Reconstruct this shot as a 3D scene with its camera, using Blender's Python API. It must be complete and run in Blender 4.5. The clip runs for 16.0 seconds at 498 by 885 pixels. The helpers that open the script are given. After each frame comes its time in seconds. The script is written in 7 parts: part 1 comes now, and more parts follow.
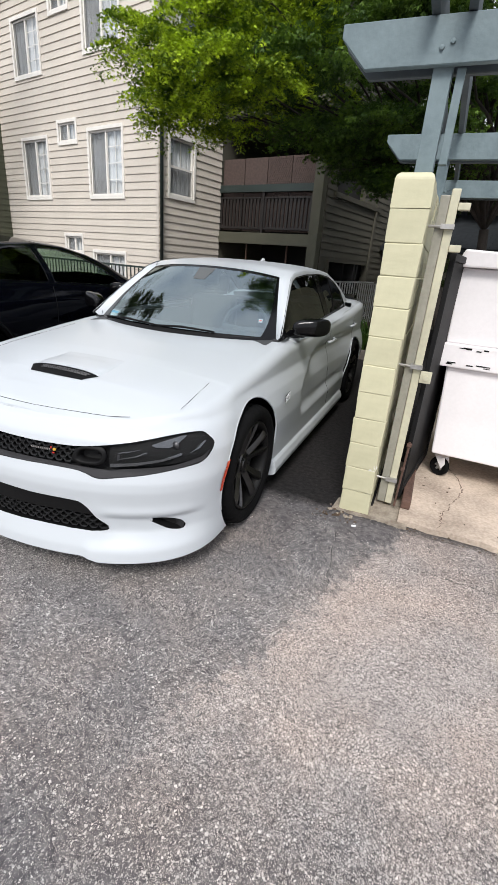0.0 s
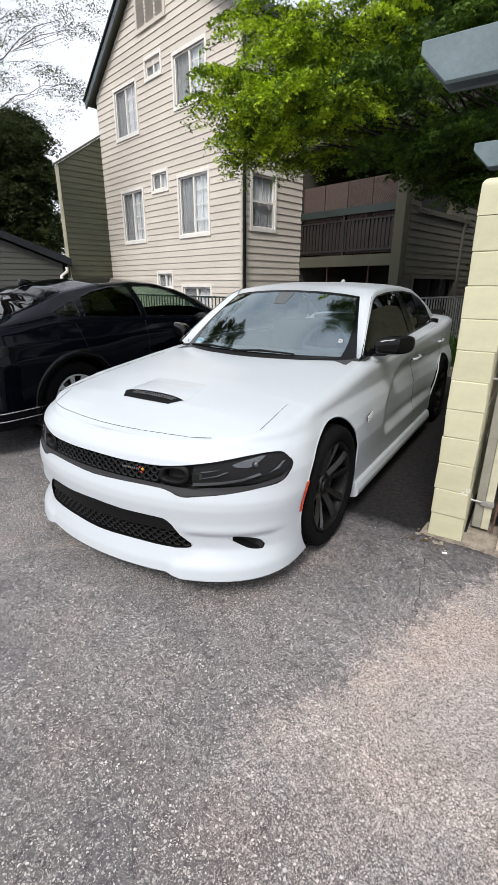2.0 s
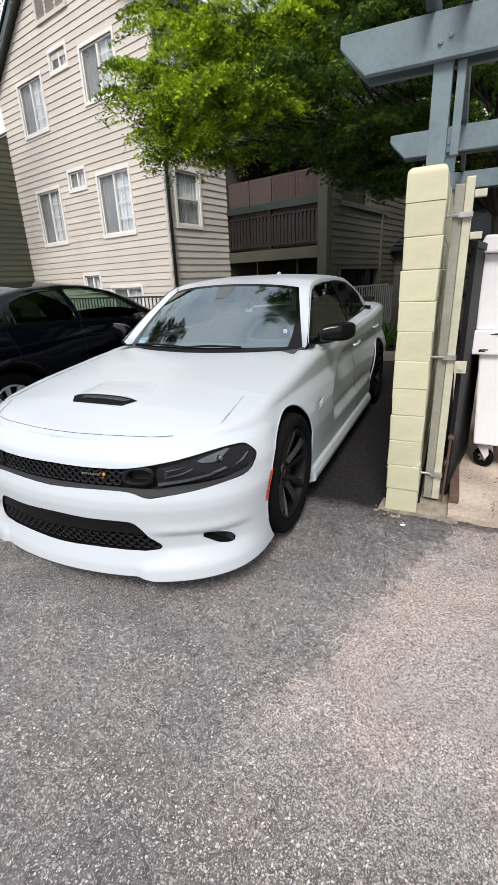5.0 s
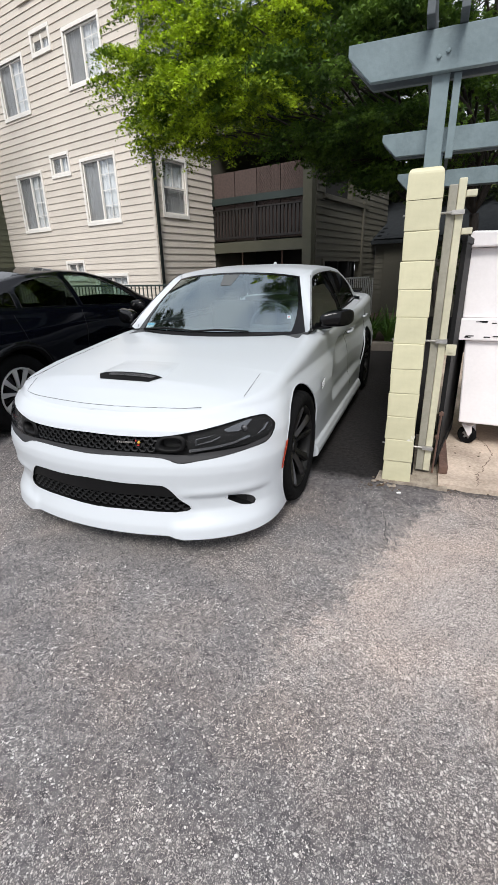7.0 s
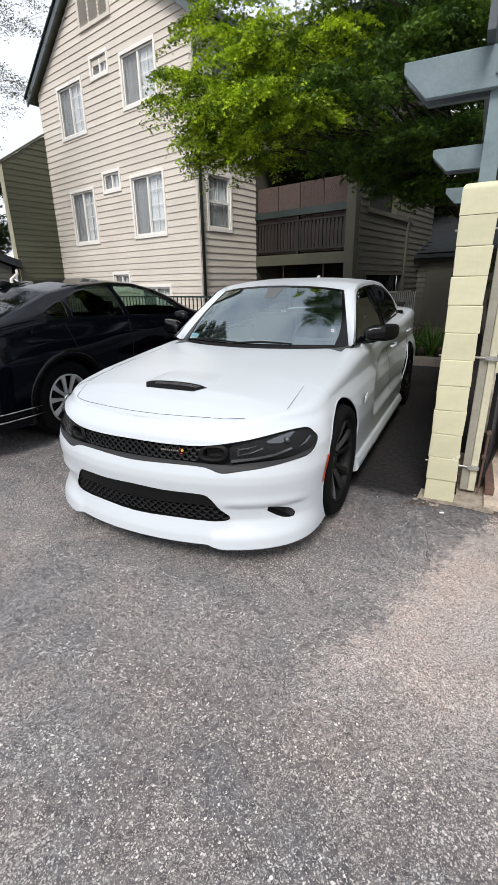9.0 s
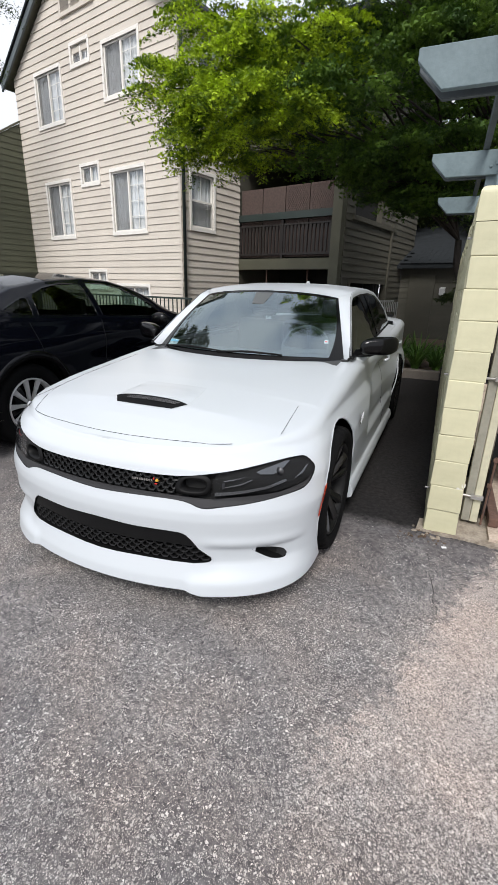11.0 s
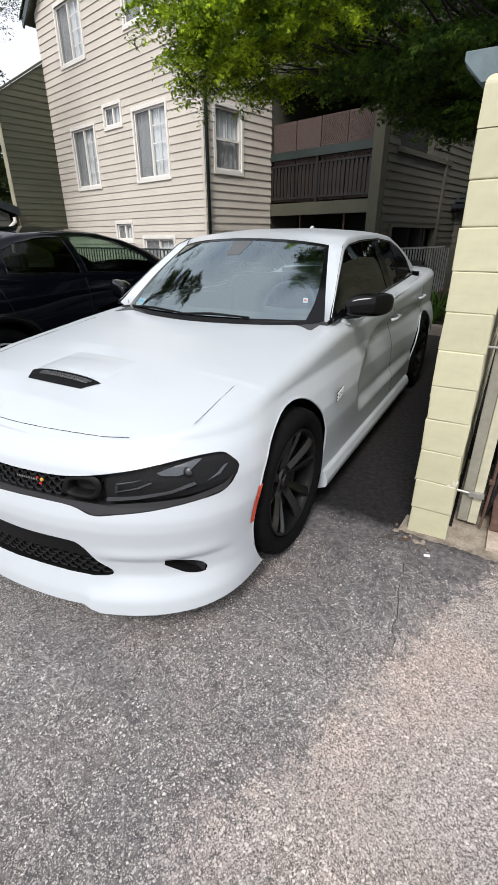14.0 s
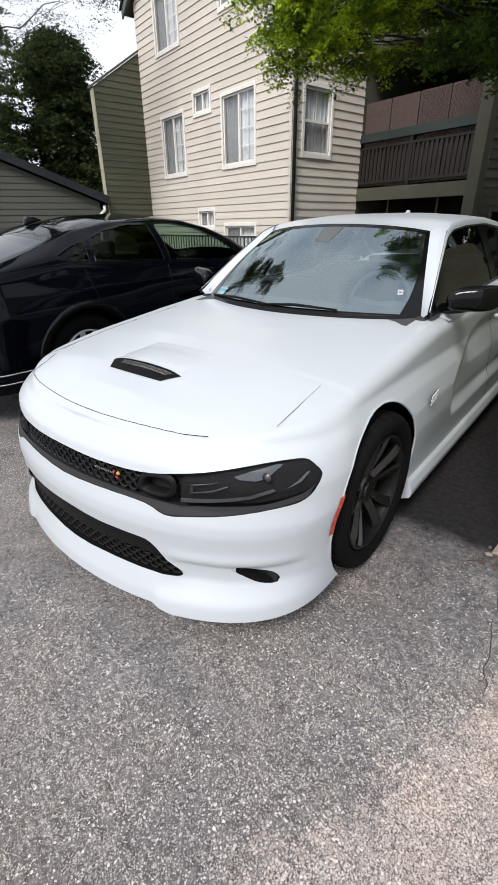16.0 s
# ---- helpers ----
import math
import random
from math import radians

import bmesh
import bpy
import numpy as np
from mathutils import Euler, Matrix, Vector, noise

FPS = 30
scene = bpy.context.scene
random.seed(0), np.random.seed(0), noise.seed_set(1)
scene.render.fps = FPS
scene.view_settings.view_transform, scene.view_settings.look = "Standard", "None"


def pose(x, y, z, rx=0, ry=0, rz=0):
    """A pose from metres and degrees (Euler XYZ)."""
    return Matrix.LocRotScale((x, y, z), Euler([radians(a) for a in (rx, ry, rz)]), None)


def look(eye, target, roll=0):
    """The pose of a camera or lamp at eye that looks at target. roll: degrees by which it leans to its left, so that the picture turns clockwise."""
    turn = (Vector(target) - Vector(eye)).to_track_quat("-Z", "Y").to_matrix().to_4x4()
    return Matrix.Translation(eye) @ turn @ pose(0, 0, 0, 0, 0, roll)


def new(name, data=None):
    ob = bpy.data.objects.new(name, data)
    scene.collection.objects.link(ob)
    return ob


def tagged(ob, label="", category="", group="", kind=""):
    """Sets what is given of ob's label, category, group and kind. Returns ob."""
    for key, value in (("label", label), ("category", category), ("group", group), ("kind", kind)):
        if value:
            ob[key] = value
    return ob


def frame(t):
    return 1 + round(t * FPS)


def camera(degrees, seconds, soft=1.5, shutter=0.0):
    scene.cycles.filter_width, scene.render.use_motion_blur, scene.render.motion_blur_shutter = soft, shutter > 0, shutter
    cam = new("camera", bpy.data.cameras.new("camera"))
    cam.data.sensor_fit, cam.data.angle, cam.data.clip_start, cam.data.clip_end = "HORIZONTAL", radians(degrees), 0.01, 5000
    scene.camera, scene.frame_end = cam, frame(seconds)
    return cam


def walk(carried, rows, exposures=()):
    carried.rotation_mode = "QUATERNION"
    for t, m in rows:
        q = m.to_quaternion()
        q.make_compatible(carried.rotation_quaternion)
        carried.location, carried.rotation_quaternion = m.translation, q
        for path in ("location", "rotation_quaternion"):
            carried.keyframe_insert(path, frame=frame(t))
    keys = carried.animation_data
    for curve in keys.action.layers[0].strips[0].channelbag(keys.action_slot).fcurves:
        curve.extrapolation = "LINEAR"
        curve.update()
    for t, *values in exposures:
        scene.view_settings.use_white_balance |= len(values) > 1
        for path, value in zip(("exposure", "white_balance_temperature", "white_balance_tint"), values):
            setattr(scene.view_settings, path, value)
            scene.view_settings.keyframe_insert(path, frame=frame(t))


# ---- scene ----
EXPOSURE = 0.96
cam = camera(59.0, 16.0)
# seconds, eye x y z, yaw, pitch, roll in degrees
PATH = [
    (0, 1.757, -2.143, 1.465, 21.00, -22.23, 4.61),
    (0.5, 1.780, -2.171, 1.462, 27.14, -20.79, 2.69),
    (1, 1.764, -2.169, 1.466, 31.06, -19.76, 1.64),
    (1.5, 1.756, -2.160, 1.455, 32.68, -19.48, 0.91),
    (2, 1.776, -2.142, 1.453, 32.58, -19.67, 0.20),
    (2.5, 1.776, -2.142, 1.446, 31.70, -19.94, -0.66),
    (3, 1.771, -2.136, 1.440, 30.86, -20.05, -1.52),
    (3.5, 1.772, -2.132, 1.440, 29.97, -19.91, -2.26),
    (4, 1.793, -2.137, 1.438, 28.84, -19.60, -2.63),
    (6.5, 1.551, -2.429, 1.429, 20.37, -21.02, -1.91),
    (7, 1.603, -2.522, 1.420, 21.74, -21.21, -1.59),
    (7.5, 1.611, -2.540, 1.427, 23.84, -21.13, -1.53),
    (8, 1.598, -2.555, 1.421, 25.41, -20.81, -1.43),
    (8.5, 1.591, -2.575, 1.426, 26.42, -20.15, -1.23),
    (11, 1.359, -2.249, 1.428, 22.94, -19.31, 1.45),
    (11.5, 1.372, -2.239, 1.418, 21.08, -19.73, 1.26),
    (12, 1.402, -2.128, 1.394, 19.47, -20.75, 0.94),
    (12.5, 1.416, -1.886, 1.413, 19.19, -22.12, 0.77),
    (13, 1.453, -1.722, 1.403, 21.14, -23.53, 0.59),
    (13.5, 1.551, -1.650, 1.409, 25.16, -24.50, 0.22),
    (14, 1.654, -1.622, 1.420, 29.73, -24.98, -0.27),
    (14.5, 1.633, -1.562, 1.415, 33.88, -25.76, -0.83),
    (15, 1.558, -1.511, 1.426, 36.56, -26.57, -0.85),
    (15.5, 1.546, -1.522, 1.413, 38.40, -26.39, -0.99),
    (16, 1.528, -1.544, 1.414, 39.13, -26.28, -0.63),
]


def view(x, y, z, yaw, pitch, roll):
    a, b = radians(yaw), radians(pitch)
    eye = Vector((x, y, z))
    return look(eye, eye + Vector((-math.sin(a) * math.cos(b), math.cos(a) * math.cos(b), math.sin(b))), roll)


walk(cam, [(t, view(*row)) for t, *row in PATH], [(0, EXPOSURE), (16, EXPOSURE)])

# ---- sky and sun: bright haze with thin cloud, sun high behind the viewer ----
SUN_FROM = Vector((0.16, -0.84, 1.0)).normalized()
world = bpy.data.worlds.new("sky")
scene.world = world
world.use_nodes = True
wn, wl = world.node_tree.nodes, world.node_tree.links
wn.clear()
w_out, w_bg = wn.new("ShaderNodeOutputWorld"), wn.new("ShaderNodeBackground")
w_sky = wn.new("ShaderNodeTexSky")
w_sky.sky_type, w_sky.sun_disc = "NISHITA", False
w_sky.sun_elevation = math.asin(SUN_FROM.z)
w_sky.sun_rotation = math.atan2(SUN_FROM.x, SUN_FROM.y)
w_sky.dust_density = 2.0
w_co, w_no, w_ra = wn.new("ShaderNodeTexCoord"), wn.new("ShaderNodeTexNoise"), wn.new("ShaderNodeValToRGB")
w_no.inputs["Scale"].default_value, w_no.inputs["Detail"].default_value = 1.6, 6
w_ra.color_ramp.elements[0].position, w_ra.color_ramp.elements[1].position = 0.20, 0.46
w_mx = wn.new("ShaderNodeMix")
w_mx.data_type = "RGBA"
w_mx.inputs["B"].default_value = (4.88, 5.1, 5.55, 1)
w_bg.inputs["Strength"].default_value = 0.105
wl.new(w_co.outputs["Generated"], w_no.inputs["Vector"])
wl.new(w_no.outputs["Fac"], w_ra.inputs["Fac"])
wl.new(w_ra.outputs["Color"], w_mx.inputs["Factor"])
wl.new(w_sky.outputs["Color"], w_mx.inputs["A"])
wl.new(w_mx.outputs["Result"], w_bg.inputs["Color"])
wl.new(w_bg.outputs["Background"], w_out.inputs["Surface"])

sun_data = bpy.data.lights.new("sun", "SUN")
sun_data.energy, sun_data.angle, sun_data.color = 1.75, radians(20), (1.0, 0.97, 0.93)
sun = new("sun", sun_data)
sun.matrix_world = look(SUN_FROM * 50, (0, 0, 0))

# ---- materials ----
def mat(name, col, rough=0.6, metal=0.0, var=0.18, scale=3.0, fine=40.0, bump=0.15, dirt=None, coat=0.0, spec=0.5, random_tint=0.0, depth=0.01):
    """A worn surface: two scales of noise in the colour and roughness, fine relief."""
    m = bpy.data.materials.new(name)
    m.use_nodes = True
    n, l = m.node_tree.nodes, m.node_tree.links
    b = n["Principled BSDF"]
    b.inputs["Metallic"].default_value, b.inputs["Coat Weight"].default_value = metal, coat
    b.inputs["Coat Roughness"].default_value, b.inputs["Specular IOR Level"].default_value = 0.03, spec
    co = n.new("ShaderNodeTexCoord")
    big, small = n.new("ShaderNodeTexNoise"), n.new("ShaderNodeTexNoise")
    big.inputs["Scale"].default_value, big.inputs["Detail"].default_value = scale, 5
    small.inputs["Scale"].default_value, small.inputs["Detail"].default_value = fine, 4
    for x in (big, small):
        l.new(co.outputs["Object"], x.inputs["Vector"])
    ramp = n.new("ShaderNodeValToRGB")
    dark = tuple(c * (1 - var) for c in col) if dirt is None else dirt
    ramp.color_ramp.elements[0].color, ramp.color_ramp.elements[1].color = (*dark, 1), (*[min(1, c * (1 + var * 0.5)) for c in col], 1)
    ramp.color_ramp.elements[0].position, ramp.color_ramp.elements[1].position = 0.3, 0.62
    mix = n.new("ShaderNodeMath")
    mix.operation = "MULTIPLY_ADD"
    mix.inputs[1].default_value, mix.inputs[2].default_value = 0.35, 0.0
    add = n.new("ShaderNodeMath")
    add.operation = "MULTIPLY_ADD"
    add.inputs[1].default_value = 0.65
    l.new(small.outputs["Fac"], mix.inputs[0])
    l.new(big.outputs["Fac"], add.inputs[0])
    l.new(mix.outputs[0], add.inputs[2])
    l.new(add.outputs[0], ramp.inputs["Fac"])
    out = ramp.outputs["Color"]
    if random_tint:
        info, hsv, mr = n.new("ShaderNodeObjectInfo"), n.new("ShaderNodeHueSaturation"), n.new("ShaderNodeMapRange")
        mr.inputs["To Min"].default_value, mr.inputs["To Max"].default_value = 1 - random_tint, 1 + random_tint
        l.new(info.outputs["Random"], mr.inputs["Value"])
        l.new(mr.outputs["Result"], hsv.inputs["Value"])
        l.new(out, hsv.inputs["Color"])
        out = hsv.outputs["Color"]
    l.new(out, b.inputs["Base Color"])
    rr = n.new("ShaderNodeMapRange")
    rr.inputs["To Min"].default_value, rr.inputs["To Max"].default_value = max(0.02, rough - 0.06), min(1, rough + 0.08)
    l.new(small.outputs["Fac"], rr.inputs["Value"])
    l.new(rr.outputs["Result"], b.inputs["Roughness"])
    if bump:
        bp = n.new("ShaderNodeBump")
        bp.inputs["Strength"].default_value, bp.inputs["Distance"].default_value = bump, depth
        l.new(small.outputs["Fac"], bp.inputs["Height"])
        l.new(bp.outputs["Normal"], b.inputs["Normal"])
    return m


def glass(name, tint=(1, 1, 1), clear=1.0, rough=0.0, ior=1.5, sheen=(1, 1, 1)):
    """A thin pane: what lies behind, tinted, under a mirror that grows towards grazing."""
    m = bpy.data.materials.new(name)
    m.use_nodes = True
    n, l = m.node_tree.nodes, m.node_tree.links
    n.remove(n["Principled BSDF"])
    tr, gl, mx, fr = n.new("ShaderNodeBsdfTransparent"), n.new("ShaderNodeBsdfGlossy"), n.new("ShaderNodeMixShader"), n.new("ShaderNodeLayerWeight")
    tr.inputs["Color"].default_value = (*[c * clear for c in tint], 1)
    gl.inputs["Roughness"].default_value, gl.inputs["Color"].default_value = rough, (*sheen, 1)
    # the same mirror from either side of the thin pane: f0 + (1 - f0) * facing ^ 5
    f0 = ((ior - 1) / (ior + 1)) ** 2
    pw, ma = n.new("ShaderNodeMath"), n.new("ShaderNodeMath")
    pw.operation, ma.operation = "POWER", "MULTIPLY_ADD"
    pw.inputs[1].default_value, ma.inputs[1].default_value, ma.inputs[2].default_value = 5.0, 1 - f0, f0
    l.new(fr.outputs["Facing"], pw.inputs[0])
    l.new(pw.outputs[0], ma.inputs[0])
    l.new(ma.outputs[0], mx.inputs[0])
    l.new(tr.outputs[0], mx.inputs[1])
    l.new(gl.outputs[0], mx.inputs[2])
    l.new(mx.outputs[0], n["Material Output"].inputs["Surface"])
    return m


def gauze(name, col, cover):
    """A fine woven mesh too small to see thread by thread: part of the light goes through."""
    m = bpy.data.materials.new(name)
    m.use_nodes = True
    n, l = m.node_tree.nodes, m.node_tree.links
    n.remove(n["Principled BSDF"])
    tr, df, mx = n.new("ShaderNodeBsdfTransparent"), n.new("ShaderNodeBsdfDiffuse"), n.new("ShaderNodeMixShader")
    df.inputs["Color"].default_value, mx.inputs[0].default_value = (*col, 1), cover
    l.new(tr.outputs[0], mx.inputs[1])
    l.new(df.outputs[0], mx.inputs[2])
    l.new(mx.outputs[0], n["Material Output"].inputs["Surface"])
    return m


def paint(name, col, rough, coat, coat_rough, spec=0.5):
    """Smooth car paint, with only a faint slow change of tone."""
    m = bpy.data.materials.new(name)
    m.use_nodes = True
    n, l = m.node_tree.nodes, m.node_tree.links
    b = n["Principled BSDF"]
    co, no, ramp = n.new("ShaderNodeTexCoord"), n.new("ShaderNodeTexNoise"), n.new("ShaderNodeValToRGB")
    no.inputs["Scale"].default_value = 0.9
    ramp.color_ramp.elements[0].color, ramp.color_ramp.elements[1].color = (*[c * 0.985 for c in col], 1), (*col, 1)
    l.new(co.outputs["Object"], no.inputs["Vector"])
    l.new(no.outputs["Fac"], ramp.inputs["Fac"])
    l.new(ramp.outputs["Color"], b.inputs["Base Color"])
    b.inputs["Roughness"].default_value, b.inputs["Coat Weight"].default_value = rough, coat
    b.inputs["Coat Roughness"].default_value, b.inputs["Specular IOR Level"].default_value = coat_rough, spec
    return m


def leaf_mat(name, col, back, rough=0.55):
    m = bpy.data.materials.new(name)
    m.use_nodes = True
    n, l = m.node_tree.nodes, m.node_tree.links
    b, tl, mx, geo, ramp = n["Principled BSDF"], n.new("ShaderNodeBsdfTranslucent"), n.new("ShaderNodeMixShader"), n.new("ShaderNodeNewGeometry"), n.new("ShaderNodeValToRGB")
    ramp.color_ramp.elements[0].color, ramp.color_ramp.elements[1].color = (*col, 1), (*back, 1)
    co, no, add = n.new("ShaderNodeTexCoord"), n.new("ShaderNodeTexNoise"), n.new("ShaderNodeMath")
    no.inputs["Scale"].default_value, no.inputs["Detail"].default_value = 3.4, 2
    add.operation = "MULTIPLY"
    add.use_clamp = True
    # slow noise paints lit sprays and shaded gaps into the leaf colour
    spray_shade = n.new("ShaderNodeMapRange")
    spray_shade.inputs["From Min"].default_value, spray_shade.inputs["From Max"].default_value = 0.40, 0.60
    spray_shade.inputs["To Min"].default_value, spray_shade.inputs["To Max"].default_value = 0.12, 1.1
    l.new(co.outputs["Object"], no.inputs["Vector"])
    l.new(no.outputs["Fac"], spray_shade.inputs["Value"])
    l.new(spray_shade.outputs["Result"], add.inputs[0])
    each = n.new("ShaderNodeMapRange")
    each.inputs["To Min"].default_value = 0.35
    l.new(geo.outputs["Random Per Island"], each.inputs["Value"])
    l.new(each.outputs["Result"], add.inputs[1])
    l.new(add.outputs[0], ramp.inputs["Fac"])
    l.new(ramp.outputs["Color"], b.inputs["Base Color"])
    l.new(ramp.outputs["Color"], tl.inputs["Color"])
    b.inputs["Roughness"].default_value, b.inputs["Specular IOR Level"].default_value = rough, 0.3
    mx.inputs[0].default_value = 0.27
    l.new(b.outputs[0], mx.inputs[1])
    l.new(tl.outputs[0], mx.inputs[2])
    l.new(mx.outputs[0], n["Material Output"].inputs["Surface"])
    return m


def asphalt_mat():
    """Old chip-seal drive: pale stone chips in dark binder, thinner over the seal coat of the bays, thick and sandy beside the block wall."""
    m = bpy.data.materials.new("asphalt")
    m.use_nodes = True
    n, l = m.node_tree.nodes, m.node_tree.links
    b = n["Principled BSDF"]
    co, sep = n.new("ShaderNodeTexCoord"), n.new("ShaderNodeSeparateXYZ")
    l.new(co.outputs["Object"], sep.inputs[0])
    X, Y = sep.outputs["X"], sep.outputs["Y"]

    def noise_at(scale, detail=5, rough=0.55):
        x = n.new("ShaderNodeTexNoise")
        x.inputs["Scale"].default_value, x.inputs["Detail"].default_value, x.inputs["Roughness"].default_value = scale, detail, rough
        l.new(co.outputs["Object"], x.inputs["Vector"])
        return x.outputs["Fac"]

    def math_at(op, a, c, d=None):
        x = n.new("ShaderNodeMath")
        x.operation = op
        for i, v in enumerate((a, c, d)):
            if isinstance(v, (int, float)):
                x.inputs[i].default_value = v
            elif v is not None:
                l.new(v, x.inputs[i])
        return x.outputs[0]

    def span(v, lo, hi, a=0.0, c=1.0):
        x = n.new("ShaderNodeMapRange")
        x.inputs["From Min"].default_value, x.inputs["From Max"].default_value = lo, hi
        x.inputs["To Min"].default_value, x.inputs["To Max"].default_value = a, c
        l.new(v, x.inputs["Value"])
        return x.outputs["Result"]

    def mixed(fac, a, c):
        x = n.new("ShaderNodeMix")
        x.data_type = "RGBA"
        l.new(fac, x.inputs["Factor"])
        for key, v in (("A", a), ("B", c)):
            if isinstance(v, tuple):
                x.inputs[key].default_value = (*v, 1)
            else:
                l.new(v, x.inputs[key])
        return x.outputs["Result"]

    warp, wsc, wad = n.new("ShaderNodeTexNoise"), n.new("ShaderNodeVectorMath"), n.new("ShaderNodeVectorMath")
    warp.inputs["Scale"].default_value = 95
    wsc.operation, wad.operation = "SCALE", "ADD"
    wsc.inputs["Scale"].default_value = 0.010
    l.new(co.outputs["Object"], warp.inputs["Vector"])
    l.new(warp.outputs["Color"], wsc.inputs[0])
    l.new(co.outputs["Object"], wad.inputs[0])
    l.new(wsc.outputs[0], wad.inputs[1])

    def stones(scale):
        """Distance from the heart of the nearest stone, and three random numbers for it."""
        v, c = n.new("ShaderNodeTexVoronoi"), n.new("ShaderNodeSeparateColor")
        v.inputs["Scale"].default_value, v.inputs["Randomness"].default_value = scale, 1.0
        l.new(wad.outputs[0], v.inputs["Vector"])
        l.new(v.outputs["Color"], c.inputs[0])
        return v.outputs["Distance"], c.outputs["Red"], c.outputs["Green"], c.outputs["Blue"]

    wob, wob2, rag = noise_at(3.2, 6, 0.65), noise_at(0.9, 4), noise_at(22, 5, 0.7)
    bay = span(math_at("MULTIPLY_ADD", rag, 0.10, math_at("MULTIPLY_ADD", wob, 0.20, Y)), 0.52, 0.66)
    # a smooth dark mend at the foot of the block wall
    mx, my = math_at("MULTIPLY", math_at("SUBTRACT", X, 1.62), 4.8), math_at("MULTIPLY", math_at("SUBTRACT", Y, 0.34), 6.2)
    mend = math_at("SQRT", math_at("MULTIPLY_ADD", mx, mx, math_at("MULTIPLY", my, my)), 0.0)
    mend = span(math_at("MULTIPLY_ADD", rag, 1.3, mend), 1.85, 1.45)
    # the sandy patch: beyond a slanting ragged line, fading towards the drive
    edge = math_at("MULTIPLY_ADD", rag, 0.55, math_at("MULTIPLY_ADD", Y, -0.39, math_at("MULTIPLY_ADD", wob, 0.32, X)))
    patch = span(edge, 2.08, 2.16)
    far = span(math_at("MULTIPLY_ADD", rag, 0.7, math_at("MULTIPLY_ADD", wob, 0.7, Y)), -0.85, -0.15)
    patch = math_at("MULTIPLY", math_at("MULTIPLY", patch, far), math_at("SUBTRACT", 1.0, math_at("MAXIMUM", bay, mend)))
    # how thickly the chips lie: thin near the bay, uneven over the drive
    thin = span(math_at("MULTIPLY_ADD", wob, 0.5, Y), 0.60, -0.30, 0.10, 0.60)
    lie = math_at("ADD", thin, span(wob2, 0.36, 0.66, -0.15, 0.16))
    lie = math_at("ADD", lie, span(noise_at(6.5, 4, 0.6), 0.36, 0.64, -0.15, 0.15))
    lie = math_at("MULTIPLY", math_at("MULTIPLY_ADD", patch, 0.42, lie), math_at("SUBTRACT", 1.0, math_at("MAXIMUM", math_at("MULTIPLY", bay, 0.97), math_at("MULTIPLY", mend, 0.85))))
    binder = mixed(span(noise_at(34, 6, 0.7), 0.36, 0.66), (0.060, 0.057, 0.061), (0.165, 0.155, 0.158))
    binder = mixed(math_at("MULTIPLY", patch, 0.6), binder, mixed(span(noise_at(70, 4), 0.4, 0.6), (0.060, 0.053, 0.050), (0.27, 0.235, 0.215)))
    col, relief = binder, None
    for scale, keep, low, high in ((330, 1.05, (0.20, 0.188, 0.182), (0.43, 0.405, 0.39)), (190, 0.95, (0.24, 0.226, 0.218), (0.58, 0.55, 0.525)), (118, 0.36, (0.30, 0.284, 0.275), (0.64, 0.62, 0.60))):
        dist, r, g, bl = stones(scale)
        there = math_at("LESS_THAN", r, math_at("MULTIPLY", lie, keep))
        disc = span(math_at("MULTIPLY_ADD", g, 0.28, dist), 0.62, 0.53)
        stone = math_at("MULTIPLY", there, disc)
        tone = mixed(math_at("POWER", bl, 1.5), low, high)
        tone = mixed(math_at("MULTIPLY", patch, 0.7), tone, mixed(bl, (0.40, 0.345, 0.318), (0.66, 0.585, 0.545)))
        col = mixed(stone, col, tone)
        relief = stone if relief is None else math_at("MAXIMUM", relief, stone)
    tinge = n.new("ShaderNodeMix")
    tinge.data_type, tinge.blend_type = "RGBA", "MULTIPLY"
    tinge.inputs["B"].default_value = (1.10, 1.03, 0.98, 1)
    l.new(span(noise_at(1.7, 4, 0.6), 0.42, 0.66), tinge.inputs["Factor"])
    l.new(col, tinge.inputs["A"])
    col = tinge.outputs["Result"]
    # dark seal coat of the bay, with the bay's shade put into its near-black
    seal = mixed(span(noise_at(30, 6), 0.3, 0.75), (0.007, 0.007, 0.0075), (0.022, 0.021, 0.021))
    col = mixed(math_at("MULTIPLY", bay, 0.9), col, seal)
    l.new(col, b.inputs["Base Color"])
    b.inputs["Roughness"].default_value = 0.88
    l.new(math_at("MULTIPLY_ADD", bay, -0.20, 0.25), b.inputs["Specular IOR Level"])
    hgt = math_at("MULTIPLY_ADD", relief, 0.8, noise_at(160, 3))
    bp = n.new("ShaderNodeBump")
    bp.inputs["Strength"].default_value, bp.inputs["Distance"].default_value = 0.6, 0.006
    l.new(hgt, bp.inputs["Height"])
    l.new(bp.outputs["Normal"], b.inputs["Normal"])
    return m


ASPHALT = asphalt_mat()
SIDING = mat("beige_siding_paint", (0.605, 0.55, 0.482), 0.6, var=0.08, scale=1.2, fine=18, bump=0.12, random_tint=0.05)
SIDING_OLIVE = mat("olive_siding_paint", (0.072, 0.076, 0.048), 0.65, var=0.15, scale=1.5, fine=18, bump=0.12, random_tint=0.06)
SIDING_GARAGE = mat("dark_olive_garage_paint", (0.046, 0.047, 0.037), 0.65, var=0.15, scale=1.5, fine=18, bump=0.12, random_tint=0.06)
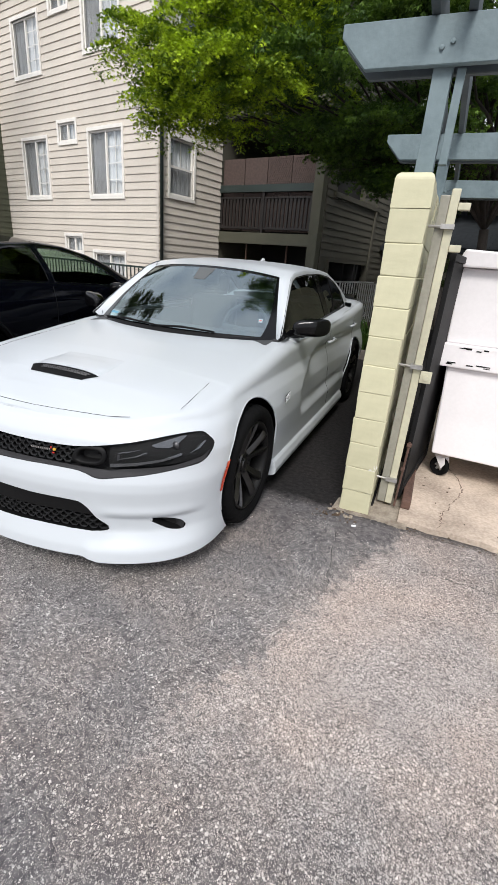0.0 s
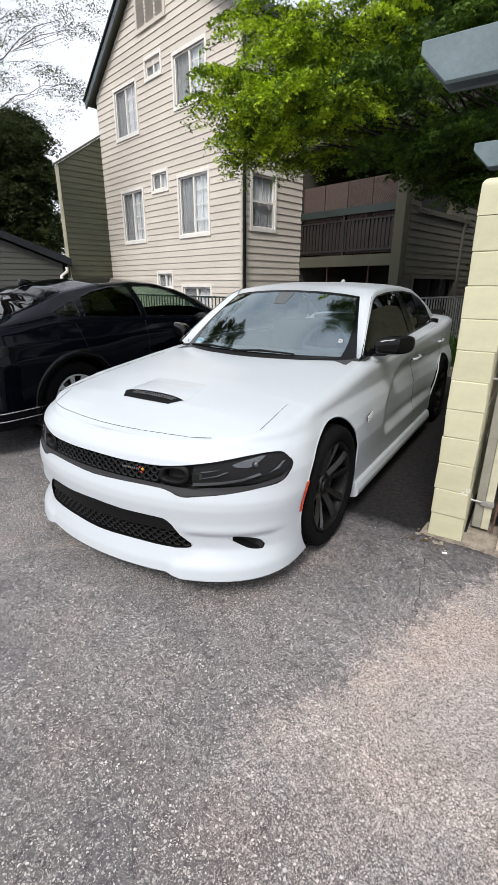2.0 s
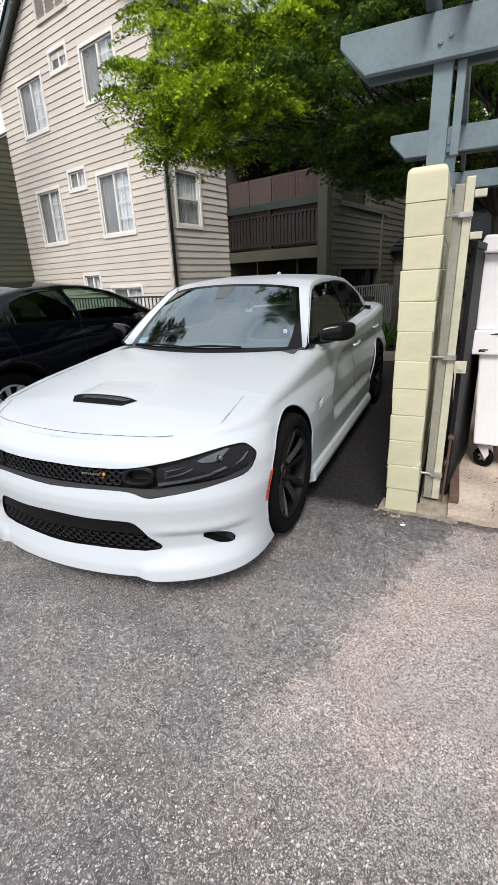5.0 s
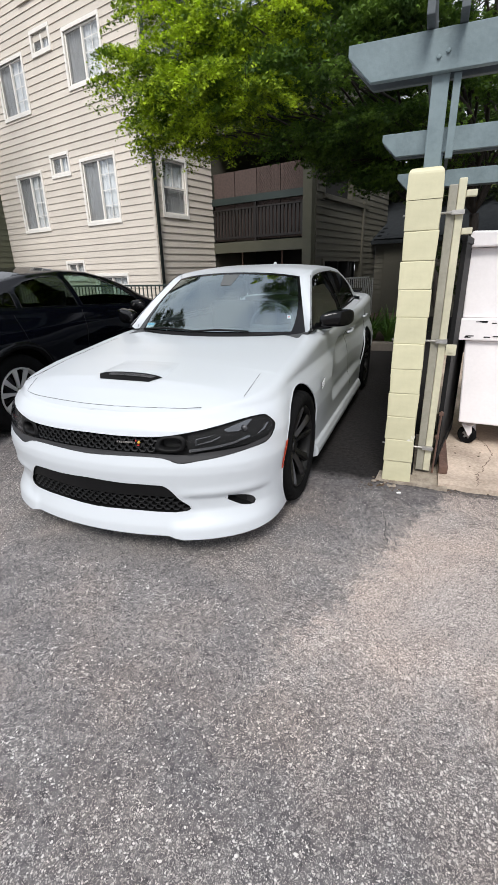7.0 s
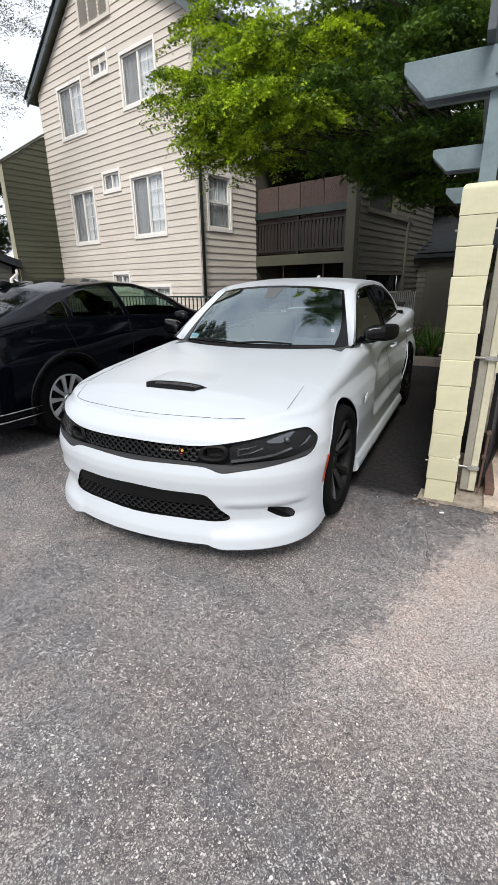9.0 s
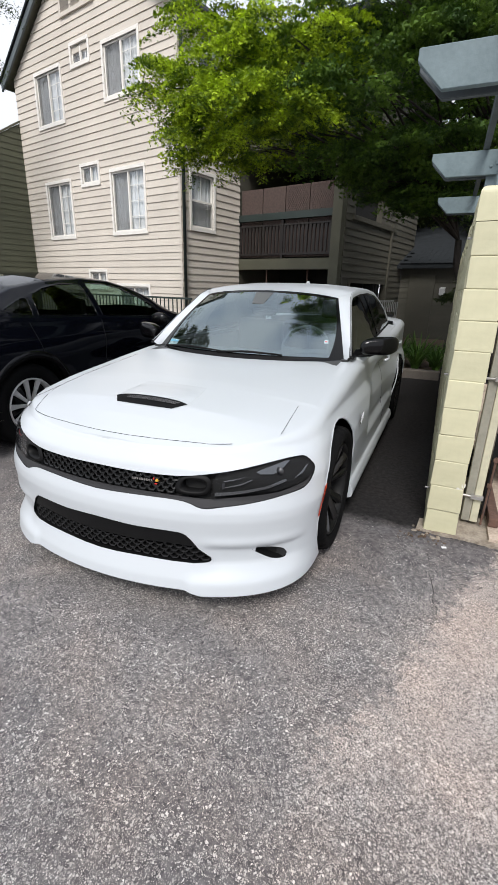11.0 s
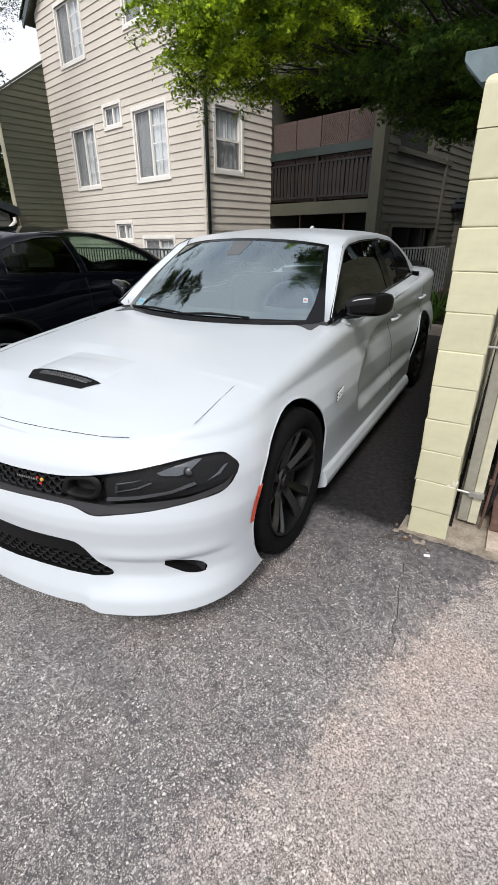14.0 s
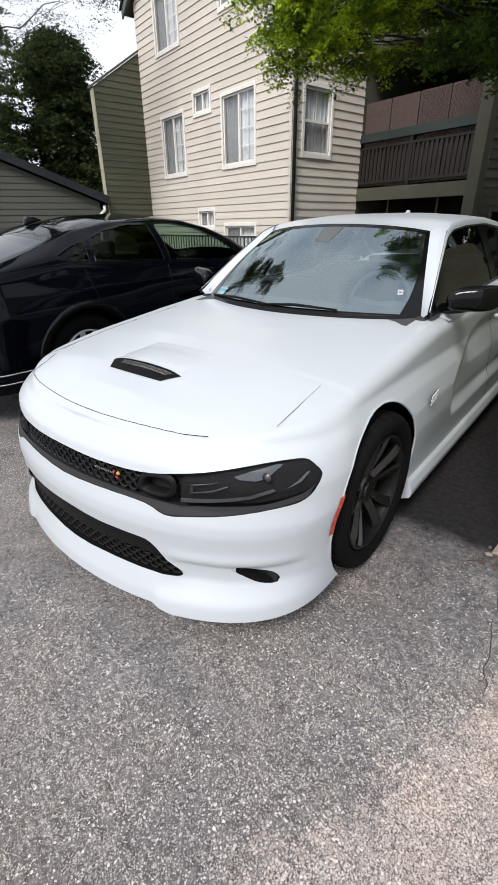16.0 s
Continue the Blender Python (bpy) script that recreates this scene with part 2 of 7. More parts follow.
# siding of recess, return wall and wing; their shade is put into this colour
SIDING_SHADED = mat("taupe_siding_with_shade", (0.078, 0.073, 0.056), 0.65, var=0.15, scale=1.5, fine=18, bump=0.12, random_tint=0.06)
TRIM = mat("white_trim_paint", (0.80, 0.77, 0.72), 0.5, var=0.08, scale=4, bump=0.06)
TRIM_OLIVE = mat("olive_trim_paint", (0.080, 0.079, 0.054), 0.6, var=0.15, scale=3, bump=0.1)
GUTTER = mat("dark_green_gutter", (0.024, 0.036, 0.033), 0.45, var=0.2, bump=0.05)
ROOFING = mat("dark_roof_edge", (0.024, 0.027, 0.030), 0.9, spec=0.1, var=0.25, scale=6, bump=0.2)
FASCIA = mat("blue_grey_fascia", (0.10, 0.12, 0.13), 0.6, var=0.2, scale=4, bump=0.1)
BLIND = mat("window_blind", (0.60, 0.61, 0.61), 0.7, var=0.12, scale=5, bump=0.1)
SCREEN = gauze("insect_screen", (0.16, 0.16, 0.16), 0.24)
# near-black that stands in for the deep shade inside rooms and openings
SHADE_BLACK = mat("interior_shade_black", (0.010, 0.010, 0.010), 0.9, var=0.3, bump=0)
PANE = glass("window_glass", (0.96, 0.98, 1.0), ior=2.1)
SLUMP = mat("yellow_painted_block", (0.53, 0.505, 0.345), 0.5, var=0.07, scale=4, fine=22, bump=0.22, dirt=(0.465, 0.445, 0.30), random_tint=0.05)
MORTAR = mat("painted_mortar", (0.42, 0.40, 0.27), 0.8, var=0.25, scale=14, fine=60, bump=0.4)
CONCRETE = mat("stained_concrete", (0.52, 0.43, 0.35), 0.85, var=0.3, scale=2.2, fine=50, bump=0.3, dirt=(0.24, 0.19, 0.15))
KERB = mat("grey_kerb_concrete", (0.12, 0.104, 0.090), 0.9, var=0.3, scale=4, fine=50, bump=0.35)
GALV = mat("cream_painted_steel", (0.48, 0.46, 0.345), 0.45, var=0.25, scale=6, fine=30, bump=0.12, dirt=(0.40, 0.38, 0.29))
STEEL = mat("grey_galvanised_steel", (0.42, 0.41, 0.40), 0.45, metal=0.7, var=0.3, scale=12, bump=0.15)
RUST = mat("rusty_steel", (0.095, 0.052, 0.038), 0.75, var=0.5, scale=14, fine=60, bump=0.4)
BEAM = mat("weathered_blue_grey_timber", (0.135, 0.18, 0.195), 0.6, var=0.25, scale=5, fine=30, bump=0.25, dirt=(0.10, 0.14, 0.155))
# the same timber for rear and upper beams, shade put into its colour
BEAM_SHADED = mat("grey_timber_with_painted_shade", (0.07, 0.085, 0.095), 0.65, var=0.25, scale=5, fine=30, bump=0.25)
BIN_WHITE = mat("white_dumpster_paint", (0.82, 0.79, 0.80), 0.45, var=0.07, scale=3, bump=0.05)
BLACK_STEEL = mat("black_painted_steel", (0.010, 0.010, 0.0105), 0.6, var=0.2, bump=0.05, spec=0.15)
RUBBER = mat("tyre_rubber", (0.006, 0.006, 0.0063), 0.75, var=0.25, scale=12, fine=80, bump=0.2, spec=0.06)
BARK = mat("dark_bark", (0.030, 0.024, 0.020), 0.9, var=0.4, scale=10, fine=50, bump=0.6)
WICKER = mat("brown_wicker_screen", (0.078, 0.052, 0.045), 0.7, var=0.35, scale=20, fine=90, bump=0.5)
RAIL = mat("dark_bronze_rail", (0.014, 0.011, 0.010), 0.5, var=0.2, bump=0.05)
WHITE_RAIL = mat("white_painted_rail", (0.36, 0.36, 0.35), 0.5, var=0.1, bump=0.05)
MAPLE = leaf_mat("maple_leaves", (0.034, 0.086, 0.005), (0.57, 0.75, 0.031))
DARKLEAF = leaf_mat("evergreen_leaves", (0.016, 0.032, 0.010), (0.090, 0.115, 0.034), 0.8)
STRAP = leaf_mat("strap_leaves", (0.045, 0.10, 0.02), (0.12, 0.22, 0.04))
CAR_WHITE = paint("white_car_paint", (0.50, 0.53, 0.56), 0.36, 0.4, 0.13)
CAR_BLACK = paint("black_car_paint", (0.0016, 0.002, 0.004), 0.05, 0.0, 0.03, 0.16)
BLACK_PLASTIC = mat("satin_black_plastic", (0.006, 0.006, 0.0064), 0.5, var=0.15, scale=8, bump=0.05, spec=0.14)
GLOSS_BLACK = paint("gloss_black", (0.003, 0.003, 0.0035), 0.12, 0.0, 0.03, 0.3)

# ---- shaping helpers ----
def bm_box(bm, x0, x1, y0, y1, z0, z1, bevel=0.0, m=None):
    v = [bm.verts.new((x, y, z)) for z in (z0, z1) for x, y in ((x0, y0), (x1, y0), (x1, y1), (x0, y1))]
    f = [bm.faces.new([v[i] for i in q]) for q in ((3, 2, 1, 0), (4, 5, 6, 7), (0, 1, 5, 4), (1, 2, 6, 5), (2, 3, 7, 6), (3, 0, 4, 7))]
    if bevel:
        e = list({e for q in f for e in q.edges})
        r = bmesh.ops.bevel(bm, geom=e, offset=bevel, segments=2, profile=0.6, affect="EDGES")
        v = list({w for q in r["faces"] for w in q.verts} | {w for w in v if w.is_valid})
    if m is not None:
        bmesh.ops.transform(bm, matrix=m, verts=v)
    return v


def bm_prism(bm, loop, d0, d1, axis="y"):
    """A closed outline of pairs, drawn out along an axis: pairs are (x, z) for y, (y, z) for x, (x, y) for z."""
    put = {"y": lambda p, d: (p[0], d, p[1]), "x": lambda p, d: (d, p[0], p[1]), "z": lambda p, d: (p[0], p[1], d)}[axis]
    a, b = [bm.verts.new(put(p, d0)) for p in loop], [bm.verts.new(put(p, d1)) for p in loop]
    n = len(loop)
    bm.faces.new(a), bm.faces.new(b[::-1])
    for i in range(n):
        bm.faces.new((a[i], b[i], b[(i + 1) % n], a[(i + 1) % n]))
    bmesh.ops.recalc_face_normals(bm, faces=bm.faces[:])
    return a + b


def bm_tube(bm, pts, rad, sides=8, cap=True):
    """A round bar along a line of points; rad is one number or one per point."""
    pts = [Vector(p) for p in pts]
    rad = rad if isinstance(rad, (list, tuple)) else [rad] * len(pts)
    rings, side = [], None
    for i, p in enumerate(pts):
        d = (pts[min(i + 1, len(pts) - 1)] - pts[max(i - 1, 0)]).normalized()
        if side is None:
            side = d.orthogonal().normalized()
        side = (side - d * side.dot(d)).normalized()
        up = d.cross(side)
        rings.append([bm.verts.new(p + (side * math.cos(a) + up * math.sin(a)) * rad[i]) for a in np.linspace(0, 2 * math.pi, sides, endpoint=False)])
    for r, s in zip(rings, rings[1:]):
        for i in range(sides):
            bm.faces.new((r[i], r[(i + 1) % sides], s[(i + 1) % sides], s[i]))
    if cap:
        bm.faces.new(rings[0][::-1]), bm.faces.new(rings[-1])
    return rings


def bm_lathe(bm, prof, sides=48, axis="x", closed=False):
    """A profile of (radius, offset) turned round an axis."""
    rings = []
    for r, o in prof:
        ring = []
        for a in np.linspace(0, 2 * math.pi, sides, endpoint=False):
            c, s = r * math.cos(a), r * math.sin(a)
            ring.append(bm.verts.new({"x": (o, c, s), "y": (c, o, s), "z": (c, s, o)}[axis]))
        rings.append(ring)
    pairs = list(zip(rings, rings[1:])) + ([(rings[-1], rings[0])] if closed else [])
    for r, s in pairs:
        for i in range(sides):
            bm.faces.new((r[i], r[(i + 1) % sides], s[(i + 1) % sides], s[i]))
    bmesh.ops.recalc_face_normals(bm, faces=bm.faces[:])
    return rings


def to_mesh(name, bm, material, smooth=False):
    me = bpy.data.meshes.new(name)
    if smooth:
        for f in bm.faces:
            f.smooth = True
    bm.to_mesh(me)
    bm.free()
    me.materials.append(material)
    return me


def thing(name, label, category, at=(0, 0, 0), turn=0.0, group="", kind=""):
    ob = new(name)
    ob.empty_display_size = 0.1
    ob.matrix_basis = pose(*at, 0, 0, turn)
    return tagged(ob, label, category, group, kind)


def part(name, bm, material, parent, label="", smooth=False):
    ob = new(name, to_mesh(name, bm, material, smooth))
    ob.parent = parent
    return tagged(ob, label)


def share(name, mesh, parent, m):
    ob = new(name, mesh)
    ob.parent = parent
    ob.matrix_basis = m
    return ob


def solo(name, bm, material, label, category="", kind="", group="", smooth=False):
    return tagged(new(name, to_mesh(name, bm, material, smooth)), label, category, group, kind)


def raw_mesh(name, verts, faces, material):
    me = bpy.data.meshes.new(name)
    me.from_pydata(verts, [], faces)
    me.materials.append(material)
    return me

# ---- ground ----
def ground_z(y):
    """The drive falls away gently in front of the level bays."""
    return float(np.interp(y, (-5.0, -2.4, -0.6, 0.50), (-0.10, -0.075, -0.040, 0.0)))


def build_ground():
    bm = bmesh.new()
    xs = [-400, -60, -12, -4, 0, 1.80, 4, 12, 60, 400]
    ys = [-400, -60, -12, -5, -2.4, -0.6, 0.50, 0.52, 5.95, 12, 60, 400]
    g = [[bm.verts.new((x, y, ground_z(y))) for x in xs] for y in ys]
    for j in range(len(ys) - 1):
        for i in range(len(xs) - 1):
            bm.faces.new((g[j][i], g[j][i + 1], g[j + 1][i + 1], g[j + 1][i]))
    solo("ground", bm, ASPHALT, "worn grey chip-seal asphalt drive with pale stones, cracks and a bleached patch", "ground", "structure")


build_ground()

# concrete pad of the bin enclosure, with its ragged front edge
bm = bmesh.new()
rnd = random.Random(4)
edge = [(1.80 + 0.06 * i, 0.475 + 0.006 * math.sin(i * 1.7) + rnd.uniform(-0.012, 0.012) - 0.004 * i) for i in range(40)]
loop = edge + [(4.2, 5.9), (1.80, 5.9)]
bm_prism(bm, loop, -0.05, 0.035, "z")
pad = solo("concrete_pad", bm, CONCRETE, "stained cracked concrete pad with a rough front edge", "slab", "structure")

# kerb and planting bed at the head of the bays
bm = bmesh.new()
bm_box(bm, -14, 1.40, 5.95, 6.12, -0.05, 0.15, 0.02)
solo("kerb", bm, KERB, "weathered concrete kerb at the head of the parking bay", "kerb", "structure")
SOIL = mat("bark_mulch", (0.10, 0.065, 0.045), 0.95, var=0.5, scale=14, fine=70, bump=0.6)
bm = bmesh.new()
bm_box(bm, -14, 1.40, 6.12, 12.5, -0.05, 0.10)
solo("planting_bed", bm, SOIL, "bare brown mulch planting bed behind the kerb", "bed", "structure")

# ---- apartment building: local x along the front, y into the building, z up ----
house = thing("apartment_building", "three-storey apartment building with beige lap siding and white-trimmed windows", "building", (-4.53, 7.43, 0), -13.0)
COURSE = 0.157


def siding(name, parent, material, x0, x1, z0, z1, holes, m, top=None, label=""):
    """Lapped boards over a stretch of wall, each notched round the openings; top(x0, x1, z) narrows the wall under a gable."""
    back = bmesh.new()
    xs = sorted({x0, x1, *[h for q in holes for h in q[:2]]})
    for a, b in zip(xs, xs[1:]):
        cuts = sorted((q[2], q[3]) for q in holes if q[0] < (a + b) / 2 < q[1])
        zz, spans = z0, []
        for c, d in cuts:
            spans.append((zz, c))
            zz = d
        spans.append((zz, z1))
        for c, d in spans:
            if d - c > 0.001:
                bm_box(back, a, b, 0.0, 0.14, c, d)
    if top:
        v = [(x0, z1), (x1, z1), ((x0 + x1) / 2, z1 + top * (x1 - x0) / 2)]
        bm_prism(back, v, 0.0, 0.14, "y")
    wall = part("wall", back, material, parent, label)
    wall.matrix_basis = m
    n = int(math.ceil((z1 + (top * (x1 - x0) / 2 if top else 0) - z0) / COURSE))
    for k in range(n):
        c, d = z0 + k * COURSE, z0 + (k + 1) * COURSE
        lim = lambda z: max(0.0, (z - z1) / top) if top else 0.0
        if not top:
            d = min(d, z1)
        edges = sorted({x0, x1, *[h for q in holes if q[2] < d and q[3] > c for h in q[:2]]})
        for a, b in zip(edges, edges[1:]):
            lo, hi = [c], [d]
            for q in holes:
                if q[0] < (a + b) / 2 < q[1] and q[2] < d and q[3] > c:
                    lo, hi = ([c] if q[2] > c + 0.01 else []) + ([q[3]] if q[3] < d - 0.01 else []), ([q[2]] if q[2] > c + 0.01 else []) + ([d] if q[3] < d - 0.01 else [])
            for e, f in zip(lo, hi):
                def out(z):
                    return -0.024 + 0.019 * (z - c) / COURSE
                a0, a1, b0, b1 = max(a, x0 + lim(e)), max(a, x0 + lim(f)), min(b, x1 - lim(e)), min(b, x1 - lim(f))
                if b0 - a0 < 0.02:
                    continue
                b1, a1 = max(b1, a1 + 0.002), a1
                bm = bmesh.new()
                v = [bm.verts.new(p) for p in ((a0, out(e), e), (b0, out(e), e), (b1, out(f), f), (a1, out(f), f), (a0, -0.0005, e), (b0, -0.0005, e), (b1, -0.0005, f), (a1, -0.0005, f))]
                for q in ((0, 1, 2, 3), (4, 7, 6, 5), (0, 4, 5, 1), (3, 2, 6, 7), (0, 3, 7, 4), (1, 5, 6, 2)):
                    bm.faces.new([v[i] for i in q])
                part("siding_board", bm, material, wall)
    return wall


def window(parent, m, x0, x1, z0, z1, kind="slider", rows=4):
    """A vinyl window in a white casing: sliding with an insect screen over one half, or single-hung."""
    w = bmesh.new()
    c = 0.062
    for q in ((x0 - c, x1 + c, z0 - c - 0.02, z0), (x0 - c, x1 + c, z1, z1 + c + 0.015), (x0 - c, x0, z0, z1), (x1, x1 + c, z0, z1)):
        bm_box(w, q[0], q[1], -0.045, 0.02, q[2], q[3], 0.004)
    win = part("window", w, TRIM, parent, "white-cased vinyl window with pale curtains")
    win.matrix_basis = m
    s = bmesh.new()
    f = 0.04
    for q in ((x0, x1, z0, z0 + f), (x0, x1, z1 - f, z1), (x0, x0 + f, z0 + f, z1 - f), (x1 - f, x1, z0 + f, z1 - f)):
        bm_box(s, q[0], q[1], 0.0, 0.05, q[2], q[3], 0.003)
    xm, zm = (x0 + x1) / 2, (z0 + z1) / 2
    if kind == "slider":
        bm_box(s, xm - 0.022, xm + 0.022, -0.004, 0.046, z0 + f, z1 - f)
        for i in range(1, rows):
            z = z0 + (z1 - z0) * i / rows
            bm_box(s, xm + 0.022, x1 - f, 0.030, 0.040, z - 0.009, z + 0.009)
        bm_box(s, (xm + x1) / 2 - 0.009, (xm + x1) / 2 + 0.009, 0.0295, 0.0405, z0 + f, z1 - f)
    else:
        bm_box(s, x0 + f, x1 - f, -0.004, 0.046, zm - 0.022, zm + 0.022)
        bm_box(s, xm - 0.009, xm + 0.009, 0.030, 0.040, zm, z1 - f)
    part("sash", s, TRIM, win)
    g = bmesh.new()
    v = [g.verts.new(p) for p in ((x0, 0.025, z0), (x1, 0.025, z0), (x1, 0.025, z1), (x0, 0.025, z1))]
    g.faces.new(v)
    pane = part("pane", g, PANE, win)
    pane.visible_shadow = False
    k = bmesh.new()
    n = 40
    for i in range(n):
        a, b = x0 + (x1 - x0) * i / n, x0 + (x1 - x0) * (i + 1) / n
        ya, yb = (0.085 + 0.016 * math.sin(q * 1.9) + 0.009 * math.sin(q * 0.83 + x0) for q in (i, i + 1))
        k.faces.new([k.verts.new(p) for p in ((a, ya, z0), (b, yb, z0), (b, yb, z1), (a, ya, z1))])
    part("curtain", k, BLIND, win, "pale pleated curtain behind the glass")
    e = bmesh.new()
    if kind == "slider":
        bm_box(e, x0 + f, xm - 0.022, 0.006, 0.010, z0 + f, z1 - f)
    else:
        bm_box(e, x0 + f, x1 - f, 0.006, 0.010, z0 + f, zm - 0.022)
    part("insect_screen", e, SCREEN, win, "grey insect screen")
    return win


FRONT = Matrix()
SIDE = pose(0, 0, 0, 0, 0, 90)
fw = [(-2.42, -1.22, 2.72, 4.08), (-3.63, -2.93, 3.94, 4.33), (-5.33, -4.2, 2.72, 4.06), (-5.33, -4.2, 5.48, 6.62), (-3.65, -2.98, 6.53, 6.90), (-2.42, -1.22, 5.63, 6.66),
      (-3.63, -2.93, 1.38, 1.76), (-2.42, -1.22, 0.55, 1.40)]
siding("wall_front", house, SIDING, -6.4295, 0.0, 0.0, 6.75, fw, FRONT, top=0.73, label="gabled front wall in beige lap siding")
for i, (a, b, c, d) in enumerate(fw):
    window(house, FRONT, a, b, c, d, "slider", 4 if d - c > 0.6 else 1)
gw = [(0.28, 1.06, 2.76, 3.9), (0.55, 1.45, 5.7, 6.8)]
siding("wall_side", house, SIDING, 0.0, 2.12, 0.0, 6.75, gw, SIDE, label="shaded side wall in beige lap siding")
window(house, SIDE, *gw[0], "hung")
window(house, SIDE, *gw[1], "hung")


def board(name, mtl, x0, x1, y0, y1, z0, z1, label="", bevel=0.004, parent=None):
    bm = bmesh.new()
    bm_box(bm, x0, x1, y0, y1, z0, z1, bevel)
    return part(name, bm, mtl, parent or house, label)


board("interior", SHADE_BLACK, -6.38, -0.13, 0.13, 9.0, 0.02, 6.7, bevel=0)
board("recess_wall", SIDING_SHADED, -0.12, -0.002, 2.125, 8.9, 0.0, 6.6)
# corner boards, downspout, rake boards and roof
board("corner_board", SIDING, -0.085, -0.001, -0.041, -0.0305, 0, 6.7)
board("corner_board", SIDING, 0.0305, 0.041, 0.002, 0.085, 0, 6.7)
bm = bmesh.new()
bm_tube(bm, [(0.075, -0.02, 0.05), (0.075, -0.02, 6.3), (0.12, -0.12, 6.6), (0.12, -0.12, 6.8)], 0.038, 8)
part("downspout", bm, GUTTER, house, "dark green downspout at the corner", True)
for sx in (-1, 1):
    bm = bmesh.new()
    xa, xb = -3.2 + sx * 3.55, -3.2
    za, zb = 6.75 + 0.73 * (3.2 - 3.55), 6.75 + 0.73 * 3.2
    bm_prism(bm, [(xa, za + 0.02), (xb, zb + 0.02), (xb, zb + 0.20), (xa, za + 0.20)], -0.22, -0.17)
    part("rake_board", bm, FASCIA, house, "blue-grey painted rake board")
    bm = bmesh.new()
    bm_prism(bm, [(xa - sx * -0.05, za + 0.20), (xb, zb + 0.20), (xb, zb + 0.28), (xa, za + 0.28)], -0.26, 9.0)
    part("roof", bm, ROOFING, house, "dark shingled gable roof")
    bm = bmesh.new()
    bm_prism(bm, [(xa, za + 0.10), (xb, zb + 0.10), (xb, zb + 0.19), (xa, za + 0.19)], -0.169, 9.0)
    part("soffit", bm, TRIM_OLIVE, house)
# louvred gable vent
bm = bmesh.new()
for q in ((-3.95, -2.65, 7.52, 7.60), (-3.95, -2.65, 8.28, 8.36), (-3.95, -3.87, 7.6, 8.28), (-2.73, -2.65, 7.6, 8.28), (-3.52, -3.46, 7.6, 8.28), (-3.10, -3.04, 7.6, 8.28)):
    bm_box(bm, q[0], q[1], -0.06, -0.002, q[2], q[3])
vent = part("gable_vent", bm, SIDING, house, "louvred wooden gable vent")
bm = bmesh.new()
bm_box(bm, -3.87, -2.73, -0.032, -0.026, 7.6, 8.28)
part("backing", bm, SHADE_BLACK, vent)
slat_bm = bmesh.new()
bm_box(slat_bm, -3.87, -2.73, -0.006, 0.006, -0.036, 0.036)
slat_me = to_mesh("slat", slat_bm, SIDING)
for i in range(8):
    share("slat", slat_me, vent, pose(0, -0.045, 7.64 + i * 0.083, 38, 0, 0))

# fin wall at the far end of the front, olive, with a sloping cap
fin = thing("fin_wall", "tall olive lap-sided fin wall with a sloping cap", "wall", (-4.53, 7.43, 0), -13.0)
bm = bmesh.new()
bm_prism(bm, [(-1.45, 0), (0.3, 0), (0.3, 5.74), (-0.03, 5.74), (-1.45, 4.82)], -6.58, -6.43, "x")
core = part("core", bm, SIDING_OLIVE, fin)
k = 0
while k * COURSE < 5.7:
    c, d = k * COURSE, (k + 1) * COURSE
    y_of = lambda z: -1.45 if z <= 4.82 else -1.45 + (z - 4.82) / (5.74 - 4.82) * 1.42
    bm = bmesh.new()
    ya, yb = y_of(c), min(y_of(d), -0.002)
    d = min(d, 5.74)
    v = [bm.verts.new(p) for p in ((-6.408, ya, c), (-6.408, -0.001, c), (-6.424, -0.001, d), (-6.424, yb, d), (-6.4295, ya, c), (-6.4295, -0.001, c), (-6.4295, -0.001, d), (-6.4295, yb, d))]
    for q in ((0, 1, 2, 3), (4, 7, 6, 5), (0, 4, 5, 1), (3, 2, 6, 7), (0, 3, 7, 4), (1, 5, 6, 2)):
        bm.faces.new([v[i] for i in q])
    part("siding_board", bm, SIDING_OLIVE, core)
    k += 1
bm = bmesh.new()
bm_prism(bm, [(-1.52, 4.79), (0.0, 5.775), (0.0, 5.83), (-1.52, 4.845)], -6.62, -6.39, "x")
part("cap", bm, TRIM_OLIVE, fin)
bm = bmesh.new()
bm_box(bm, -6.60, -6.40, -1.475, -1.4505, 0, 4.79)
part("end_trim", bm, mat("pale_end_trim", (0.5, 0.47, 0.33), 0.6), fin, "pale vertical end trim")

# ---- recessed balcony bay beyond the side wall ----
bay = thing("balcony_bay", "recessed timber balcony bay with dark rails and brown woven screens", "balcony", (-4.53, 7.43, 0), -13.0)


def bay_board(name, mtl, *q, label="", bevel=0.004):
    return board(name, mtl, *q, label=label, bevel=bevel, parent=bay)


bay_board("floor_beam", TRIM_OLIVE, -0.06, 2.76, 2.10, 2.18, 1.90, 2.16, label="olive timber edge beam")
bay_board("deck", KERB, 0.0, 2.8, 2.18, 4.6, 2.02, 2.14)
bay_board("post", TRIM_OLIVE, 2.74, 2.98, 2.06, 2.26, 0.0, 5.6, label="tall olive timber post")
bay_board("cap_rail", GUTTER, 0.0, 2.74, 2.09, 2.19, 3.06, 3.22, label="dark blue-green cap rail")
bay_board("lower_rail", RAIL, 0.0, 2.74, 2.12, 2.16, 2.24, 2.29)
bay_board("upper_rail", RAIL, 0.0, 2.74, 2.12, 2.16, 2.92, 2.96)
bay_board("rail_post", RAIL, 1.33, 1.39, 2.11, 2.17, 2.16, 3.06)
bm = bmesh.new()
bm_box(bm, -0.032, 0.032, -0.009, 0.009, 2.29, 2.92)
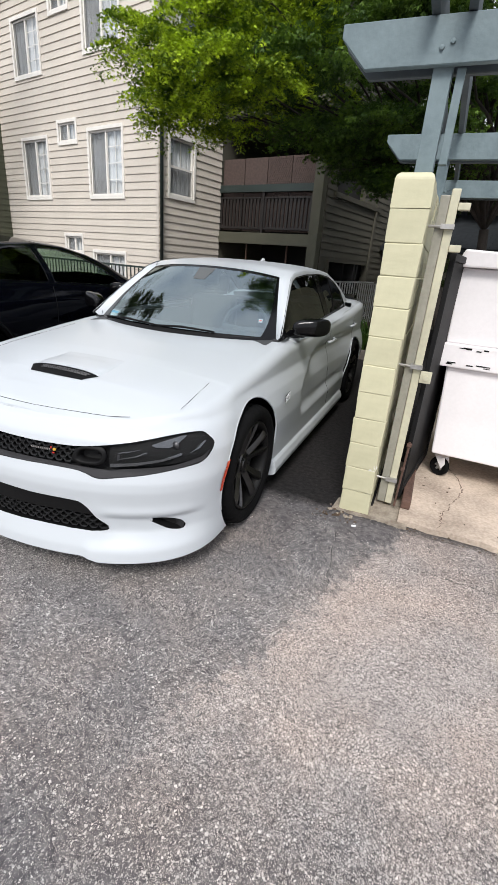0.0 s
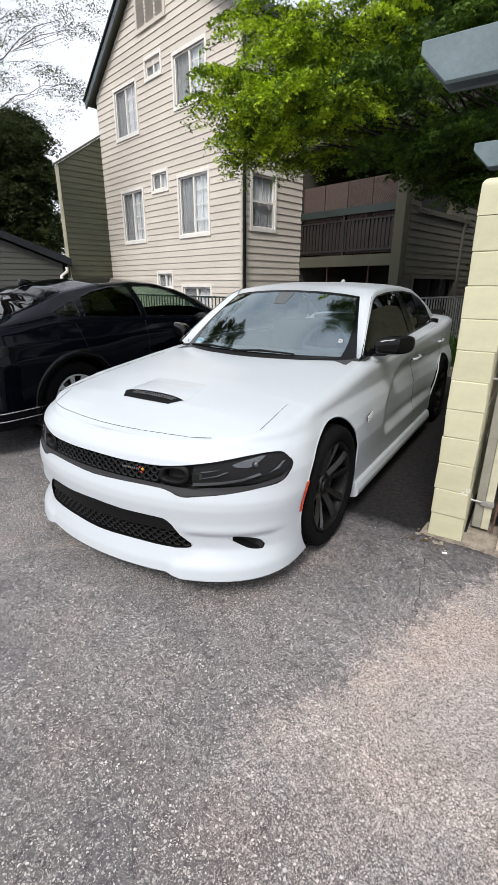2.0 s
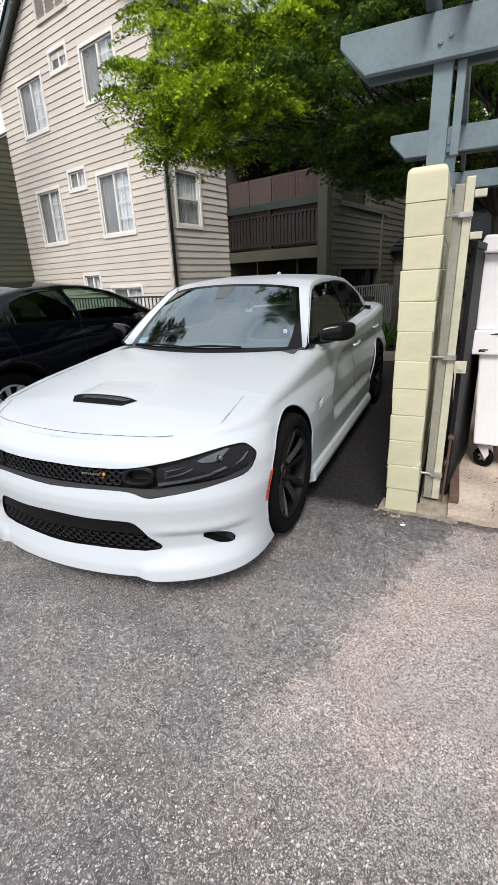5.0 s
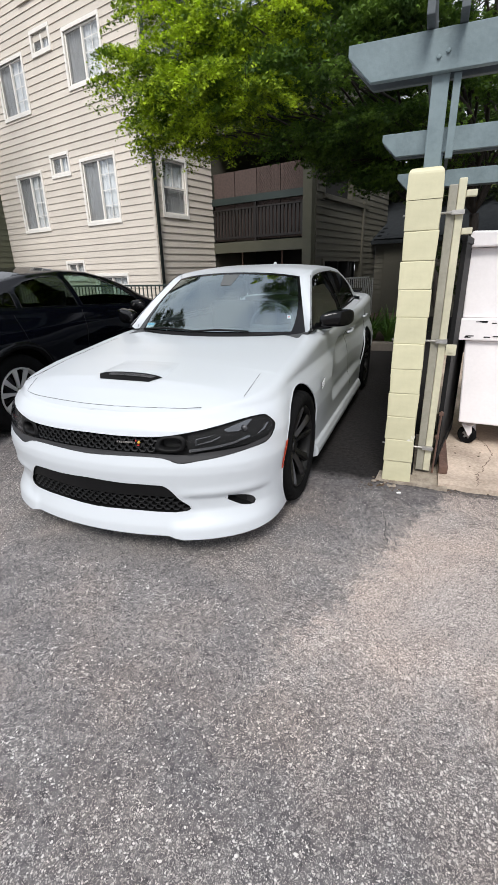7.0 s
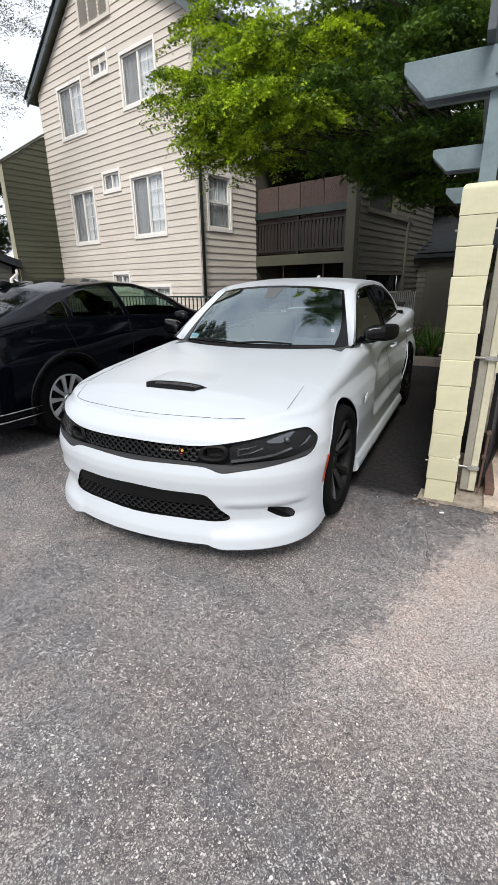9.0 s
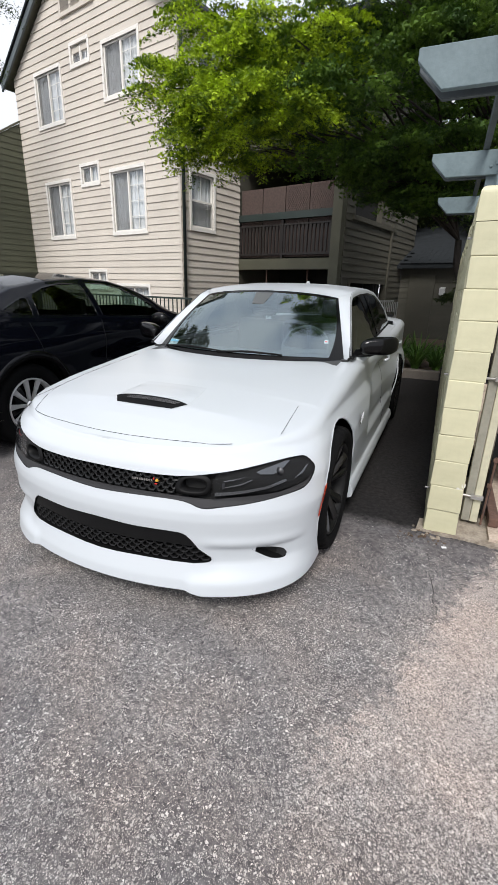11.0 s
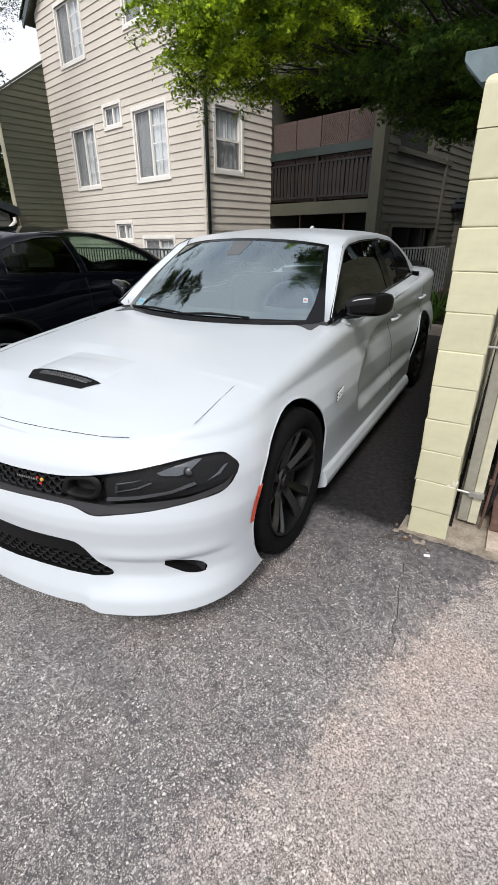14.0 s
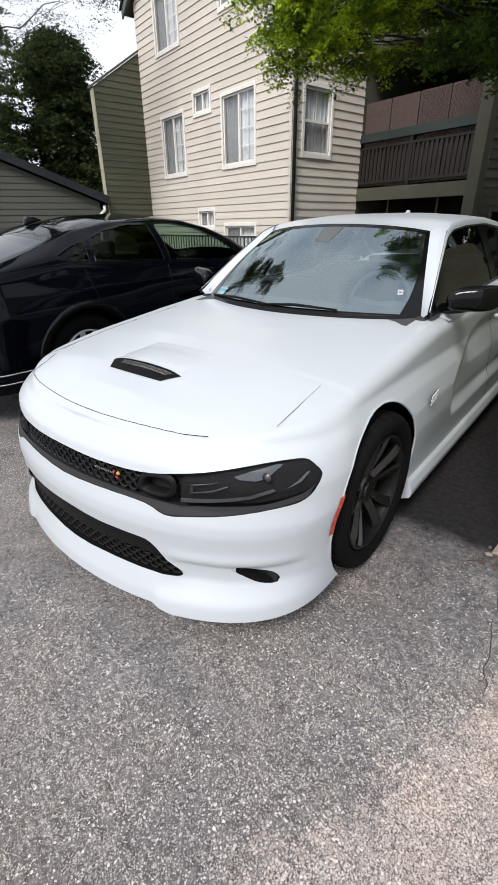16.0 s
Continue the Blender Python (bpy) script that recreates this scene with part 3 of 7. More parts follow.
bal_me = to_mesh("baluster", bm, RAIL)
for i in range(26):
    share("baluster", bal_me, bay, pose(0.05 + i * 0.105, 2.14, 0))
for i in range(4):
    bm = bmesh.new()
    a, b = 0.03 + i * 0.68, 0.69 + i * 0.68
    bm_box(bm, a, b, 2.19, 2.21, 2.20, 3.80, 0.004)
    for r in range(34 if i > 1 else 0):
        for c in range(12):
            x = a + 0.012 + c * 0.052 + (0.026 if r % 2 else 0)
            bm_box(bm, x, x + 0.044, 2.179 if (r + c) % 2 else 2.183, 2.1895, 2.23 + r * 0.046, 2.23 + r * 0.046 + 0.038)
    part("woven_screen", bm, WICKER, bay, "brown woven resin privacy screen")
# added near-black sheets and blocks: the shade behind balcony and openings, painted
bay_board("back_wall", SHADE_BLACK, 0.0, 2.98, 4.6, 4.7, 0, 6.2)
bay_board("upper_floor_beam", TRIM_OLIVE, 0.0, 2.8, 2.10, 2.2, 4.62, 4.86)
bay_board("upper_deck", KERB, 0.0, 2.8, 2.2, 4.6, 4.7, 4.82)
bay_board("garage_back", SHADE_BLACK, 0.0, 2.98, 4.4, 4.5, 0, 2.0)
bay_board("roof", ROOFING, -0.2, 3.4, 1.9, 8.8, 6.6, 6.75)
bay_board("undercroft_wall", SHADE_BLACK, 0.0, 2.74, 4.2, 4.3, 0.0, 2.0)
wall2 = pose(2.98, 2.26, 0, 0, 0, 90)
ow = [(0.45, 3.0, 0.0, 1.62), (0.5, 2.2, 3.15, 4.3)]
siding("wall_return", bay, SIDING_SHADED, 0.0, 5.2, 0.0, 6.6, ow, wall2, label="taupe lap-sided return wall with shade put into its colour")
bay_board("upper_room", SHADE_BLACK, 1.6, 2.3, 3.6, 6.6, 0.0, 1.9)
bay_board("upper_room", SHADE_BLACK, 2.3, 2.8, 2.9, 5.0, 3.0, 4.5)
bay_board("opening_trim", SIDING_SHADED, 3.0, 3.05, 2.62, 2.72, 0.0, 1.68)
bay_board("opening_trim", SIDING_SHADED, 3.0, 3.05, 5.24, 5.34, 0.0, 3.2)
bay_board("opening_trim", SIDING_SHADED, 3.0, 3.05, 2.62, 5.6, 3.02, 3.12)

for x in (0.82, 2.05):
    bay_board("prop", RUST, x, x + 0.035, 2.25, 2.285, 0.0, 1.90, label="thin rusty steel prop under the balcony")

# pale stair rail before the dark opening
rail = thing("stair_rail", "pale metal stair rail with upright bars before a dark opening", "railing", (-4.53, 7.43, 0), -13.0)
for nm, q in (("top_bar", (3.30, 3.34, 2.6, 5.2, 1.16, 1.20)), ("bottom_bar", (3.30, 3.34, 2.6, 5.2, 0.25, 0.28))):
    board(nm, WHITE_RAIL, *q, parent=rail)
bm = bmesh.new()
bm_box(bm, -0.012, 0.012, -0.012, 0.012, 0.0, 1.16)
me = to_mesh("upright", bm, WHITE_RAIL)
for i in range(18):
    share("upright", me, rail, pose(3.46, 2.63 + i * 0.15, 0))

# dark rail before the front wall
frail = thing("front_rail", "dark green metal rail in front of the beige wall", "railing", (-4.53, 7.43, 0), -13.0)
for nm, q in (("top_bar", (-5.5, 0.9, -0.72, -0.68, 1.16, 1.20)), ("bottom_bar", (-5.5, 0.9, -0.715, -0.685, 0.2, 0.23))):
    board(nm, GUTTER, *q, parent=frail)
bm = bmesh.new()
bm_box(bm, -0.01, 0.01, -0.01, 0.01, 0.0, 1.16)
me = to_mesh("upright", bm, GUTTER)
for i in range(48):
    share("upright", me, frail, pose(-5.45 + i * 0.134, -0.70, 0))

# ---- low garage beyond the fin wall: a gable end under a dark rake ----
gar = thing("garage", "low olive lap-sided garage with a dark sloping roof edge", "garage", (-10.92, 7.03, 0), 55.0)
GW, GE, GS = 4.6, 2.05, 0.40
bm = bmesh.new()
bm_prism(bm, [(-2 * GW, 0), (-0.01, 0), (-0.01, GE), (-GW, GE + GS * GW), (-2 * GW, GE)], 0.0, 6.0)
core = part("core", bm, SIDING_GARAGE, gar)
k = 0
while k * COURSE < GE + GS * GW - 0.1:
    c, d = k * COURSE, (k + 1) * COURSE
    x_of = lambda z: 0.0 if z < GE else -min(GW - 0.02, (z - GE) / GS)
    bm = bmesh.new()
    v = [bm.verts.new(p) for p in ((-2 * GW - x_of(c), -0.024, c), (x_of(c), -0.024, c), (x_of(d), -0.006, d), (-2 * GW - x_of(d), -0.006, d), (-2 * GW - x_of(c), -0.0005, c), (x_of(c), -0.0005, c), (x_of(d), -0.0005, d), (-2 * GW - x_of(d), -0.0005, d))]
    for q in ((0, 1, 2, 3), (4, 7, 6, 5), (0, 4, 5, 1), (3, 2, 6, 7), (0, 3, 7, 4), (1, 5, 6, 2)):
        bm.faces.new([v[i] for i in q])
    part("siding_board", bm, SIDING_GARAGE, core)
    k += 1
bm = bmesh.new()
bm_prism(bm, [(0.28, GE - 0.06), (-GW, GE + GS * GW + 0.05), (-2 * GW - 0.28, GE - 0.06), (-2 * GW - 0.28, GE + 0.15), (-GW, GE + GS * GW + 0.26), (0.28, GE + 0.15)], -0.22, 6.2)
part("roof", bm, ROOFING, gar, "dark sloping roof edge")
bm = bmesh.new()
bm_tube(bm, [(-0.06, -0.07, 0), (-0.06, -0.07, 1.70), (0.12, -0.09, 1.84), (0.12, -0.09, 1.96)], 0.045, 8)
part("downspout", bm, TRIM, gar, "white downspout", True)

# ---- low dark wing beyond the strap plants, with a shingled roof and a wall lamp ----
wing = thing("low_wing", "low dark lap-sided wing with a shingled roof in deep shade", "building", (-4.53, 7.43, 0), -13.0)
siding("wing_wall", wing, SIDING_SHADED, 3.05, 11.0, 0.0, 2.22, [], pose(0, 6.4, 0), label="shaded lap-sided wall")
bm = bmesh.new()
bm_prism(bm, [(6.1, 2.10), (10.5, 4.0), (10.5, 4.12), (6.1, 2.20)], 1.6, 11.2, "x")
wroof = part("roof", bm, ROOFING, wing, "dark shingled roof")
bm = bmesh.new()
bm_box(bm, 0, 0.31, -0.012, 0.0, 0, 0.15)
tile_me = to_mesh("shingle", bm, ROOFING)
for r in range(8):
    for c in range(14):
        share("shingle", tile_me, wroof, pose(3.08 + c * 0.32 + (0.16 if r % 2 else 0), 6.1 + r * 0.27 * 0.5 - 0.01, 2.235 + r * 0.135 * 0.432 * 1.0, -66, 0, 0))
bm = bmesh.new()
bm_prism(bm, [(0, 0), (-0.11, 0.02), (-0.13, 0.20), (0, 0.24)], -0.07, 0.07, "x")
lamp = part("wall_lamp", bm, BLIND, wing, "small pale wall lamp")
lamp.matrix_basis = pose(4.35, 6.37, 1.35)
board("door", SIDING_SHADED, 3.35, 4.1, 6.33, 6.372, 0.0, 1.95, parent=wing, label="plain dark door")

# ---- slump-block wall between the bay and the bin enclosure ----
bwall = thing("block_wall", "pale yellow painted slump-block wall with bulging blocks", "wall", (1.425, 0.46, 0))
WLEN, WW, WH = 5.3, 0.188, 1.936
bm = bmesh.new()
bm_box(bm, 0.008, WW - 0.008, 0.008, WLEN, 0, WH - 0.07)
core = part("core", bm, MORTAR, bwall)


def slump_block(length, width, height, seed, crown=0.0):
    """A painted block with bulging faces, eased uneven edges and, on the top course, rounded shoulders."""
    r = random.Random(seed)
    bm = bmesh.new()
    bm_box(bm, 0, width, 0, length, 0, height)
    for v in bm.verts:
        v.co += Vector((r.uniform(-0.004, 0.004), r.uniform(-0.003, 0.002), r.uniform(-0.0025, 0.0025)))
    if crown:
        up = [e for e in bm.edges if min(v.co.z for v in e.verts) > height * 0.8]
        bmesh.ops.bevel(bm, geom=up, offset=crown, segments=5, profile=0.5, affect="EDGES")
    else:
        bmesh.ops.bevel(bm, geom=bm.edges[:], offset=0.0055, segments=3, profile=0.5, affect="EDGES")
    return to_mesh("block", bm, SLUMP)


full = [slump_block(0.389, WW, 0.1602, s) for s in range(5)]
half = [slump_block(0.193, WW, 0.1602, s + 9) for s in range(5)]
cap = [slump_block(0.389, WW, 0.1592, 31, 0.034), slump_block(0.193, WW, 0.1592, 32, 0.034)]
rnd = random.Random(11)
for row in range(12):
    y, z, first = 0.0, row * 0.1613, True
    while y < WLEN - 0.1:
        short = first and row % 2
        me = rnd.choice(half if short else full) if row < 11 else cap[1 if short else 0]
        share("block", me, bwall, pose(rnd.uniform(-0.004, 0.004), y + (rnd.uniform(-0.005, 0.003) if first else 0), z + 0.001, 0, rnd.uniform(-0.4, 0.4), 0))
        y += 0.198 if short else 0.395
        first = False

# steel gate post, strapped to the end of the wall, with hinge plate and rusty drop bolt
post = thing("gate_post", "cream-painted steel gate post strapped to the wall end", "post", (1.645, 0.655, 0.035))
bm = bmesh.new()
bm_box(bm, 0.0, 0.05, 0.0, 0.05, 0, 1.83, 0.006)
part("channel", bm, mat("grey_primer_steel", (0.26, 0.25, 0.21), 0.5, var=0.25, scale=7), post)
bm = bmesh.new()
bm_box(bm, 0.0505, 0.095, -0.005, 0.045, 0, 1.86, 0.006)
part("angle", bm, GALV, post, "cream angle iron with chipped paint")
for z in (0.18, 0.93, 1.68):
    bm = bmesh.new()
    bm_tube(bm, [(-0.245, -0.02 + 0.03, z), (0.09, -0.02, z)], 0.007, 6)
    bm_box(bm, 0.03, 0.10, -0.03, -0.006, z - 0.012, z + 0.012)
    part("strap_bolt", bm, STEEL, post, "painted through-bolt")
bm = bmesh.new()
bm_box(bm, 0.096, 0.16, -0.02, 0.0, 0.84, 0.91, 0.004)
bm_lathe(bm, [(0.0, -0.03), (0.016, -0.03), (0.016, -0.02), (0.0, -0.02)], 12, "y")
hp = part("hinge_plate", bm, GALV, post)
for v in hp.data.vertices:
    if abs(v.co.x) < 0.03:
        v.co.x += 0.13
        v.co.z += 0.875
bm = bmesh.new()
bm_tube(bm, [(0.115, -0.02, 0.0), (0.125, -0.02, 0.46)], 0.007, 8)
bm_box(bm, 0.105, 0.13, -0.032, -0.01, 0.26, 0.285, 0.003)
bm_box(bm, 0.11, 0.14, -0.032, -0.01, 0.43, 0.452, 0.003)
part("drop_bolt", bm, RUST, post, "rusty drop bolt")
for z in (1.56, 1.76):
    bm = bmesh.new()
    bm_box(bm, 0.096, 0.155, -0.012, 0.03, z, z + 0.035, 0.004)
    part("bracket", bm, GALV, post)
bm = bmesh.new()
bm_box(bm, 1.80, 1.86, 0.62, 1.9, 0.0355, 0.10, 0.01)
solo("rusty_rail", bm, RUST, "rusty steel angle lying along the concrete edge", "rail")

# black gate leaf, swung open into the enclosure; its black stands in for the gap's shade
gate = thing("gate_leaf", "black gate leaf beside the dumpster, standing in for the shaded gap", "gate", (1.772, 0.735, 0.035), -8.5)
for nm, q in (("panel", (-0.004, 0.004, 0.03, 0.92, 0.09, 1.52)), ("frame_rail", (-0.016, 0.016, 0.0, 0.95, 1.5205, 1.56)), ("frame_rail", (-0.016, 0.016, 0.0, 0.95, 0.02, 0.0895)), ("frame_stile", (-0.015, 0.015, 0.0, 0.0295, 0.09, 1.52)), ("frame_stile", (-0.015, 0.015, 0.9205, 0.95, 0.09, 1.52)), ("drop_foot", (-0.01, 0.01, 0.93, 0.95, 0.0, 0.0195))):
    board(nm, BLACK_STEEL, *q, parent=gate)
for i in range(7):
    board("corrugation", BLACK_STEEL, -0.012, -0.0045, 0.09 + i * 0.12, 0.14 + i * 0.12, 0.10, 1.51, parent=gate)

# ---- white wheeled dumpster ----
binn = thing("dumpster", "white steel wheeled dumpster on the concrete pad", "dumpster", (1.875, 1.25, 0.035), -4.0)
bm = bmesh.new()
bm_prism(bm, [(0.06, 0.20), (0.02, 0.86), (1.70, 0.86), (1.66, 0.20)], 0.0, 1.1)
bmesh.ops.bevel(bm, geom=bm.edges[:], offset=0.012, segments=2, profile=0.5, affect="EDGES")
part("body", bm, BIN_WHITE, binn)
bm = bmesh.new()
bm_box(bm, -0.03, 1.75, -0.035, 1.13, 0.86, 1.02, 0.01)
part("rim_channel", bm, BIN_WHITE, binn, "heavy scuffed rim channel")
bm = bmesh.new()
bm_prism(bm, [(-0.02, 1.0205), (-0.03, 1.50), (1.75, 1.50), (1.74, 1.0205)], 0.0, 1.1)
bmesh.ops.bevel(bm, geom=bm.edges[:], offset=0.01, segments=2, profile=0.5, affect="EDGES")
part("upper_body", bm, BIN_WHITE, binn)
bm = bmesh.new()
bm_prism(bm, [(-0.05, 1.503), (-0.05, 1.56), (-0.03, 1.61), (1.76, 1.54), (1.78, 1.503)], -0.06, 1.16)
bmesh.ops.bevel(bm, geom=bm.edges[:], offset=0.012, segments=2, profile=0.5, affect="EDGES")
part("lid", bm, BIN_WHITE, binn, "pale plastic lid")
rnd = random.Random(3)
for i in range(30):
    bm = bmesh.new()
    x, z, w = rnd.uniform(0.0, 0.6), rnd.choice((0.885, 0.99)) + rnd.uniform(-0.006, 0.006), rnd.uniform(0.01, 0.06)
    bm_box(bm, x, x + w, -0.0375, -0.0345, z, z + rnd.uniform(0.004, 0.010))
    part("paint_chip", bm, BLACK_STEEL, binn, "dark scuff where the paint has chipped")
for x in (0.14, 1.5):
    bm = bmesh.new()
    bm_lathe(bm, [(0.035, -0.02), (0.062, -0.024), (0.074, -0.012), (0.074, 0.012), (0.062, 0.024), (0.035, 0.02)], 24, "x", True)
    wh = part("caster", bm, RUBBER, binn, "rubber caster wheel")
    wh.matrix_basis = pose(x, 0.10, 0.074, 0, 0, 65)
    bm = bmesh.new()
    for a in range(5):
        bm_box(bm, -0.008, 0.008, -0.008, 0.008, 0.0, 0.05, 0, pose(0, 0, 0, a * 72, 0, 0))
    part("spokes", bm, STEEL, wh)
    bm = bmesh.new()
    bm_prism(bm, [(-0.03, 0.03), (0.04, 0.125), (-0.04, 0.125), (-0.05, 0.07)], -0.036, -0.028, "x")
    bm_prism(bm, [(-0.03, 0.03), (0.04, 0.125), (-0.04, 0.125), (-0.05, 0.07)], 0.028, 0.036, "x")
    bm_box(bm, -0.036, 0.036, -0.04, 0.04, 0.118, 0.126)
    fk = part("fork", bm, BIN_WHITE, binn)
    fk.matrix_basis = pose(x, 0.10, 0.04, 0, 0, 65)

# ---- timber trellis over the enclosure ----
perg = thing("pergola", "weathered blue-grey timber trellis over the bin enclosure", "pergola", (0, 0, 0))


def beam(name, x0, x1, y0, y1, z0, z1, mtl=BEAM, nose=0.13, label=""):
    bm = bmesh.new()
    h = z1 - z0
    bm_prism(bm, [(x0 + nose, z0), (x1, z0), (x1, z1), (x0, z1), (x0, z1 - h * 0.30)], y0, y1)
    bmesh.ops.bevel(bm, geom=[e for e in bm.edges if e.calc_length() > 0.03], offset=0.004, segments=1, profile=0.5, affect="EDGES")
    return part(name, bm, mtl, perg, label)


for y, z in ((0.60, 2.42), (2.55, 2.42), (4.6, 2.42)):
    b1 = beam("cross_beam", 1.03, 4.4, y, y + 0.04, z - 0.02, z + 0.17, label="blue-grey cross beam with a clipped end")
    b2 = beam("cross_beam", 1.03, 4.4, y + 0.13, y + 0.17, z - 0.02, z + 0.17, BEAM_SHADED)
    bm = bmesh.new()
    bm_box(bm, 1.49, 1.58, y + 0.0405, y + 0.1295, 1.915, z + 0.16, 0.004)
    part("post", bm, BEAM, perg, "square timber post on the wall")
    for dx, dz in ((0.015, 0.055), (0.06, 0.075)):
        bm = bmesh.new()
        bm_lathe(bm, [(0.0, -0.012), (0.010, -0.010), (0.012, 0.0)], 12, "y")
        bo = part("bolt_head", bm, BEAM, perg)
        bo.matrix_basis = pose(1.50 + dx, y - 0.001, z + dz - 0.01)
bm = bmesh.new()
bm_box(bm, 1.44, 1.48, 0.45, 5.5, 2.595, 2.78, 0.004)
part("long_beam", bm, BEAM_SHADED, perg)
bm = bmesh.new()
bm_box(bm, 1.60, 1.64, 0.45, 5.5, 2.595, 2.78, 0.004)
part("long_beam", bm, BEAM_SHADED, perg)
bm = bmesh.new()
bm_box(bm, 1.60, 1.64, 0.65, 0.69, 2.0, 2.40, 0.003)
part("brace", bm, BEAM, perg)

# ---- white sedan: x across, y towards its tail, front axle at y = 0 ----
def lerp(v, xs, ys):
    return float(np.interp(v, xs, ys))


def nose(z):
    """How far the front reaches forward on the centre line at a height."""
    return lerp(z, (0.10, 0.16, 0.24, 0.40, 0.46, 0.50, 0.56, 0.64, 0.69, 0.73, 0.76), (-0.875, -0.865, -0.835, -0.845, -0.85, -0.845, -0.825, -0.815, -0.80, -0.765, -0.72))


def half_width(z):
    return lerp(z, (0.10, 0.2, 0.34, 0.5, 0.62, 0.72, 0.80), (0.925, 0.925, 0.93, 0.945, 0.94, 0.915, 0.88))


CORNER = 0.62


def haunch(y, z):
    """The swelling over the rear wheels."""
    return 0.026 * ease(y, 1.9, 3.1) * ease(z, 0.30, 0.62)


def wrap(u):
    return math.sqrt(max(0.0, 1 - (1 - u) ** 2.6))


def ease(v, a, b):
    t = max(0.0, min(1.0, (v - a) / (b - a)))
    return t * t * (3 - 2 * t)


def dent(x, z):
    """The hollow round the brake ducts under the bumper crease, and the step where the side lips start."""
    ax = abs(x)
    hollow = ease(ax, 0.49, 0.60) * (1 - ease(ax, 0.84, 0.92)) * (1 - ease(z, 0.312, 0.338)) * ease(z, 0.165, 0.27)
    brow = ease(ax, 0.45, 0.6) * (1 - ease(ax, 0.84, 0.93)) * math.exp(-((z - 0.352) / 0.022) ** 2)
    lip = ease(ax, 0.43, 0.49) * (1 - ease(z, 0.14, 0.21))
    return 0.018 * hollow - 0.007 * brow - 0.014 * lip


def front_y(x, z):
    k = min(0.9999, abs(x) / half_width(z))
    return nose(z) + CORNER * (1 - (1 - k * k) ** (1 / 2.6)) + dent(x, z)


def hood_z(y):
    return lerp(y, (-0.72, -0.66, -0.55, -0.4, 0.0, 0.3, 0.6, 0.9), (0.762, 0.787, 0.825, 0.86, 0.915, 0.945, 0.965, 0.97))


def shoulder(y):
    return lerp(y, (-0.75, -0.55, -0.25, 0.0, 0.4, 0.8, 2.0, 3.0, 3.6, 4.1), (0.758, 0.80, 0.855, 0.885, 0.93, 0.965, 1.0, 1.055, 1.105, 1.11))


def inside(p, poly):
    """Whether a point lies in an outline."""
    hit, n = False, len(poly)
    for i in range(n):
        (x0, y0), (x1, y1) = poly[i], poly[(i + 1) % n]
        if (y0 > p[1]) != (y1 > p[1]) and p[0] < (x1 - x0) * (p[1] - y0) / (y1 - y0) + x0:
            hit = not hit
    return hit


def nearest(p, poly):
    best = None
    n = len(poly)
    for i in range(n):
        a, b = Vector(poly[i]), Vector(poly[(i + 1) % n])
        t = max(0.0, min(1.0, (Vector(p) - a).dot(b - a) / max(1e-9, (b - a).length_squared)))
        q = a + (b - a) * t
        d = (q - Vector(p)).length
        if best is None or d < best[0]:
            best = (d, q)
    return best[1]


def rounded(poly, cuts=5):
    """The outline with its corners softened by a closed spline."""
    n, out = len(poly), []
    for i in range(n):
        p = [Vector(poly[(i + k) % n]) for k in (-1, 0, 1, 2)]
        for c in range(cuts):
            t = c / cuts
            q = 0.5 * (2 * p[1] + (p[2] - p[0]) * t + (2 * p[0] - 5 * p[1] + 4 * p[2] - p[3]) * t * t + (3 * p[1] - p[0] - 3 * p[2] + p[3]) * t ** 3)
            out.append((q.x, q.y))
    return out


# outlines in the front view, near half: x, z
BAND = rounded([(-0.2, 0.545), (0.0, 0.545), (0.28, 0.553), (0.43, 0.548), (0.515, 0.522), (0.60, 0.532), (0.71, 0.547), (0.83, 0.570), (0.893, 0.588), (0.908, 0.655), (0.870, 0.712), (0.83, 0.722), (0.77, 0.717), (0.68, 0.70), (0.545, 0.675), (0.40, 0.657), (0.2, 0.655), (-0.2, 0.650)], 3)
LAMP = rounded([(0.548, 0.564), (0.62, 0.572), (0.70, 0.578), (0.805, 0.587), (0.888, 0.612), (0.903, 0.655), (0.868, 0.708), (0.83, 0.718), (0.77, 0.713), (0.68, 0.697), (0.555, 0.672)], 4)
LOWER = rounded([(-0.2, 0.245), (0.25, 0.242), (0.54, 0.246), (0.50, 0.318), (0.445, 0.388), (0.38, 0.402), (0.2, 0.403), (-0.2, 0.40)], 3)
FOG = rounded([(0.708, 0.311), (0.765, 0.313), (0.822, 0.288), (0.836, 0.240), (0.79, 0.243), (0.748, 0.272)], 4)
R_ARCH, AXLES, ARCHES = 0.398, (0.088, 3.135), (0.078, 3.14)
AXLE_Z = 0.362


def scallop(y, z):
    """The hollow pressed into the doors."""
    front = 1.02 + 1.3 * max(0.0, z - 0.60) ** 1.3 * 2.2 + 0.9 * max(0.0, 0.48 - z)
    top = 0.885 - 0.30 * max(0.0, 1.35 - y) ** 1.5
    a = max(0.0, min(1.0, (y - front) / (0.04 + 0.16 * ease(z, 0.62, 0.86))))
    b = max(0.0, min(1.0, (top - z) / 0.10))
    c = max(0.0, min(1.0, (z - 0.36) / 0.10))
    d = max(0.0, min(1.0, (3.2 - y) / 0.8))
    return 0.044 * (a * a * (3 - 2 * a)) * (b * b * (3 - 2 * b)) * (c * c * (3 - 2 * c)) * d


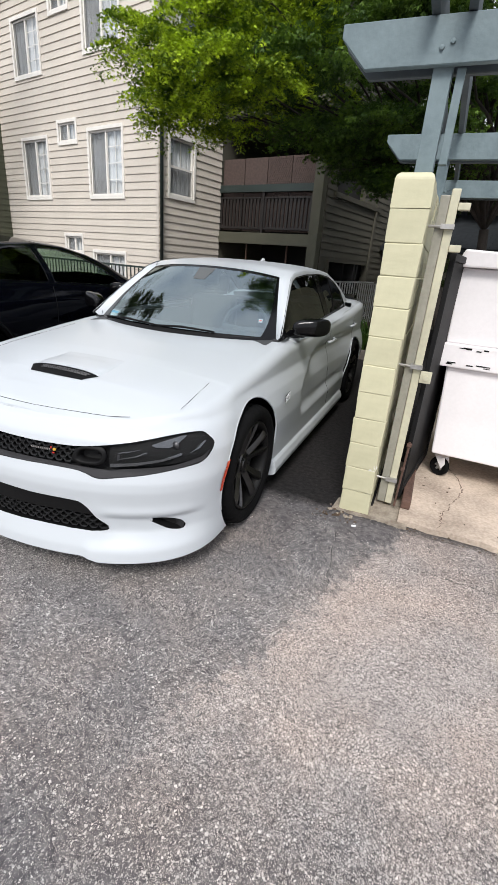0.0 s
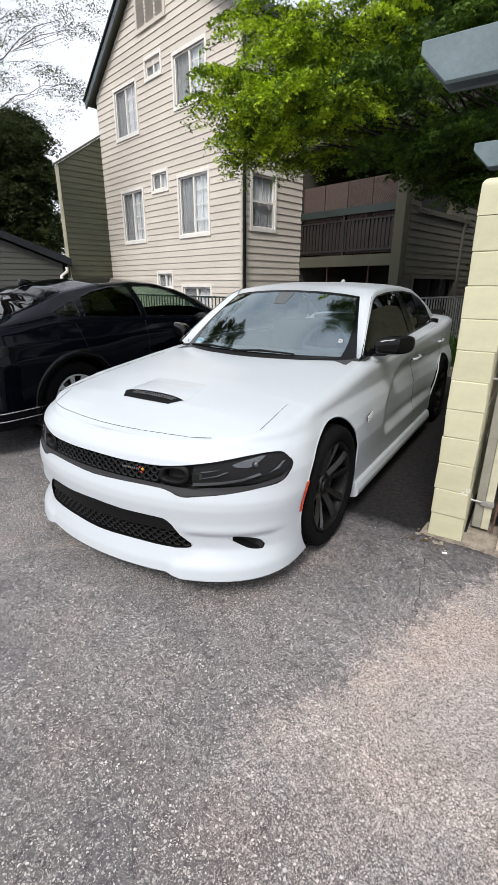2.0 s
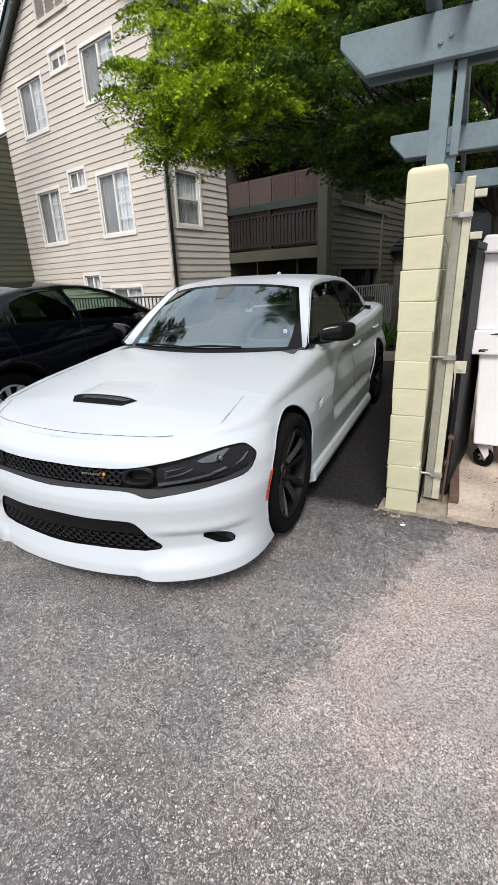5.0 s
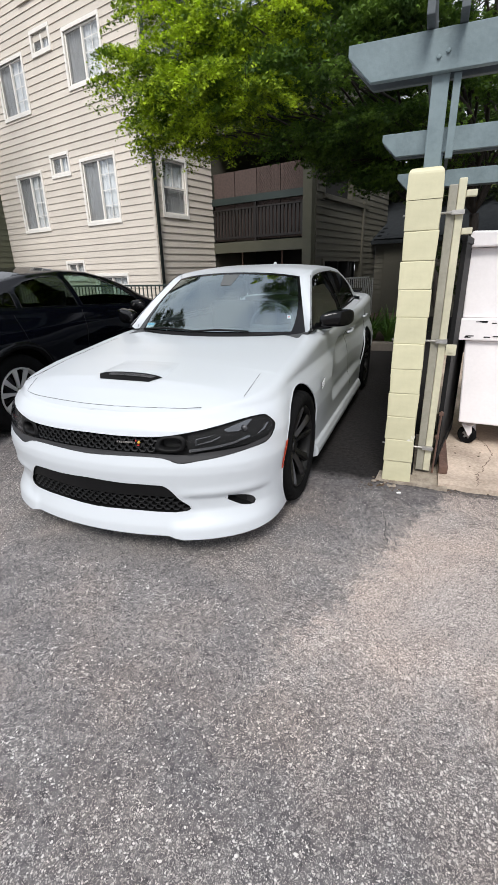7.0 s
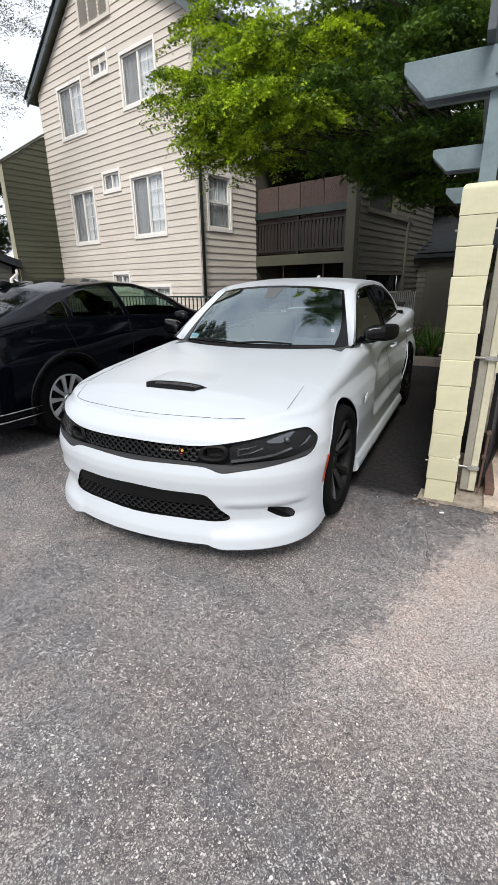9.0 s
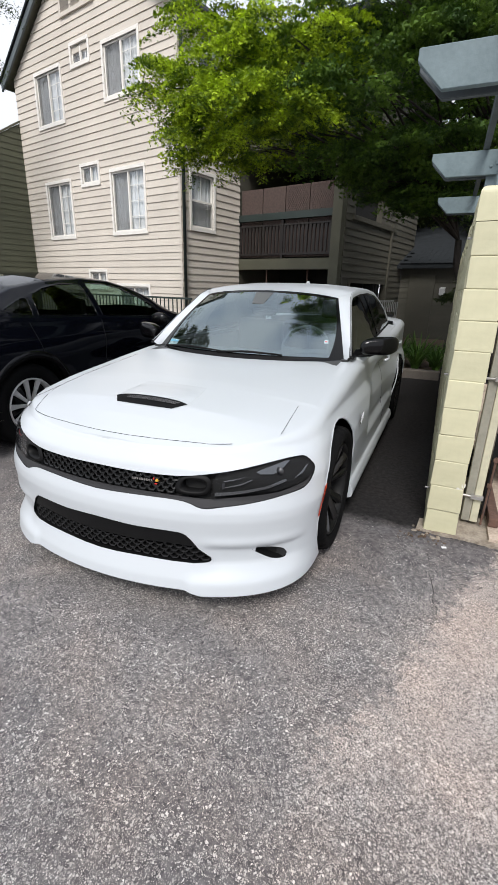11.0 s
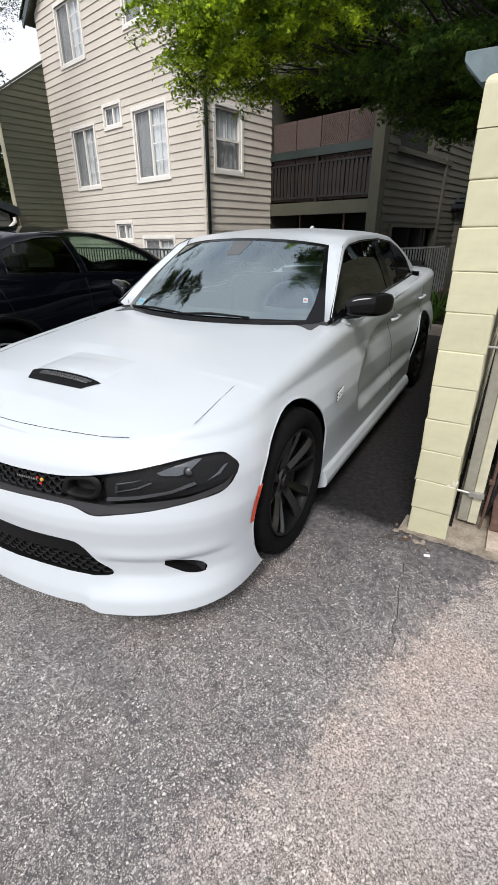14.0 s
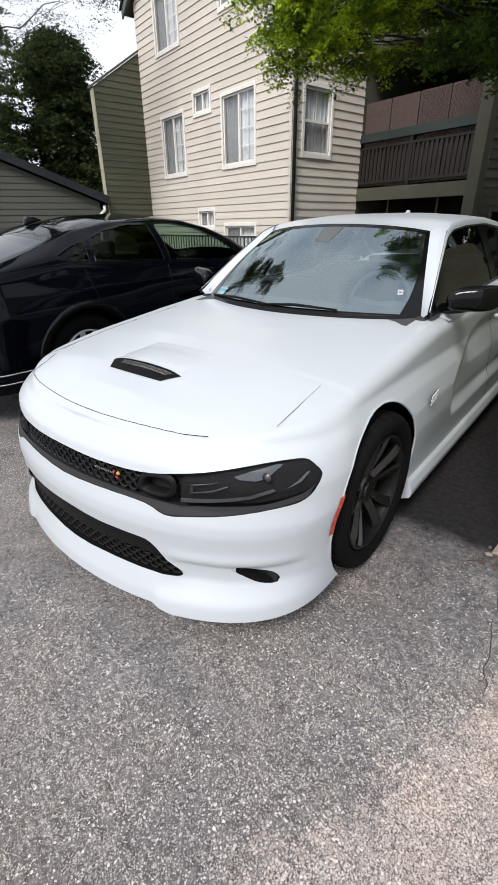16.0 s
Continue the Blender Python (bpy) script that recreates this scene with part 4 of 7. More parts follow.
def body_grid():
    """Rows of points from the sill up over the shoulder to the centre line, from nose to tail, for the half x > 0."""
    rows, kinds = [], []
    us = [t * t for t in np.linspace(0, 1, 92)]
    ss = list(np.linspace(0.0, 1.0, 60)[1:])
    rs = list(np.linspace(0, 1, 90)[1:])
    stations = [("front", u) for u in us] + [("mid", s) for s in ss] + [("side", s) for s in rs] + [("tail", t) for t in np.linspace(0, 1, 26)[1:]]
    NV, NF, NC = 60, 7, 16
    for kind, s in stations:
        row = []

        def spot(z, k_in):
            w = half_width(z) - k_in
            if kind == "front":
                return w * wrap(s), nose(z) + CORNER * s + dent(w * wrap(s), z)
            y0 = nose(z) + CORNER
            if kind == "mid":
                return w, y0 + (0.75 - y0) * s
            if kind == "side":
                return w + haunch(0.75 + 2.75 * s, z) - scallop(0.75 + 2.75 * s, z), 0.75 + 2.75 * s
            a = s * math.pi / 2
            return (w + haunch(3.5, z)) * math.cos(a) ** 0.5, 3.5 + 0.68 * math.sin(a) ** 0.8
        y_here = spot(0.6, 0)[1]
        zs = shoulder(y_here) if kind != "front" else lerp(s, (0, 0.12, 0.45, 1.0), (0.758, 0.765, 0.80, shoulder(-0.22)))
        zb = 0.112 if kind == "front" else lerp(y_here, (-0.25, -0.1, 0.5, 3.0), (0.104, 0.110, 0.19, 0.22))
        if kind == "front":
            zb = lerp(s, (0, 0.1, 0.14, 0.5, 1.0), (0.116, 0.116, 0.098, 0.098, 0.104))
        f_r = lerp(y_here, (-0.8, -0.3, 0.3, 0.8), (0.02, 0.06, 0.07, 0.06))
        for v in np.linspace(0, 1, NV):
            z = zb + (zs - f_r - zb) * v
            x, y = spot(z, 0.0)
            row.append(Vector((x, y, z)))
        for a in np.linspace(0, math.pi / 2, NF)[1:]:
            z = zs - f_r + f_r * math.sin(a)
            x, y = spot(zs - f_r + f_r * 0.5 * math.sin(a), f_r * 1.15 * (1 - math.cos(a)))
            row.append(Vector((x, y, z)))
        e = row[-1].copy()
        zc = hood_z(e.y) if e.y < 0.9 else lerp(e.y, (0.9, 3.2, 3.5, 4.12), (0.97, 1.10, 1.135, 1.145))
        for t in np.linspace(0, 1, NC)[1:]:
            row.append(Vector((e.x * (1 - t), e.y, e.z + (max(zc, e.z) - e.z) * (1 - (1 - t) ** 2.4))))
        rows.append(row)
        kinds.append(kind)
    return rows, kinds, NV + NF - 1


def grid_parts(parent, rows, side_n, hole, snap, classify, material):
    """Turns the point rows into mirrored panels, with openings cut clean along their outlines."""
    nr, nc = len(rows), len(rows[0])
    P = [p for r in rows for p in r]
    cut = [hole(p, j < side_n) for r in rows for j, p in enumerate(r)]
    faces = []
    for i in range(nr - 1):
        for j in range(nc - 1):
            q = (i * nc + j, (i + 1) * nc + j, (i + 1) * nc + j + 1, i * nc + j + 1)
            if all(cut[k] for k in q):
                continue
            faces.append(q)
    used = {k for q in faces for k in q}
    for k in used:
        if cut[k]:
            P[k] = snap(P[k], k % nc < side_n)
    n = len(P)
    V = P + [Vector((-p.x, p.y, p.z)) for p in P]
    F = faces + [tuple(k + n for k in reversed(q)) for q in faces]
    # normals of the whole skin, so that panels meet without a seam
    N = [Vector() for _ in V]
    for q in F:
        a = (V[q[2]] - V[q[0]]).cross(V[q[3]] - V[q[1]])
        for k in q:
            N[k] += a
    key = {}
    for k, p in enumerate(V):
        key.setdefault((round(p.x, 4), round(p.y, 4), round(p.z, 4)), []).append(k)
    for same in key.values():
        s = sum((N[k] for k in same), Vector())
        for k in same:
            N[k] = s
    N = [v.normalized() if v.length else Vector((0, 0, 1)) for v in N]
    groups = {}
    for q in F:
        groups.setdefault(classify(sum((V[k] for k in q), Vector()) / 4), []).append(q)
    made = {}
    for name, fs in groups.items():
        ids = sorted({k for q in fs for k in q})
        at = {k: i for i, k in enumerate(ids)}
        me = raw_mesh(name[0], [tuple(V[k]) for k in ids], [tuple(at[k] for k in q) for q in fs], material)
        me.polygons.foreach_set("use_smooth", [True] * len(fs))
        me.normals_split_custom_set_from_vertices([tuple(N[k]) for k in ids])
        ob = new(name[0], me)
        ob.parent = parent
        made[name] = ob
    return made


def patch(fn, nu, nv, flip=False):
    """A smooth sheet fn(a, b) with a, b from 0 to 1."""
    bm = bmesh.new()
    g = [[bm.verts.new(fn(a, b)) for b in np.linspace(0, 1, nv)] for a in np.linspace(0, 1, nu)]
    for i in range(nu - 1):
        for j in range(nv - 1):
            q = (g[i][j], g[i + 1][j], g[i + 1][j + 1], g[i][j + 1])
            bm.faces.new(q[::-1] if flip else q)
    bmesh.ops.remove_doubles(bm, verts=bm.verts[:], dist=1e-5)
    bmesh.ops.recalc_face_normals(bm, faces=bm.faces[:])
    return bm


def front_sheet(poly, depth, step=0.012, both=False, solid=0.0):
    """A sheet that follows the front of the car inside an outline, set back by depth."""
    xs, zs = [p[0] for p in poly], [p[1] for p in poly]
    bm = bmesh.new()
    n, m = max(2, int((max(xs) - min(xs)) / step)), max(2, int((max(zs) - min(zs)) / step))
    made = {}
    cells = []
    for i in range(n):
        for j in range(m):
            c = [(min(xs) + (max(xs) - min(xs)) * (i + a) / n, min(zs) + (max(zs) - min(zs)) * (j + b) / m) for a, b in ((0, 0), (1, 0), (1, 1), (0, 1))]
            if any(inside(p, poly) for p in c):
                cells.append([(i, j), (i + 1, j), (i + 1, j + 1), (i, j + 1)])
                for k, p in zip(cells[-1], c):
                    made[k] = p
    verts = {}
    for k, p in made.items():
        if not inside(p, poly):
            q = nearest(p, poly)
            p = (q.x, q.y)
        verts[k] = bm.verts.new((p[0], front_y(p[0], p[1]) + depth, p[1]))
    for c in cells:
        try:
            bm.faces.new([verts[k] for k in c])
        except ValueError:
            pass
    bmesh.ops.recalc_face_normals(bm, faces=bm.faces[:])
    return bm


def mirrored(bm):
    g = bmesh.ops.duplicate(bm, geom=bm.verts[:] + bm.edges[:] + bm.faces[:])
    v = [e for e in g["geom"] if isinstance(e, bmesh.types.BMVert)]
    bmesh.ops.scale(bm, vec=(-1, 1, 1), verts=v)
    bmesh.ops.reverse_faces(bm, faces=[e for e in g["geom"] if isinstance(e, bmesh.types.BMFace)])
    return bm


CLEAR = glass("lamp_lens", (0.72, 0.73, 0.75), ior=1.16)
SCREEN_GLASS = glass("windscreen_glass", (0.50, 0.66, 0.68), ior=3.5, sheen=(0.86, 0.98, 1.0))
TINT = glass("tinted_glass", (0.07, 0.08, 0.08), ior=1.22)
CABIN = mat("black_cabin_trim", (0.025, 0.026, 0.028), 0.6, var=0.2, scale=6, bump=0.1)
CABIN_GREY = mat("grey_dash", (0.06, 0.063, 0.066), 0.6, var=0.15, scale=6, bump=0.1)
WHEEL_DARK = mat("dark_satin_alloy", (0.070, 0.069, 0.070), 0.30, metal=0.95, var=0.15, scale=8, bump=0.05)
CHROME = mat("bright_metal", (0.75, 0.74, 0.72), 0.2, metal=1.0, var=0.08, bump=0.0)
ORANGE = mat("orange_side_marker", (0.62, 0.05, 0.012), 0.25, var=0.1, bump=0, coat=0.6)
LAMP_GREY = mat("lamp_inner_grey", (0.075, 0.075, 0.08), 0.35, metal=0.6, var=0.2, bump=0.05)
LAMP_SILVER = mat("lamp_reflector", (0.24, 0.245, 0.25), 0.22, metal=0.8, var=0.1, bump=0.0)
BEZEL = mat("graphite_bezel", (0.024, 0.024, 0.026), 0.5, var=0.15, scale=10, bump=0.05)
STICKER = mat("white_sticker", (0.75, 0.76, 0.78), 0.5, var=0.05, bump=0)
RED_BAR = mat("red_print", (0.5, 0.03, 0.03), 0.5, bump=0)
BLUE_BAR = mat("blue_print", (0.10, 0.30, 0.42), 0.5, bump=0)
YELLOW = mat("yellow_enamel", (0.55, 0.33, 0.05), 0.35, bump=0)

car = thing("sedan", "glossy white four-door sedan with smoked headlamps and dark wheels", "car")
rows, kinds, side_n = body_grid()


def cowl_y(x):
    return 0.60 + 0.24 * (abs(x) / 0.757) ** 2


def body_hole(p, side):
    if side:
        for y in ARCHES:
            if p.x > 0.5 and p.z < 0.9 and math.hypot(p.y - y, p.z - AXLE_Z) < R_ARCH:
                return True
        if p.y < -0.1:
            return any(inside((p.x, p.z), q) for q in (BAND, LOWER, FOG))
        return False
    if abs(p.x) < 0.205 and -0.425 < p.y < -0.405 + 0.03 * (1 - (p.x / 0.2) ** 2):
        return False
    return cowl_y(p.x) < p.y < 3.46


def body_snap(p, side):
    if side:
        for y in ARCHES:
            d = math.hypot(p.y - y, p.z - AXLE_Z)
            if p.x > 0.5 and d < R_ARCH:
                k = R_ARCH / d
                return Vector((p.x, y + (p.y - y) * k, AXLE_Z + (p.z - AXLE_Z) * k))
        polys = [q for q in (BAND, LOWER, FOG) if inside((p.x, p.z), q)]
        q = nearest((p.x, p.z), polys[0])
        if q.x < 0.0:
            q.x = 0.0
        if p.x < 1e-5:
            q.x = 0.0
        return Vector((q.x, front_y(q.x, q.y), q.y))
    y = cowl_y(p.x) if abs(p.y - cowl_y(p.x)) < abs(p.y - 3.46) else 3.46
    return Vector((p.x, y, p.z))


def hood_front(x):
    return -0.692 + 0.27 * x * x + 0.25 * max(0, abs(x) - 0.45) ** 2


def body_class(c):
    near = "L" if c.x > 0 else "R"
    if c.z > 0.74 and abs(c.x) < 0.745 and hood_front(c.x) < c.y < 0.9:
        return ("hood", "")
    if c.y < -0.30 and (c.z < 0.72 or abs(c.x) < 0.75):
        return ("front_bumper", "")
    if c.y < 0.78:
        return ("fender", near)
    if c.y < 2.02:
        return ("front_door", near)
    if c.y < 3.03 and math.hypot(c.y - 3.14, c.z - AXLE_Z) > 0.44:
        return ("rear_door", near)
    if c.y > 3.3 and c.z > 1.0 and abs(c.x) < 0.8:
        return ("boot_lid", "")
    return ("rear_quarter", near)


panels = grid_parts(car, rows, side_n, body_hole, body_snap, body_class, CAR_WHITE)

# dark underbody that closes the skin from below and behind the openings
bm = bmesh.new()
bm_box(bm, -0.66, 0.66, -0.62, 4.0, 0.14, 0.30, 0.03)
bm_box(bm, -0.60, 0.60, -0.55, 0.45, 0.30, 0.70, 0.03)
bm_box(bm, -0.88, 0.88, 0.49, 2.58, 0.17, 0.42, 0.03)
bm_box(bm, -0.88, 0.88, 3.50, 3.95, 0.22, 0.6, 0.03)
part("underbody", bm, BLACK_PLASTIC, car)
for y in ARCHES:
    for sx in (-1, 1):
        bm = bmesh.new()
        v = []
        for a in np.linspace(-0.25, math.pi + 0.25, 40):
            c, s = math.cos(a) * (R_ARCH + 0.004), math.sin(a) * (R_ARCH + 0.004)
            v.append([bm.verts.new((sx * x, y + c, AXLE_Z + s)) for x in (0.915 if s < 0.2 else 0.865, 0.60)])
        for p, q in zip(v, v[1:]):
            bm.faces.new((p[0], p[1], q[1], q[0]))
        bm.faces.new([p[1] for p in v])
        part("arch_liner", bm, BLACK_PLASTIC, car, smooth=False)
        bm = bmesh.new()
        lip = []
        for a in np.linspace(-0.30, math.pi + 0.30, 48):
            yy, zz = y + math.cos(a) * R_ARCH, AXLE_Z + math.sin(a) * R_ARCH
            x = half_width(zz) * wrap(max(0.0, min(1.0, (yy - nose(zz)) / CORNER))) + (haunch(yy, zz) if y > 1 else 0.0)
            lip.append((sx * (x - 0.003), yy, zz))
        bm_tube(bm, lip, 0.006, 6)
        part("arch_lip", bm, CAR_WHITE, car, "rolled wheel-arch lip", True)

# shut lines of the bonnet: a fine dark seal in the gap
def seal_line(fn, n, rad=0.0012):
    bm = bmesh.new()
    bm_tube(bm, [fn(t) for t in np.linspace(0, 1, n)], rad, 6)
    return part("shut_line", bm, BLACK_PLASTIC, car, "dark panel gap", True)


def skin_z(x, y):
    """Height of the bonnet skin."""
    best = min(rows, key=lambda r: abs(r[side_n].y - y))
    e, c = best[side_n], best[-1]
    t = 1 - min(1.0, abs(x) / max(1e-4, e.x))
    return e.z + (c.z - e.z) * (1 - (1 - t) ** 2.4)


def hood_edge(t):
    """The front shut line, with its corner turned back on the far side."""
    x = -0.70 + 1.28 * t
    y = hood_front(x) + 1.9 * max(0.0, -0.60 - x) ** 1.35 * 1.6
    return (x, y, skin_z(x, y) + 0.0006)


seal_line(hood_edge, 70)
seal_line(lambda t: (-0.70 - 0.045 * math.sin(t * math.pi / 2), hood_edge(0)[1] + 0.16 * t, skin_z(0.742, hood_edge(0)[1] + 0.16 * t) + 0.0004), 14)
for sx, y0, y1 in ((1, -0.44, -0.13), (-1, -0.455, 0.5)):
    seal_line(lambda t: (sx * (0.752 - 0.02 * t), y0 + (y1 - y0) * t, skin_z(0.745, y0 + (y1 - y0) * t) + 0.0009), 24, 0.0010)

# bonnet scoop: a black mouth, wide at its upper lip and drawn in below, with a strip of mesh under the lip
def scoop_at(u, v):
    """A spot in the mouth: u across from -1 to 1, v from the lower edge to the lip."""
    k = max(0.0, 1 - u * u)
    x = u * (0.170 + 0.052 * v)
    y = -0.440 - 0.004 * k + v * (0.066 + 0.008 * k)
    return Vector((x, y, skin_z(x, y) + 0.0015 + v * (0.0005 + 0.016 * k ** 0.6)))


SCOOP_BLACK = mat("scoop_black", (0.006, 0.006, 0.0065), 0.7, bump=0, spec=0.1)
scoop = part("hood_scoop", patch(lambda a, b: scoop_at(2 * a - 1, b), 32, 6), SCOOP_BLACK, car, "black slotted bonnet scoop with a mesh insert", True)


def scoop_hump(a, b):
    p = scoop_at(2 * a - 1, 1.0)
    y = p.y + 0.30 * b
    base = skin_z(p.x, y) + 0.0006 - 0.006 * max(abs(2 * a - 1) ** 10, b ** 6)
    return (p.x, y, base + (p.z + 0.002 - skin_z(p.x, p.y)) * (1 - ease(b, 0.0, 1.0)))


part("scoop_hump", patch(scoop_hump, 32, 14), CAR_WHITE, scoop, "white raised hump behind the scoop", True)
bm = bmesh.new()
for r, v in enumerate((0.60, 0.78)):
    for i in range(26):
        u0 = -0.62 + (i + 0.5 * r) * 0.0575
        ring = [scoop_at(u0 + 0.024 * math.cos(t), v + 0.075 * math.sin(t)) + Vector((0, -0.003, 0.003)) for t in np.linspace(0, 2 * math.pi, 7)]
        bm_tube(bm, ring, 0.0011, 4, False)
part("scoop_mesh", bm, mat("scoop_mesh_grey", (0.10, 0.10, 0.105), 0.35, bump=0), scoop, "fine grey mesh")

# upper band: recess, graphite bezel, honeycomb, air ring, lamps
BLACK_BACK = mat("black_recess", (0.006, 0.006, 0.006), 0.8, var=0.2, bump=0)
part("band_recess", mirrored(front_sheet([(max(0.0, x), z) for x, z in BAND], 0.055)), BLACK_BACK, car)


def rim(poly, d0, d1, name, mtl, parent=None, only=0):
    """The inner wall of an opening in the front."""
    bm = bmesh.new()
    pts = [(x, z) for x, z in poly]
    a = [bm.verts.new((max(0, x), front_y(x, z) + d0, z)) for x, z in pts]
    b = [bm.verts.new((max(0, x), front_y(x, z) + d1, z)) for x, z in pts]
    k = len(pts)
    for i in range(k):
        if pts[i][0] < -0.01 and pts[(i + 1) % k][0] < -0.01:
            continue
        bm.faces.new((a[i], a[(i + 1) % k], b[(i + 1) % k], b[i]))
    bmesh.ops.remove_doubles(bm, verts=bm.verts[:], dist=1e-5)
    if only < 0:
        bmesh.ops.scale(bm, vec=(-1, 1, 1), verts=bm.verts[:])
    return part(name, bm if only else mirrored(bm), mtl, parent or car)


rim(BAND, -0.001, 0.06, "band_wall", BEZEL)
rim(LOWER, -0.001, 0.05, "lower_wall", BLACK_PLASTIC)
rim(FOG, -0.001, 0.06, "duct_wall", BLACK_PLASTIC, None, 1)
rim(FOG, -0.001, 0.06, "duct_wall", BLACK_PLASTIC, None, -1)
bez = [(0.0, 0.546), (0.28, 0.554), (0.43, 0.549), (0.515, 0.523), (0.60, 0.533), (0.71, 0.548), (0.83, 0.571), (0.893, 0.589), (0.905, 0.64), (0.888, 0.612), (0.805, 0.586), (0.70, 0.577), (0.62, 0.571), (0.545, 0.562), (0.44, 0.566), (0.30, 0.572), (0.0, 0.572)]
part("lamp_bezel", mirrored(front_sheet(bez, 0.004, 0.008)), BEZEL, car, "matt graphite bezel under the lamps")


def honeycomb(poly, depth, cw, ch, bar, zoff=0.0):
    """Flattened hexagon cells of a grille, within an outline."""
    bm = bmesh.new()
    xs, zs = [p[0] for p in poly], [p[1] for p in poly]
    r = 0
    z = min(zs) + ch * 0.5
    while z < max(zs):
        x = min(xs) - (cw * 0.5 if r % 2 else 0)
        while x < max(xs):
            if inside((x, z), poly):
                h = [(x - cw * 0.5, z), (x - cw * 0.27, z + ch * 0.5), (x + cw * 0.27, z + ch * 0.5), (x + cw * 0.5, z), (x + cw * 0.27, z - ch * 0.5), (x - cw * 0.27, z - ch * 0.5)]
                o = [bm.verts.new((px, front_y(px, pz) + depth, pz)) for px, pz in h]
                q = [(x + (px - x) * (1 - bar), z + (pz - z) * (1 - bar * 1.2)) for px, pz in h]
                ii = [bm.verts.new((px, front_y(px, pz) + depth + 0.003, pz)) for px, pz in q]
                bb = [bm.verts.new((px, front_y(px, pz) + depth + 0.022, pz)) for px, pz in q]
                for i in range(6):
                    j = (i + 1) % 6
                    bm.faces.new((o[i], o[j], ii[j], ii[i]))
                    bm.faces.new((ii[i], ii[j], bb[j], bb[i]))
            x += cw
        z += ch * 0.62
        r += 1
    bmesh.ops.recalc_face_normals(bm, faces=bm.faces[:])
    return bm


MESH_BLACK = mat("grille_black", (0.008, 0.008, 0.0084), 0.3, var=0.15, bump=0, spec=0.3)
part("upper_grille", honeycomb([(-0.37, 0.572), (0.39, 0.572), (0.39, 0.655), (-0.37, 0.652)], 0.018, 0.043, 0.030, 0.30), MESH_BLACK, car, "black honeycomb upper grille")
lower_flat = [(-0.54, 0.247), (0.54, 0.247), (0.50, 0.318), (0.46, 0.345), (-0.46, 0.345), (-0.50, 0.318)]
part("lower_grille", honeycomb(lower_flat, 0.014, 0.046, 0.032, 0.28), MESH_BLACK, car, "black honeycomb lower grille")
part("lower_recess", mirrored(front_sheet([(max(0.0, x), z) for x, z in LOWER], 0.048)), BLACK_BACK, car)
bar_poly = [(0.0, 0.325), (0.2, 0.327), (0.36, 0.333), (0.485, 0.326), (0.50, 0.318), (0.445, 0.387), (0.38, 0.401), (0.2, 0.402), (0.0, 0.402)]
part("bumper_bar", mirrored(front_sheet(bar_poly, 0.008, 0.010)), BLACK_PLASTIC, car, "flat matt black crash bar")
for sx in (1, -1):
    bm = front_sheet(FOG, 0.05, 0.008)
    if sx < 0:
        bmesh.ops.scale(bm, vec=(-1, 1, 1), verts=bm.verts[:])
    part("fog_recess", bm, BLACK_BACK, car)
for sx in (1, -1):
    bm = bmesh.new()
    bm_lathe(bm, [(0.0, 0.0), (0.026, 0.002), (0.03, -0.004), (0.024, 0.0)], 20, "y")
    bmesh.ops.translate(bm, vec=(sx * 0.805, front_y(0.805, 0.262) + 0.03, 0.262), verts=bm.verts[:])
    part("duct_ring", bm, BEZEL, car)


